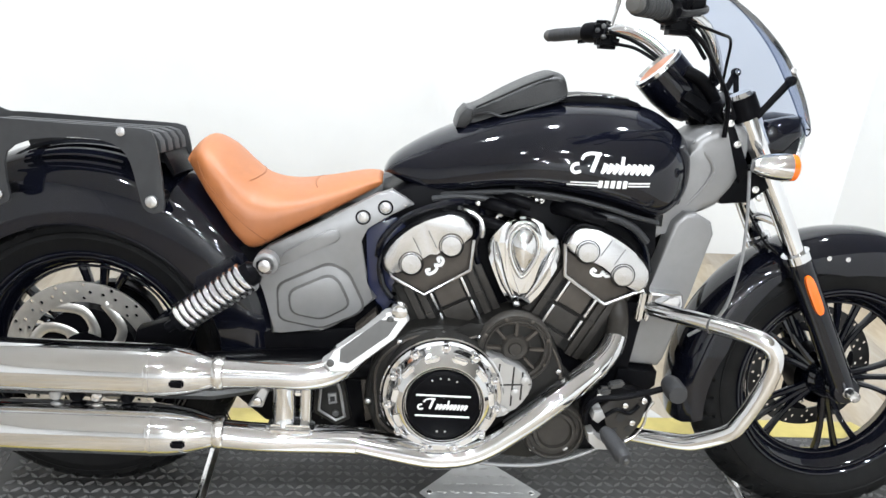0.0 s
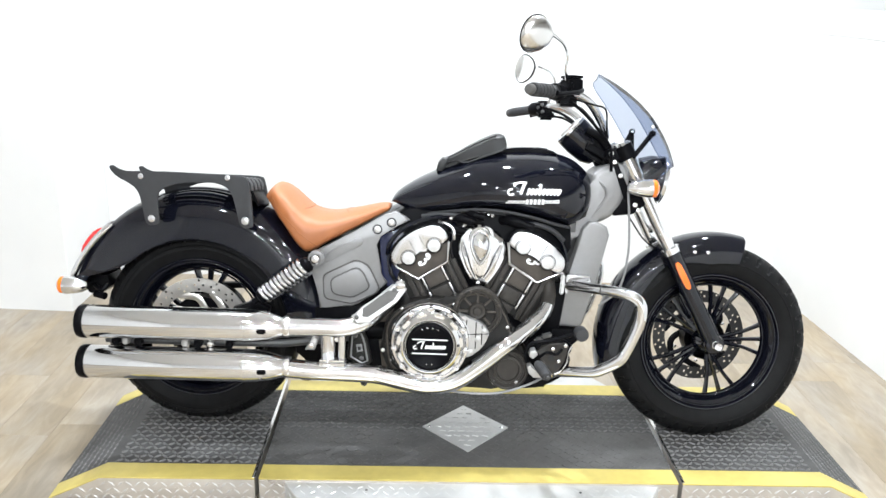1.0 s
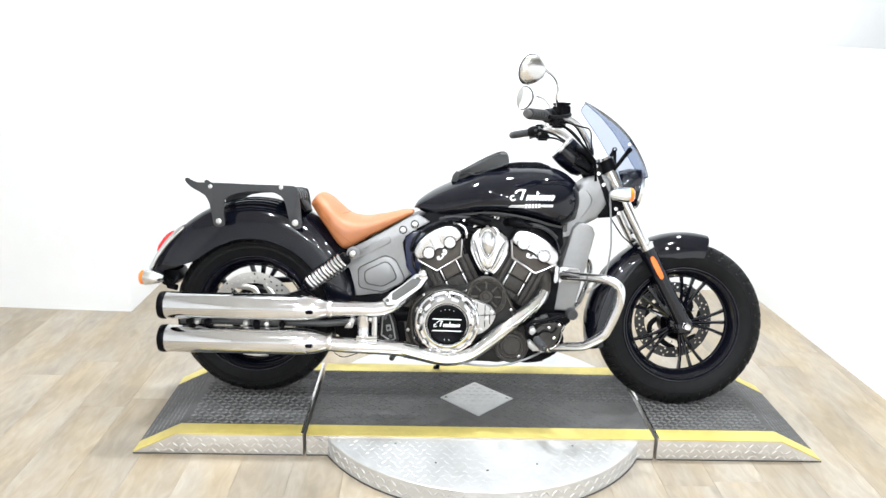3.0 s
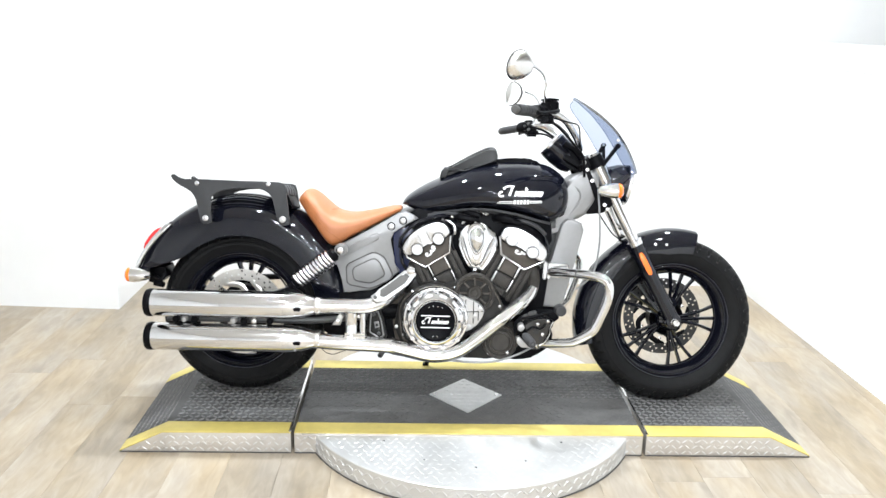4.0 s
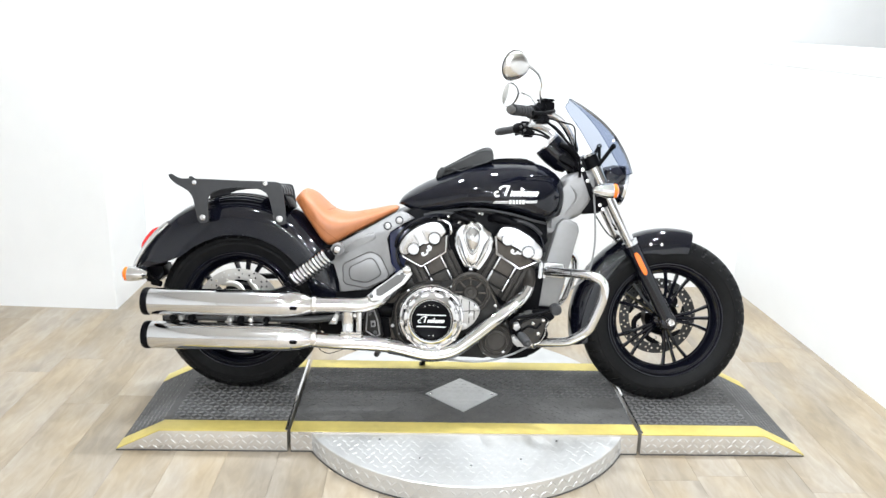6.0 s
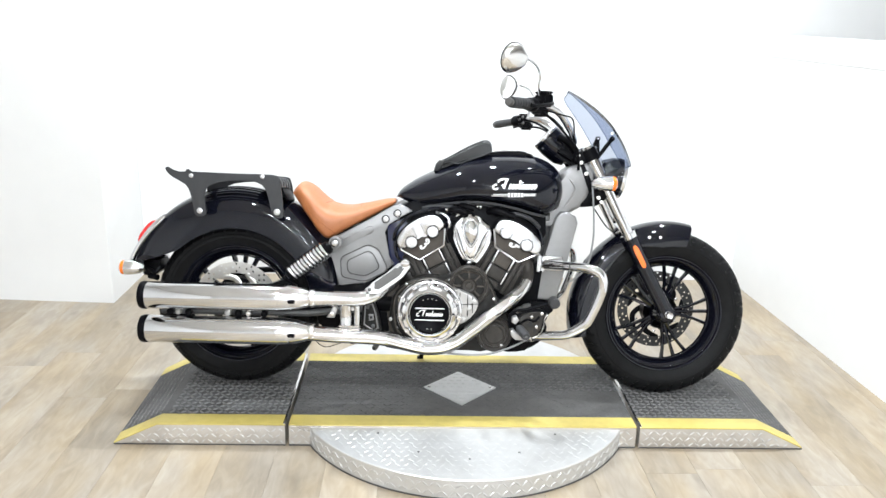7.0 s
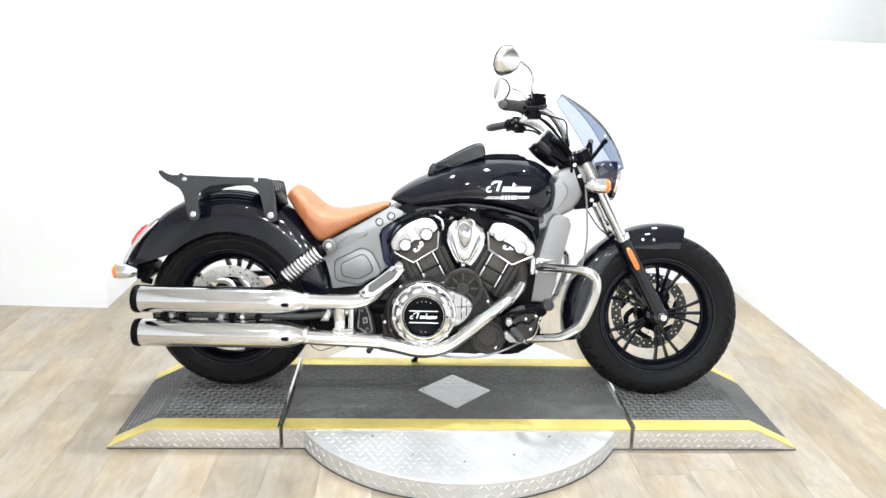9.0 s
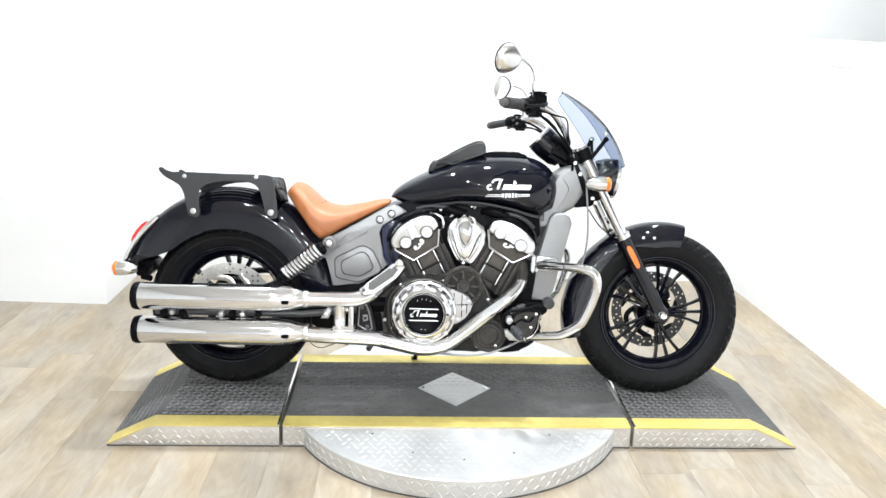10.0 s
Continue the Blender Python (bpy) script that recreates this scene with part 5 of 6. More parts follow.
part("ring_groove", bm, ENGINE, clutch, "dark ring groove")
bm = bmesh.new()
lathe(bm, [(0.071, 0.036), (0.070, 0.046), (0.064, 0.048), (0.060, 0.045), (0.0005, 0.045)], CL, (0, -1, 0), 56)
inset = part("centre_plate", bm, SATIN, clutch, "satin black round centre plate with white bars")
bm = bmesh.new()
for z in (0.363, 0.321):
    block(bm, (CL[0], CL[1] - 0.0465, z), (0.104, 0.003, 0.0036), 0.001)
for pts, width in SWASH:
    p = [(CL[0] - 0.047 + u * 0.000098, CL[1] - 0.0478, 0.3405 + v * 0.00014) for u, v in pts]
    tube(bm, p, width * 0.000055, 6, 3, flat=0.3)
part("emblem", bm, DECAL, inset, "white emblem strokes")
bolts("bolt", [(CL[0] + 0.055 * math.cos(radians(a)), CL[1] - 0.045, CL[2] + 0.055 * math.sin(radians(a))) for a in (65, 82, 98, 115, 262, 278)], 0.0022, 0.002, SOFT_CHROME, inset)
bm = bmesh.new()
plate(bm, [(0.812, 0.424), (0.839, 0.422), (0.866, 0.415), (0.894, 0.401), (0.913, 0.378), (0.907, 0.356), (0.884, 0.322), (0.850, 0.300), (0.825, 0.335)], -0.243, -0.19, 0.008, 3, smooth=2)
for x, z in ((0.881, 0.358), (0.898, 0.384), (0.860, 0.318)):
    lathe(bm, [(0.009, 0), (0.009, 0.006), (0.0005, 0.008)], (x, -0.242, z), (0, -1, 0), 14)
gen = part("generator_cover", bm, DULL_SILVER, bike, "bright ribbed side cover")
for x0, z0, x1, z1 in ((0.850, 0.372, 0.910, 0.376), (0.874, 0.411, 0.874, 0.329), (0.892, 0.400, 0.892, 0.342), (0.846, 0.416, 0.842, 0.318)):
    bm = bmesh.new()
    tube(bm, [(x0, -0.2425, z0), (x1, -0.2425, z1)], 0.0019, 6, 0)
    part("panel_line", bm, ENGINE, gen, "dark panel line")

# exhausts
EY = -0.282
bm = bmesh.new()
PIPE = [(0.300, -0.282, 0.264), (0.380, -0.280, 0.258), (0.450, -0.275, 0.255), (0.578, -0.252, 0.243), (0.657, -0.240, 0.223), (0.737, -0.230, 0.207), (0.816, -0.228, 0.222), (0.894, -0.226, 0.276), (0.960, -0.220, 0.331),
        (1.004, -0.205, 0.362), (1.047, -0.190, 0.394), (1.080, -0.165, 0.425), (1.096, -0.140, 0.452)]
tube(bm, PIPE, [0.028] * 9 + [0.027, 0.025, 0.023, 0.022], 20, 6)
front_pipe = part("front_exhaust_pipe", bm, CHROME, bike, "polished chrome exhaust pipe", 60)
bm = bmesh.new()
tube(bm, [(x, y - 0.012, z + 0.003) for x, y, z in PIPE[3:11]], [0.020, 0.0235, 0.024, 0.024, 0.0245, 0.025, 0.024, 0.020], 18, 6)
part("heat_shield", bm, CHROME, front_pipe, "chrome heat shield", 60)
bm = bmesh.new()
tube(bm, [(1.092, -0.150, 0.446), (1.100, -0.122, 0.475), (1.095, -0.10, 0.515), (1.07, -0.085, 0.55)], 0.0215, 16, 5)
part("header_stub", bm, ENGINE_MID, front_pipe, "heat-darkened header stub")
bm = bmesh.new()
tube(bm, [(0.300, EY, 0.387), (0.402, EY, 0.389), (0.480, EY, 0.389), (0.530, EY + 0.008, 0.400), (0.565, EY + 0.045, 0.415), (0.595, EY + 0.09, 0.435), (0.62, EY + 0.13, 0.455), (0.64, -0.11, 0.475)], [0.030, 0.027, 0.027, 0.027, 0.026, 0.024, 0.022, 0.02], 20, 6)
part("rear_exhaust_pipe", bm, CHROME, bike, "polished chrome exhaust pipe", 60)
GUARD = [(0.511, 0.43), (0.536, 0.444), (0.621, 0.515), (0.655, 0.521), (0.666, 0.504), (0.641, 0.472), (0.563, 0.416), (0.528, 0.414)]
bm = bmesh.new()
plate(bm, GUARD, -0.295, -0.268, 0.006, 3)
for v in bm.verts:
    v.co.y += (v.co.z - 0.455) * 0.55
guard = part("pipe_guard", bm, DULL_SILVER, bike, "silver exhaust guard with a grey inset")
bm = bmesh.new()
plate(bm, [(0.543, 0.453), (0.613, 0.503), (0.646, 0.503), (0.629, 0.478), (0.559, 0.431), (0.543, 0.433)], -0.2985, -0.29, 0.002)
for v in bm.verts:
    v.co.y += (v.co.z - 0.455) * 0.55
part("inset_panel", bm, CAST_DARK, guard, "grey inset panel")
bolts("bolt", [(0.527, -0.309, 0.43), (0.631, -0.268, 0.504)], 0.007, 0.005, STEEL, guard)
bm = bmesh.new()
knob(bm, (0.647, -0.248, 0.518), 0.016, 0.02)
part("end_cap", bm, CHROME, guard)
bm = bmesh.new()
lathe(bm, [(0.0245, -0.052), (0.0245, -0.040), (0.0215, -0.034), (0.0215, 0.034), (0.0245, 0.040), (0.0245, 0.052)], (0.441, EY + 0.006, 0.325), (0, 0, 1), 28)
lathe(bm, [(0.0115, -0.050), (0.0115, 0.050)], (0.481, EY + 0.006, 0.325), (0, 0, 1), 20)
block(bm, (0.462, EY + 0.010, 0.352), (0.040, 0.020, 0.012), 0.004)
block(bm, (0.455, EY + 0.002, 0.286), (0.088, 0.050, 0.018), 0.008, None, 3)
bracket = part("pipe_bracket", bm, CHROME, bike, "chrome bracket between the pipes")
bm = bmesh.new()
plate(bm, [(0.372, 0.318), (0.400, 0.318), (0.412, 0.352), (0.398, 0.362)], EY + 0.004, EY + 0.030, 0.006, 3)
part("bracket_tab", bm, DULL_SILVER, bracket, "silver triangular tab")
bm = bmesh.new()
knob(bm, (0.392, EY + 0.003, 0.334), 0.008, 0.008, (0, -1, 0), 14)
part("tab_bolt", bm, BRIGHT, bracket)


bm = bmesh.new()
plate(bm, [(0.492, 0.363), (0.531, 0.371), (0.548, 0.33), (0.562, 0.262), (0.535, 0.246), (0.487, 0.272)], -0.20, -0.17, 0.006)
mount = part("exhaust_mount", bm, ENGINE, bike, "charcoal cast exhaust mount")
bm = bmesh.new()
tube(bm, [(x, -0.201, z) for x, z in ((0.503, 0.352), (0.528, 0.356), (0.540, 0.322), (0.550, 0.268), (0.533, 0.259), (0.499, 0.280))], 0.0032, 6, 0, closed=True)
part("raised_edge", bm, CAST, mount, "grey raised edge")
bm = bmesh.new()
plate(bm, [(0.515, 0.318), (0.532, 0.320), (0.535, 0.298), (0.518, 0.294)], -0.205, -0.198, 0.003)
part("mount_boss", bm, CAST, mount, "grey square boss")
bm = bmesh.new()
plate(bm, [(0.520, 0.312), (0.529, 0.313), (0.530, 0.303), (0.521, 0.301)], -0.2065, -0.204, 0.001)
part("boss_hole", bm, HOLE, mount)

# hoses and wiring under the engine
bm = bmesh.new()
block(bm, (0.449, -0.115, 0.212), (0.052, 0.05, 0.052), 0.014, Matrix.Rotation(radians(12), 4, "Y"), 3)
block(bm, (0.470, -0.105, 0.232), (0.075, 0.05, 0.030), 0.010, None, 2)
bm2 = bmesh.new()
lower_box = part("drain_box", bm, SATIN, bike, "black plastic drain box under the engine")
tube(bm2, [(0.555, -0.09, 0.240), (0.548, -0.10, 0.205), (0.540, -0.118, 0.185), (0.534, -0.145, 0.177)], 0.0105, 12, 4)
part("drain_hose", bm2, CAST_DARK, bike, "grey drain hose end")
bm = bmesh.new()
lathe(bm, [(0.0005, 0.0), (0.006, 0.0), (0.006, 0.0015), (0.0005, 0.0015)], (0.533, -0.1465, 0.1768), (-0.2, -1, -0.3), 12)
part("hose_mouth", bm, HOLE, lower_box)
bm = bmesh.new()
block(bm, (0.590, -0.14, 0.200), (0.036, 0.04, 0.034), 0.008, None, 2)
tube(bm, [(0.575, -0.15, 0.192), (0.620, -0.15, 0.183), (0.680, -0.14, 0.186)], 0.006, 8, 3)
part("regulator_plug", bm, SATIN, bike, "black wiring plug under the engine")
bm = bmesh.new()
tube(bm, [(0.290, -0.09, 0.215), (0.312, -0.10, 0.182), (0.345, -0.10, 0.165), (0.385, -0.10, 0.176), (0.430, -0.10, 0.195)], 0.0016, 6, 5)
part("wire_loop", bm, SATIN, bike, "thin black wire loop")
bolts("bolt", [(0.512, -0.20, 0.345), (0.532, -0.20, 0.275)], 0.007, 0.006, STEEL, mount)


def muffler(z, name):
    bm = bmesh.new()
    lathe(bm, [(0.028, 0.318), (0.034, 0.300), (0.042, 0.270), (0.0475, 0.232), (0.0485, 0.205), (0.0485, 0.0), (0.0485, -0.260), (0.044, -0.264), (0.040, -0.2), (0.0005, -0.2)],
          (0.0, EY, z), (1, 0, 0.006), 48)
    m = part(name, bm, CHROME, bike, "long polished chrome muffler", 50)
    bm = bmesh.new()
    lathe(bm, [(0.0475, -0.258), (0.0495, -0.261), (0.0495, -0.276), (0.047, -0.283), (0.042, -0.286), (0.036, -0.282), (0.034, -0.22)], (0.0, EY, z), (1, 0, 0.006), 48)
    part("end_cap", bm, SATIN, m, "black muffler tip")
    bm = bmesh.new()
    lathe(bm, [(0.030, 0.312), (0.0325, 0.316), (0.0325, 0.328), (0.030, 0.332)], (0.0, EY, z), (1, 0, 0.006), 32)
    part("clamp", bm, BRIGHT, m)
    bm = bmesh.new()
    block(bm, (0.255, EY - 0.044, z - 0.004), (0.026, 0.01, 0.014), 0.003)
    part("slot_cover", bm, SATIN, m)
    bm = bmesh.new()
    lathe(bm, [(0.0488, 0.196), (0.0497, 0.200), (0.0488, 0.206)], (0.0, EY, z), (1, 0, 0.006), 48)
    part("weld_band", bm, CHROME, m)


muffler(0.386, "upper_muffler")
muffler(0.265, "lower_muffler")
bm = bmesh.new()
tube(bm, [(-0.22, EY + 0.03, 0.325), (0.0, EY + 0.03, 0.325), (0.3, EY + 0.04, 0.325), (0.5, -0.16, 0.33)], 0.012, 8, 0)
gap_bar = part("muffler_bracket", bm, STEEL, bike, "dark bracket bar between the mufflers")
for x, r, m in ((-0.185, 0.012, SATIN), (-0.155, 0.010, DULL_SILVER), (-0.118, 0.013, SATIN), (0.020, 0.011, DULL_SILVER), (0.058, 0.013, SATIN), (0.094, 0.011, BRIGHT), (0.150, 0.012, SATIN)):
    bm = bmesh.new()
    lathe(bm, [(r, 0), (r, 0.026), (r * 0.7, 0.030), (0.0005, 0.031)], (x, EY + 0.03, 0.325), (0, -1, 0), 14)
    part("mount_bush", bm, m, gap_bar)

# swingarm, shocks, belt
for s in (-1, 1):
    bm = bmesh.new()
    tube(bm, [(-0.04, s * 0.12, 0.316), (0.2, s * 0.13, 0.33), (0.42, s * 0.12, 0.345), (0.60, s * 0.11, 0.345)], [0.028, 0.025, 0.028, 0.035], 12, 4)
    knob(bm, (0.0, s * 0.135, 0.316), 0.022, 0.02, (0, s, 0))
    part("swingarm", bm, SATIN, bike, "black swingarm")
    a, b = Vector((0.392, s * 0.205, 0.580)), Vector((0.206, s * 0.205, 0.440))
    d = (b - a)
    L = d.length
    d.normalize()
    e = Vector((0, 1, 0))
    g = d.cross(e)
    bm = bmesh.new()
    lathe(bm, [(0.010, 0.0), (0.014, 0.02), (0.024, 0.03), (0.024, 0.045), (0.019, 0.05), (0.019, L * 0.82), (0.024, L * 0.84), (0.022, L * 0.90), (0.010, L * 0.92), (0.010, L)], a, d, 20)
    shock = part("shock_absorber", bm, SATIN, bike, "chrome coil shock absorber")
    bm = bmesh.new()
    turns, pts = 11, []
    for k in range(turns * 14 + 1):
        t = k / (turns * 14)
        an = 2 * math.pi * turns * t
        pts.append(tuple(a + d * (0.042 + t * (L * 0.86 - 0.046)) + (e * math.cos(an) + g * math.sin(an)) * 0.0270))
    tube(bm, pts, 0.0064, 8, 0)
    part("coil_spring", bm, CHROME, shock, "chrome coil spring", 70)
    bm = bmesh.new()
    knob(bm, tuple(a + Vector((0, s * 0.012, 0))), 0.0125, 0.012, (0, s, 0))
    part("mount_bolt", bm, SOFT_CHROME, shock)
    bm = bmesh.new()
    lathe(bm, [(0.020, -0.02), (0.023, -0.016), (0.023, 0.010), (0.017, 0.014)], tuple(a), (0, s, 0), 24)
    part("mount_eye", bm, CAST, shock)
bm = bmesh.new()
plate(bm, [(0.12, 0.40), (0.19, 0.425), (0.235, 0.40), (0.22, 0.36), (0.15, 0.34), (0.11, 0.35)], -0.125, -0.085, 0.006)
part("rear_caliper", bm, SATIN, bike, "black rear brake caliper")
bm = bmesh.new()
plate(bm, [(0.27, 0.56), (0.36, 0.60), (0.60, 0.66), (0.62, 0.45), (0.56, 0.40), (0.40, 0.40), (0.31, 0.42), (0.26, 0.48)], -0.10, 0.10, 0.012)
part("inner_frame_cover", bm, SATIN, bike, "black inner cover under the saddle")
bm = bmesh.new()
plate(bm, [(0.57, 0.64), (0.63, 0.665), (0.66, 0.64), (0.64, 0.55), (0.62, 0.46), (0.58, 0.50)], -0.115, 0.115, 0.01)
part("wiring_cover", bm, BLUE_SHEEN_PLASTIC, bike, "gloss dark cover beside the rear head, toned blue for its reflection")

bm = bmesh.new()
lathe(bm, [(0.0005, 0.078), (0.08, 0.078), (0.09, 0.084), (0.105, 0.084), (0.108, 0.080), (0.112, 0.084), (0.112, 0.112), (0.106, 0.112), (0.10, 0.104), (0.0005, 0.104)], REAR, seg=64)
part("rear_pulley", bm, SATIN, bike, "black toothed rear belt pulley")

# fork, steering and front end
for s in (-1, 1):
    y = s * 0.096
    bm = bmesh.new()
    h = s * 0.084
    tube(bm, [(1.648, h, 0.300), (1.640, h, 0.322), (1.56, y, 0.463), (1.478, y, 0.612)], [0.020, 0.028, 0.027, 0.028], 18, 4)
    lathe(bm, [(0.032, -0.024), (0.033, 0.01), (0.028, 0.022), (0.012, 0.024), (0.0005, 0.024)], (1.640, h, 0.322), (0, s, 0), 28)
    lower = part("fork_leg", bm, BLACK, bike, "gloss black lower fork leg")
    bm = bmesh.new()
    knob(bm, (1.640, h + s * 0.022, 0.322), 0.014, 0.010, (0, s, 0))
    part("axle_bolt", bm, BRIGHT, lower, "bright axle bolt")
    bm = bmesh.new()
    d = Vector((0.044, 0, -0.080)).normalized()
    n = Vector((-d.z, 0, d.x))
    cen = Vector((1.514, 0, 0.541))
    out = []
    for k in range(24):
        a = 2 * math.pi * k / 24
        q = cen + d * (math.copysign(abs(math.sin(a)) ** 0.6, math.sin(a)) * 0.047) + n * (math.copysign(abs(math.cos(a)) ** 0.6, math.cos(a)) * 0.0095)
        out.append((q.x, q.z))
    plate(bm, out, y + s * 0.036, y + s * 0.020, 0.003)
    part("reflector", bm, ORANGE, lower, "amber side reflector")
    bm = bmesh.new()
    tube(bm, [(1.478, y, 0.612), (1.390, y, 0.773), (1.302, y, 0.935)], 0.0205, 18, 0)
    upper = part("fork_tube", bm, CHROME, bike, "chrome upper fork tube")
    bm = bmesh.new()
    tube(bm, [(1.481, y, 0.608), (1.472, y, 0.624)], 0.0295, 18, 0)
    part("seal_ring", bm, CHROME, upper)
    bm = bmesh.new()
    tube(bm, [(1.322, y, 0.898), (1.300, y, 0.938)], 0.030, 18, 0)
    part("clamp_collar", bm, SATIN, upper)
    bm = bmesh.new()
    tube(bm, [(1.300, y, 0.938), (1.296, y, 0.946)], [0.026, 0.022], 18, 0)
    part("fork_cap", bm, CHROME, upper, "chrome fork cap")
    bm = bmesh.new()
    tube(bm, [(1.352, y, 0.843), (1.318, y, 0.906)], 0.0255, 18, 0)
    part("fork_shroud", bm, CHROME, upper)
    bolts("bolt", [(1.262, y + s * 0.034, 0.912), (1.275, y + s * 0.03, 0.886), (1.296, y + s * 0.03, 0.845), (1.346, y + s * 0.034, 0.757), (1.358, y + s * 0.034, 0.741)], 0.008, 0.006, BRIGHT, upper, axis=(0, s, 0))
bm = bmesh.new()
plate(bm, [(1.255, 0.905), (1.275, 0.885), (1.318, 0.905), (1.335, 0.93), (1.312, 0.948), (1.262, 0.925)], -0.112, 0.112, 0.006)
plate(bm, [(1.266, 0.738), (1.290, 0.722), (1.345, 0.728), (1.398, 0.770), (1.388, 0.792), (1.362, 0.800), (1.30, 0.775)], -0.112, 0.112, 0.006)
plate(bm, [(1.262, 0.91), (1.278, 0.905), (1.335, 0.79), (1.315, 0.77)], -0.126, -0.116, 0.003)
plate(bm, [(1.262, 0.91), (1.278, 0.905), (1.335, 0.79), (1.315, 0.77)], 0.116, 0.126, 0.003)
tube(bm, [(1.245, 0, 0.93), (1.335, 0, 0.75)], 0.03, 16, 0)
part("triple_clamp", bm, SATIN, bike, "black fork clamps")
bm = bmesh.new()
tube(bm, [(1.47, -0.10, 0.635), (1.455, -0.075, 0.67), (1.45, 0, 0.68), (1.455, 0.075, 0.67), (1.47, 0.10, 0.635)], 0.011, 10)
part("fork_brace", bm, CHROME, bike, "chrome fender brace")
bm = bmesh.new()
lathe(bm, [(0.012, -0.14), (0.012, 0.14)], (1.640, 0, 0.322), (0, 1, 0), 16)
part("front_axle", bm, BRIGHT, bike)
for i in range(6):
    a = 2 * math.pi * i / 6 + 0.5
    bm = bmesh.new()
    knob(bm, (FRONT[0] + 0.088 * math.cos(a), 0.066, FRONT[2] + 0.088 * math.sin(a)), 0.006, 0.006, (0, -1, 0), 10)
    part("disc_bolt", bm, BRIGHT, front_wheel, "bright disc bolt")
bm = bmesh.new()
plate(bm, [(1.505, 0.40), (1.53, 0.47), (1.575, 0.485), (1.60, 0.46), (1.57, 0.40), (1.535, 0.36)], 0.085, 0.125, 0.008)
part("front_caliper", bm, SATIN, bike, "black front brake caliper")

HA = Vector((0.985, 0, -0.17)).normalized()
bm = bmesh.new()
lathe(bm, [(0.0005, -0.095), (0.03, -0.09), (0.056, -0.07), (0.072, -0.035), (0.077, 0.0), (0.077, 0.012), (0.06, 0.012), (0.0005, 0.012)], (1.440, 0, 0.838), HA, 36)
headlight = part("headlight", bm, BLACK, bike, "gloss black headlight with chrome rim", 50)
bm = bmesh.new()
lathe(bm, [(0.070, 0.010), (0.0775, 0.008), (0.079, 0.014), (0.077, 0.020), (0.070, 0.024), (0.066, 0.020)], (1.440, 0, 0.838), HA, 36)
part("rim", bm, CHROME, headlight, "chrome rim")
bm = bmesh.new()
lathe(bm, [(0.068, 0.024), (0.05, 0.034), (0.0005, 0.040)], (1.440, 0, 0.838), HA, 32)
part("lamp_glass", bm, MIRROR, headlight)
bm = bmesh.new()
plate(bm, [(1.355, 0.855), (1.375, 0.895), (1.415, 0.905), (1.45, 0.91), (1.455, 0.87), (1.42, 0.83), (1.37, 0.82)], -0.085, 0.085, 0.02, 3)
part("headlight_nacelle", bm, BLACK, bike, "gloss black headlight bracket")

# instrument
GA = Vector((-0.72, 0, 0.69)).normalized()
bm = bmesh.new()
lathe(bm, [(0.0005, -0.125), (0.034, -0.122), (0.050, -0.095), (0.057, -0.045), (0.057, -0.004), (0.0005, -0.004)], (1.156, 0, 0.989), GA, 32)
gauge = part("speedometer", bm, BLACK, bike, "round black speedometer with chrome bezel", 50)
bm = bmesh.new()
lathe(bm, [(0.056, -0.007), (0.0585, -0.004), (0.058, 0.003), (0.051, 0.006), (0.044, -0.001)], (1.156, 0, 0.989), GA, 32)
part("bezel", bm, CHROME, gauge, "chrome bezel")
bm = bmesh.new()
lathe(bm, [(0.046, 0.0), (0.0005, 0.001)], (1.156, 0, 0.989), GA, 32)
part("dial", bm, GAUGE, gauge, "amber-grey dial")
bm = bmesh.new()
block(bm, (1.235, 0, 0.935), (0.10, 0.10, 0.07), 0.02, Matrix.Rotation(radians(40), 4, "Y"), 3)
tube(bm, [(1.20, -0.05, 0.985), (1.24, -0.055, 0.965), (1.27, -0.05, 0.93)], 0.014, 10)
block(bm, (1.205, 0.02, 0.935), (0.09, 0.10, 0.05), 0.018, Matrix.Rotation(radians(42), 4, "Y"), 3)
block(bm, (1.275, -0.055, 0.90), (0.05, 0.05, 0.05), 0.012, Matrix.Rotation(radians(30), 4, "Y"), 3)
block(bm, (1.245, -0.02, 0.915), (0.13, 0.09, 0.055), 0.018, Matrix.Rotation(radians(28), 4, "Y"), 3)
part("riser_clamp", bm, SATIN, bike, "black bar riser clamp")

# handlebar, roll of the bar as it stands
BZ = 0.020


def bar_point(x, y, z):
    lift = 0.028 * max(y, 0.0)
    return (x + lift, y, z - BZ * (y / 0.8) + lift)


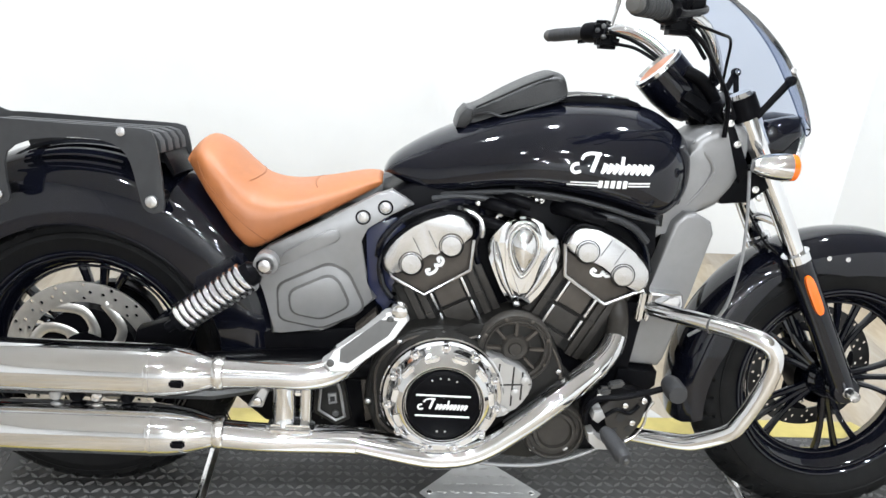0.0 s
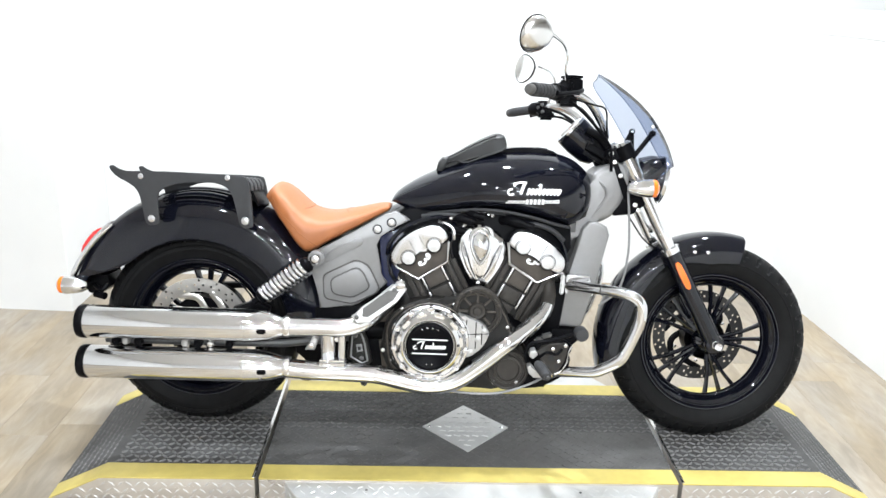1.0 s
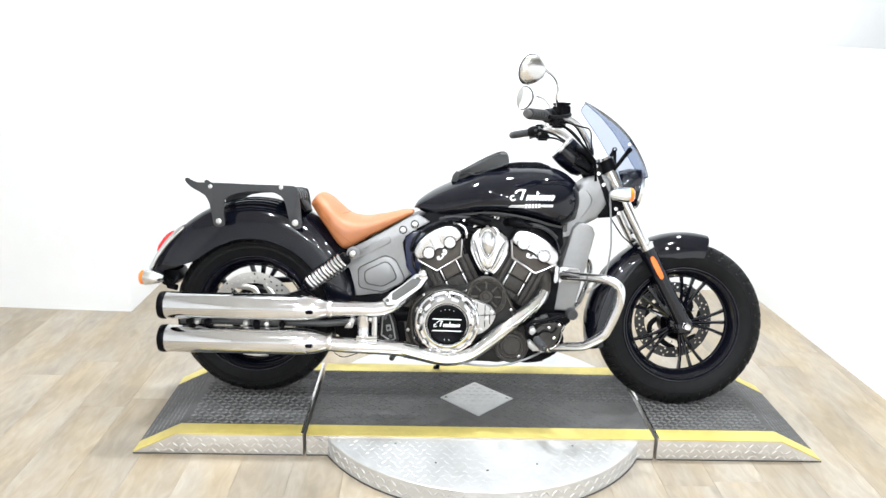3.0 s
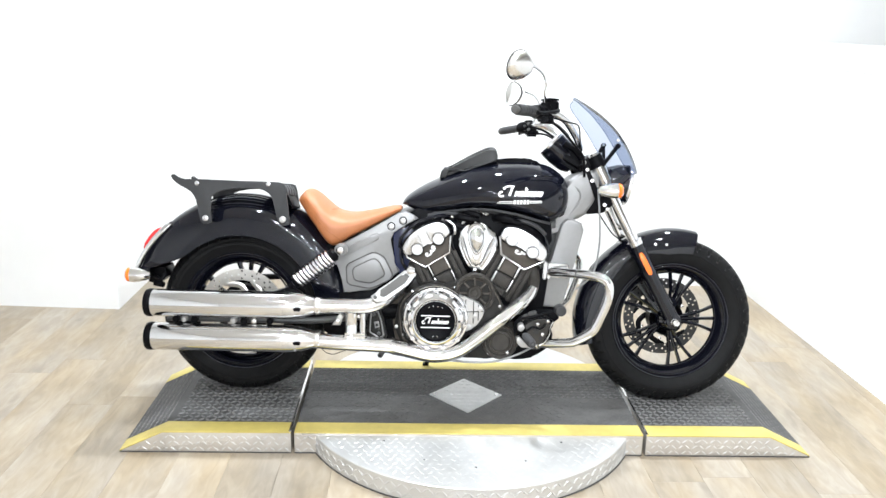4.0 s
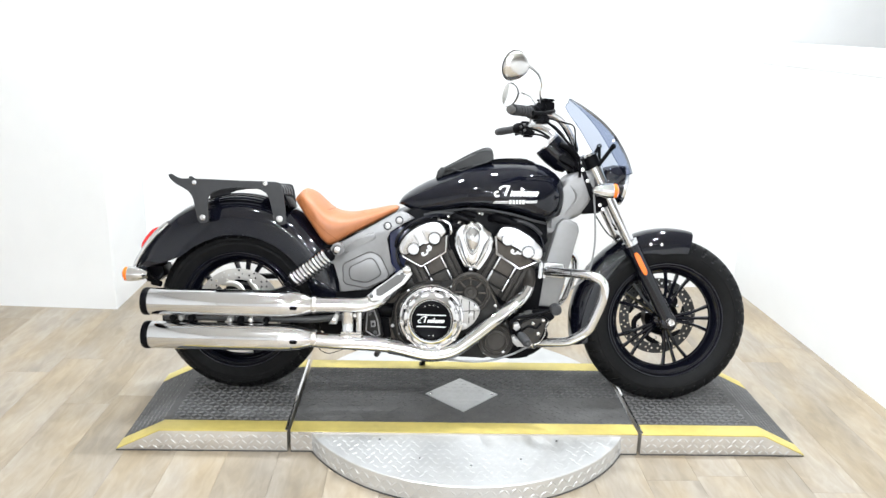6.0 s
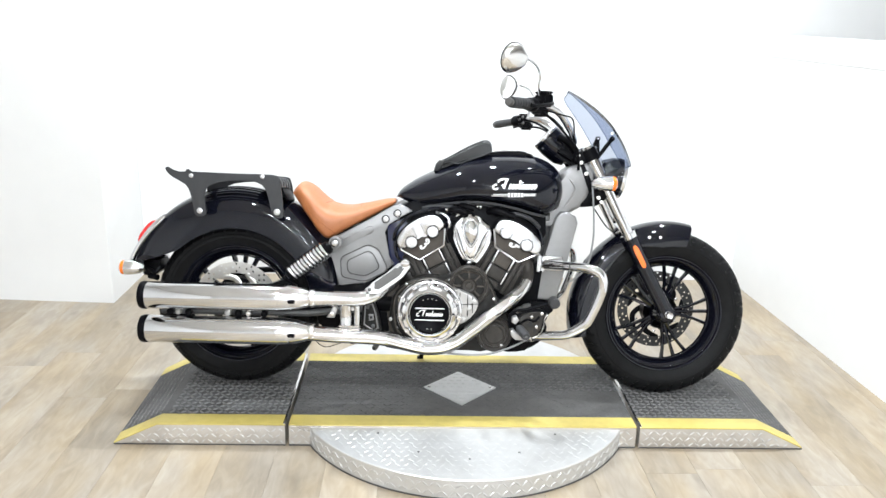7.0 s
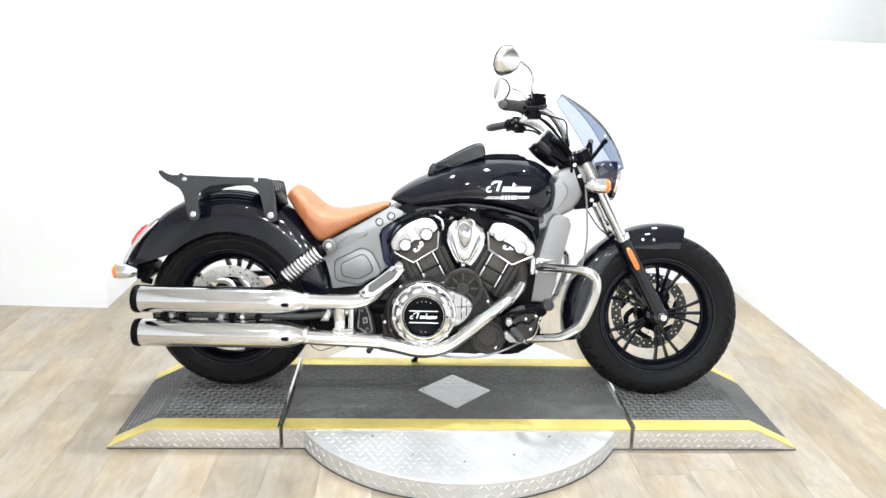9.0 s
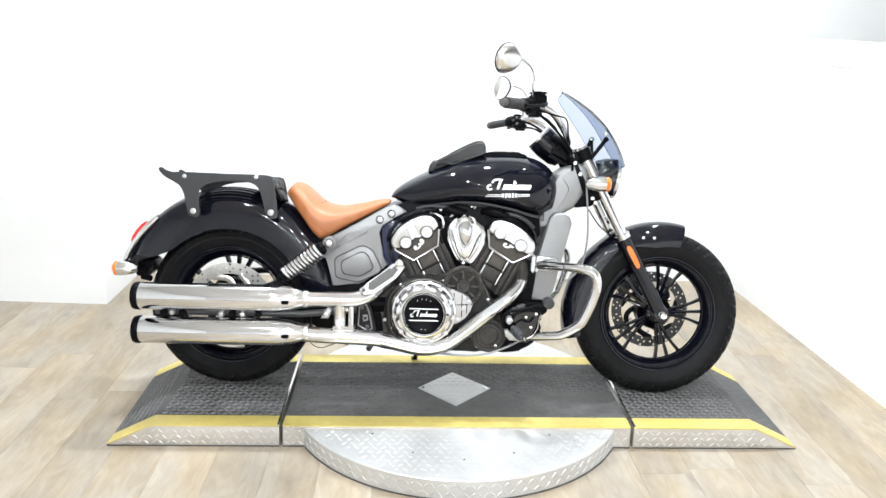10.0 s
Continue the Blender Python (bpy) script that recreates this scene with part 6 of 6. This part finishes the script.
for s in (-1, 1):
    P = lambda x, y, z: bar_point(x, s * y, z)
    bm = bmesh.new()
    tube(bm, [P(1.262, 0.0, 0.965), P(1.258, 0.06, 0.968), P(1.235, 0.12, 1.000), P(1.185, 0.185, 1.052), P(1.135, 0.225, 1.075), P(1.09, 0.27, 1.072), P(1.00, 0.39, 1.064)], [0.0127] * 7, 14, 6)
    hb = part("handlebar", bm, CHROME, bike, "chrome handlebar half", 60)
    bm = bmesh.new()
    tube(bm, [P(1.066, 0.30, 1.070), P(1.06, 0.308, 1.070), P(1.02, 0.362, 1.066), P(0.990, 0.402, 1.063), P(0.986, 0.408, 1.0625)], [q * (1.0 if s < 0 else 0.85) for q in (0.0215, 0.0185, 0.0180, 0.0195, 0.0165)], 16, 4)
    grip = part("grip", bm, GRIP, hb, "black rubber grip")
    for q in range(6):
        bm = bmesh.new()
        v = q / 5
        lathe(bm, [(0.0165, -0.0026), (0.0196 if s < 0 else 0.0168, -0.0015), (0.0196 if s < 0 else 0.0168, 0.0015), (0.0165, 0.0026)], P(1.052 - 0.055 * v, 0.319 + 0.074 * v, 1.0692 - 0.0055 * v), Vector((-0.6, s * 0.8, -0.06)), 16, closed=True)
        part("grip_rib", bm, GRIP, grip)
    bm = bmesh.new()
    lathe(bm, [(0.012, -0.004), (0.0135, 0.0), (0.0150, 0.006), (0.0150, 0.014), (0.0120, 0.020), (0.0005, 0.022)], P(0.986, 0.408, 1.0625), Vector((-0.6, s * 0.8, -0.06)), 18)
    part("bar_end", bm, CAST_DARK, hb, "dull grey bar end cap")
    bm = bmesh.new()
    c = P(1.088, 0.272, 1.071)
    block(bm, c, (0.05, 0.05, 0.055), 0.012, Matrix.Rotation(radians(-52 * -s), 4, "Z"), 3)
    block(bm, (c[0] + 0.012, c[1], c[2] - 0.022), (0.055, 0.045, 0.034), 0.008)
    block(bm, (c[0] - 0.004, c[1] + s * 0.012, c[2] + 0.018), (0.03, 0.03, 0.02), 0.005)
    lathe(bm, [(0.0235, -0.02), (0.0255, 0.0), (0.0235, 0.02)], P(1.068, 0.297, 1.07), Vector((-0.6, s * 0.8, 0)), 20)
    part("switch_housing", bm, SATIN, hb, "black switch housing")
    for dx, dz, col in ((0.004, 0.012, STEEL), (-0.010, 0.002, GRIP), (0.006, -0.012, STEEL)):
        bm = bmesh.new()
        knob(bm, (c[0] + dx - 0.010, c[1] - 0.028, c[2] + dz), 0.006, 0.006, (0, -1, 0), 10)
        part("switch_button", bm, col, hb)
    bm = bmesh.new()
    lathe(bm, [(0.011, -0.012), (0.012, 0.0), (0.011, 0.012), (0.0005, 0.013)], P(1.122, 0.25, 1.078), (0, 0, 1), 14)
    part("lever_pivot", bm, BRIGHT, hb, "bright lever pivot")
    bm = bmesh.new()
    tube(bm, [P(1.105, 0.262, 1.062), P(1.118, 0.24, 1.045), P(1.155, 0.20, 1.035), P(1.20, 0.15, 1.005)], 0.0042, 8, 5)
    part("wiring", bm, SATIN, hb, "black switch wiring")
    bm = bmesh.new()
    tube(bm, [P(1.125, 0.245, 1.082), P(1.145, 0.27, 1.080), P(1.125, 0.32, 1.070), P(1.075, 0.385, 1.056), P(1.055, 0.405, 1.054)], [0.009, 0.008, 0.006, 0.006, 0.008], 8, 4, flat=0.7)
    part("lever", bm, SATIN, hb, "black lever")
    mx, mz, MR = (0.005, 0.006, 0.060) if s < 0 else (0.038, 0.016, 0.052)
    bm = bmesh.new()
    tube(bm, [P(1.104, 0.262, 1.085), P(1.086 + mx, 0.29, 1.13 + mz), P(1.089 + mx, 0.30, 1.160 + mz), P(1.072 + mx, 0.33, 1.192 + mz), P(1.035 + mx, 0.36, 1.212 + mz)], 0.005, 8, 5)
    part("mirror_stem", bm, CHROME, hb, "chrome mirror stem")
    M = Matrix.Translation(P(0.990 + mx, 0.385, 1.206 + mz)) @ Matrix.Rotation(radians(-48 if s < 0 else 36), 4, "Z") @ Matrix.Rotation(radians(20 if s < 0 else 4), 4, "Y")
    bm = bmesh.new()
    rings = []
    for k in range(8):
        t = k / 7
        r = math.cos(t * math.pi / 2) if k < 7 else 0.05
        rings.append([M @ Vector((0.028 * math.sin(t * math.pi / 2), MR * r * math.cos(a), 0.050 * r * math.sin(a) * (1 + 0.18 * math.cos(a) * s))) for a in (2 * math.pi * q / 28 for q in range(28))])
    skin(bm, rings)
    mirror = part("mirror_shell", bm, BRIGHT, hb, "round chrome mirror shell", 60)
    bm = bmesh.new()
    rings = []
    for rr, dx in ((1.0, -0.001), (0.97, -0.006), (0.9, -0.0045), (0.02, -0.004)):
        rings.append([M @ Vector((dx, MR * rr * math.cos(a), 0.050 * rr * math.sin(a) * (1 + 0.18 * math.cos(a) * s))) for a in (2 * math.pi * q / 28 for q in range(28))])
    skin(bm, rings)
    part("mirror_glass", bm, MIRROR, mirror, "mirror glass")
    bm = bmesh.new()
    tube(bm, [tuple(M @ Vector((-0.002, MR * math.cos(a), 0.050 * math.sin(a) * (1 + 0.18 * math.cos(a) * s)))) for a in (2 * math.pi * q / 28 for q in range(28))], 0.0024, 6, 0, closed=True)
    part("mirror_rim", bm, SATIN, mirror, "thin black mirror rim")
bm = bmesh.new()
c = bar_point(1.118, -0.262, 1.098)
block(bm, (c[0] - 0.004, c[1], c[2] - 0.006), (0.050, 0.056, 0.050), 0.008, Matrix.Rotation(radians(30), 4, "Z"), 3)
block(bm, (c[0] - 0.004, c[1], c[2] + 0.020), (0.046, 0.050, 0.007), 0.002, Matrix.Rotation(radians(30), 4, "Z"))
lathe(bm, [(0.0005, 0.0), (0.011, 0.0), (0.011, 0.003), (0.0005, 0.004)], (c[0] - 0.012, c[1] - 0.026, c[2] - 0.008), (-0.5, -0.87, 0), 16)
part("brake_reservoir", bm, SATIN, bike, "black brake fluid reservoir")

# wind screen
CEN = [(1.2385, 1.1655), (1.242, 1.164), (1.246, 1.162), (1.253, 1.158), (1.263, 1.152), (1.294, 1.134), (1.350, 1.095), (1.404, 1.044), (1.440, 0.995), (1.468, 0.944), (1.485, 0.900), (1.489, 0.884)]
WID = [0.024, 0.046, 0.062, 0.080, 0.096, 0.122, 0.150, 0.167, 0.172, 0.168, 0.150, 0.135]
bm = bmesh.new()
grid = []
for x, z, w in spline([(a, b, c) for (a, b), c in zip(CEN, WID)], 4):
    row = []
    for k in range(-10, 11):
        v = k / 10
        row.append(Vector((x - 0.080 * (w / 0.17) ** 2 * v * v, w * v * (1 - 0.08 * v * v), z - 0.012 * v * v)))
    grid.append(row)
front_v = [[bm.verts.new(p) for p in r] for r in grid]
for a, b in zip(front_v, front_v[1:]):
    for k in range(20):
        bm.faces.new((a[k], a[k + 1], b[k + 1], b[k]))
screen_ob = part("wind_screen", bm, SCREEN, bike, "smoke-blue tinted wind screen", 70)
screen_ob.visible_shadow = False
bm = bmesh.new()
edge = [tuple(r[0]) for r in grid] + [tuple(p) for p in grid[-1][1:-1:4]] + [tuple(r[-1]) for r in grid[::-1]] + [tuple(p) for p in grid[0][-2:0:-4]]
tube(bm, edge, 0.0014, 6, 0, closed=True)
part("screen_edge", bm, glass_material("dark_screen_edge", (0.52, 0.58, 0.68)), screen_ob, "darker polished screen edge")
for s in (-1, 1):
    bm = bmesh.new()
    bx, by, bz = (1.388, 0.126, 0.978) if s < 0 else (1.388, 0.150, 0.996)
    tube(bm, [(1.330, s * 0.112, 0.895), (bx, s * by, bz)], [0.007, 0.008], 8, 0)
    if s > 0:
        tube(bm, [(1.385, s * 0.10, 0.880), (bx, s * by, bz)], [0.006, 0.007], 8, 0)
    lathe(bm, [(0.010, -0.006), (0.010, 0.006), (0.0005, 0.008)], (bx, s * by, bz), (0, s, 0), 12)
    part("screen_bracket", bm, SATIN, bike, "black screen bracket")
    bolts("bolt", [(1.386, s * 0.134, 0.998)], 0.006, 0.005, BRIGHT, screen_ob, axis=(0, s, 0))

# cables
for pts, r, m in (([(1.115, -0.25, 1.06), (1.16, -0.22, 1.03), (1.22, -0.15, 0.98), (1.265, -0.10, 0.93), (1.275, -0.085, 0.86)], 0.005, SATIN),
                  ([(1.115, -0.24, 1.07), (1.19, -0.20, 1.055), (1.235, -0.14, 1.045), (1.25, -0.10, 1.0), (1.255, -0.08, 0.95)], 0.003, SATIN),
                  ([(1.10, 0.25, 1.05), (1.16, 0.22, 1.03), (1.22, 0.15, 0.98), (1.265, 0.10, 0.92)], 0.005, SATIN),
                  ([(1.325, -0.115, 0.80), (1.333, -0.125, 0.70), (1.335, -0.125, 0.60), (1.315, -0.12, 0.50), (1.26, -0.10, 0.44)], 0.0035, CABLE),
                  ([(1.33, -0.11, 0.73), (1.38, -0.11, 0.66), (1.42, -0.10, 0.63)], 0.0025, SATIN),
                  ([(0.74, -0.20, 0.190), (0.85, -0.205, 0.178), (0.949, -0.205, 0.181), (1.03, -0.205, 0.206), (1.087, -0.20, 0.234), (1.108, -0.19, 0.244)], 0.0040, CABLE)):
    bm = bmesh.new()
    tube(bm, pts, r, 8, 6)
    part("cable", bm, m, bike, "thin control cable")

# crash bars and foot controls
for s in (-1, 1):
    bm = bmesh.new()
    tube(bm, [(1.160, s * 0.145, 0.511), (1.235, s * 0.240, 0.521), (1.300, s * 0.312, 0.523), (1.332, s * 0.324, 0.505), (1.340, s * 0.325, 0.472), (1.332, s * 0.32, 0.425), (1.305, s * 0.31, 0.350),
              (1.288, s * 0.302, 0.322), (1.248, s * 0.275, 0.288), (1.225, s * 0.258, 0.274), (1.180, s * 0.225, 0.262), (1.125, s * 0.18, 0.248), (1.06, s * 0.12, 0.236)], 0.0165, 18, 6)
    bar = part("crash_bar", bm, CHROME, bike, "chrome tubular engine guard", 60)
    bm = bmesh.new()
    lathe(bm, [(0.0165, -0.002), (0.0160, 0.004), (0.0130, 0.011), (0.0075, 0.0155), (0.0005, 0.017)], (1.160, s * 0.145, 0.511), Vector((-0.62, -s * 0.78, -0.08)), 20)
    part("bar_end", bm, CHROME, bar, "rounded chrome bar end", 60)
    bm = bmesh.new()
    lathe(bm, [(0.0160, -0.0022), (0.0182, -0.0015), (0.0182, 0.0015), (0.0160, 0.0022)], (1.243, s * 0.2496, 0.5214), Vector((0.66, s * 0.75, 0.06)), 20, closed=True)
    part("sleeve_joint", bm, STEEL, bar, "dark joint line")
    bm = bmesh.new()
    plate(bm, [(1.148, 0.543), (1.224, 0.539), (1.229, 0.520), (1.227, 0.484), (1.150, 0.486)], s * 0.130, s * 0.098, 0.007, 3)
    block(bm, (1.137, s * 0.120, 0.514), (0.013, 0.056, 0.064), 0.004, Matrix.Rotation(radians(3), 4, "Y"), 3)
    block(bm, (1.151, s * 0.124, 0.514), (0.008, 0.052, 0.060), 0.003, Matrix.Rotation(radians(3), 4, "Y"), 3)
    part("clamp", bm, CHROME, bar, "chrome clamp")
bm = bmesh.new()
plate(bm, [(1.03, 0.33), (1.07, 0.36), (1.13, 0.355), (1.17, 0.335), (1.155, 0.30), (1.11, 0.275), (1.06, 0.255), (1.03, 0.28)], -0.20, -0.175, 0.005, smooth=2)
tube(bm, [(1.030, -0.225, 0.290), (1.026, -0.240, 0.325), (1.042, -0.246, 0.352), (1.09, -0.252, 0.362), (1.14, -0.26, 0.380), (1.18, -0.262, 0.395)], 0.0062, 10)
controls = part("foot_control", bm, SATIN, bike, "black foot brake bracket")
bm = bmesh.new()
lathe(bm, [(0.0005, -0.03), (0.017, -0.028), (0.020, -0.018), (0.020, 0.018), (0.017, 0.028), (0.0005, 0.03)], (1.180, -0.275, 0.395), (0, 1, 0), 20)
part("brake_pad_rubber", bm, GRIP, controls, "round black pedal rubber")
bm = bmesh.new()
ridges = [(0.0165 if k % 2 else 0.0150, -0.036 + 0.009 * k) for k in range(9)]
lathe(bm, [(0.0005, -0.047), (0.012, -0.045)] + ridges + [(0.012, 0.045), (0.010, 0.05)], (1.068, -0.318, 0.293), Vector((-0.20, 1, 0.11)), 20)
peg = part("footpeg", bm, GRIP, controls, "black ridged rubber footpeg")
bm = bmesh.new()
knob(bm, (1.0772, -0.3640, 0.2880), 0.005, 0.005, (0.20, -1, -0.11), 10)
part("peg_bolt", bm, STEEL, peg, "dark end bolt")
bm = bmesh.new()
plate(bm, [(1.036, 0.332), (1.052, 0.336), (1.060, 0.322), (1.046, 0.308), (1.034, 0.316)], -0.262, -0.220, 0.004)
plate(bm, [(1.030, 0.284), (1.042, 0.288), (1.054, 0.266), (1.088, 0.262), (1.090, 0.250), (1.050, 0.250), (1.034, 0.264)], -0.258, -0.222, 0.004)
part("peg_bracket", bm, DULL_SILVER, controls, "worn silver peg bracket")
bm = bmesh.new()
plate(bm, [(1.060, 0.318), (1.078, 0.336), (1.110, 0.343), (1.148, 0.346), (1.158, 0.334), (1.148, 0.316), (1.147, 0.290), (1.132, 0.262), (1.116, 0.250), (1.092, 0.252), (1.083, 0.278)], -0.214, -0.198, 0.004)
side = part("side_bracket", bm, ENGINE_MID, controls, "charcoal cast control bracket")
bm = bmesh.new()
tube(bm, [(1.166, -0.214, 0.338), (1.156, -0.216, 0.318), (1.153, -0.216, 0.290), (1.138, -0.216, 0.262), (1.118, -0.216, 0.250)], [0.0045, 0.0022, 0.0030, 0.0022, 0.0052], 8, 4)
part("bracket_edge", bm, BRIGHT, side, "bright worn bracket edge")
bm = bmesh.new()
tube(bm, [(1.070, -0.214, 0.300), (1.092, -0.218, 0.318), (1.120, -0.218, 0.312), (1.138, -0.216, 0.330)], 0.0045, 8, 4)
part("bracket_rib", bm, SATIN, side)
for x, z, r in ((1.104, 0.300, 0.0095), (1.122, 0.276, 0.0065), (1.096, 0.272, 0.0055)):
    bm = bmesh.new()
    lathe(bm, [(0.0005, 0.0), (r, 0.0), (r, 0.0015), (0.0005, 0.0015)], (x, -0.2145, z), (0, -1, 0), 12)
    part("bracket_hole", bm, HOLE, side)
bolts("bolt", [(1.109, -0.214, 0.329), (1.146, -0.214, 0.341), (1.056, -0.206, 0.345), (1.128, -0.214, 0.292)], 0.0065, 0.008, BRIGHT, controls)
bm = bmesh.new()
block(bm, (1.066, -0.205, 0.352), (0.026, 0.02, 0.020), 0.006)
block(bm, (1.090, -0.200, 0.366), (0.032, 0.018, 0.014), 0.004, Matrix.Rotation(radians(-14), 4, "Y"))
part("brake_switch", bm, STEEL, controls, "dark steel brake switch")
bm = bmesh.new()
lathe(bm, [(0.017, -0.018), (0.0215, -0.016), (0.0225, -0.004), (0.0200, 0.002), (0.0225, 0.008), (0.0215, 0.018), (0.017, 0.020)], (1.106, -0.168, 0.2445), Vector((0.80, -0.60, 0.16)), 22)
part("peg_collar", bm, BRIGHT, controls, "bright collar round the guard's end")
bm = bmesh.new()
tube(bm, [(0.78, 0.13, 0.20), (0.73, 0.19, 0.12), (0.70, 0.235, 0.046)], 0.009, 10, 4)
block(bm, (0.697, 0.238, 0.043), (0.026, 0.026, 0.006), 0.002, Matrix.Rotation(radians(9), 4, "X"))
part("side_stand", bm, SATIN, bike, "black side stand")
bm = bmesh.new()
tube(bm, [(0.0, 0.125, 0.316 + 0.10), (0.35, 0.125, 0.43), (0.70, 0.125, 0.42)], 0.012, 8, 3, flat=1.6)
tube(bm, [(0.0, 0.125, 0.316 - 0.10), (0.35, 0.125, 0.235), (0.70, 0.125, 0.27)], 0.012, 8, 3, flat=1.6)
part("drive_belt", bm, RUBBER, bike, "black drive belt")

# the fork is turned on its stand and leans a little more than the frame
STEER = pose(0.008, 0.0, -0.006) @ pose(0, 0, 0, -3.2, 0, 0)
RAKE = Matrix(((1, 0, 0.0185, -0.0137), (0, 1, 0, 0), (0, 0, 1, 0.002), (0, 0, 0, 1)))
LOWER = {"front_wheel", "front_fender", "fork_leg", "fork_tube", "fork_brace", "front_axle", "front_caliper"}
STEERED = {"front_wheel", "front_fender", "fork_leg", "fork_tube", "triple_clamp", "fork_brace", "front_axle", "front_caliper", "headlight", "headlight_nacelle", "speedometer",
           "riser_clamp", "handlebar", "brake_reservoir", "wind_screen", "screen_bracket"}
for ob in bike.children:
    if ob.name.split(".")[0] in STEERED or (ob.name.startswith("turn_signal") and ob.data.vertices[0].co.x > 1):
        for o in (ob, *ob.children_recursive):
            o.data.transform(RAKE @ STEER if ob.name.split(".")[0] in LOWER else STEER)


# ---- floor planks ----
PW, PL, GAP = 0.182, 1.22, 0.0004
pv = [(x, y, z) for z in (-0.008, -0.0006) for x, y in ((0, 0), (PW - GAP, 0), (PW - GAP, PL - GAP), (0, PL - GAP))]
e = 0.0005
pv += [(e, e, 0.0), (PW - GAP - e, e, 0.0), (PW - GAP - e, PL - GAP - e, 0.0), (e, PL - GAP - e, 0.0)]
pf = [(8, 9, 10, 11)] + [(4 + i, 4 + (i + 1) % 4, 8 + (i + 1) % 4, 8 + i) for i in range(4)] + [(i, (i + 1) % 4, 4 + (i + 1) % 4, 4 + i) for i in range(4)]
plank_mesh = mesh_of(pv, pf, "plank")
rng = random.Random(11)
x = -4.3
while x < 1.86:
    y = -6.0 - rng.random() * PL
    while y < BACK_Y:
        if not (x < LEFT_X - PW and y > LEFT_Y):
            share("plank", plank_mesh, WOOD, floor, Matrix.Translation((x, y, 0.0)))
        y += PL
    x += PW
bm = bmesh.new()
block(bm, (3.1, -3.7, GROUND - 0.004), (2.45, 10.4, 0.008), 0.0)
tagged(part("floor_beyond", bm, WOOD), "pale floor beyond the partition", "floor", kind="structure")
bm = bmesh.new()
block(bm, (-1.2, -7.43, GROUND - 0.0075), (6.1, 3.09, 0.008), 0.0)
tagged(part("floor_rear", bm, WOOD), "pale floor at the far end", "floor", kind="structure")
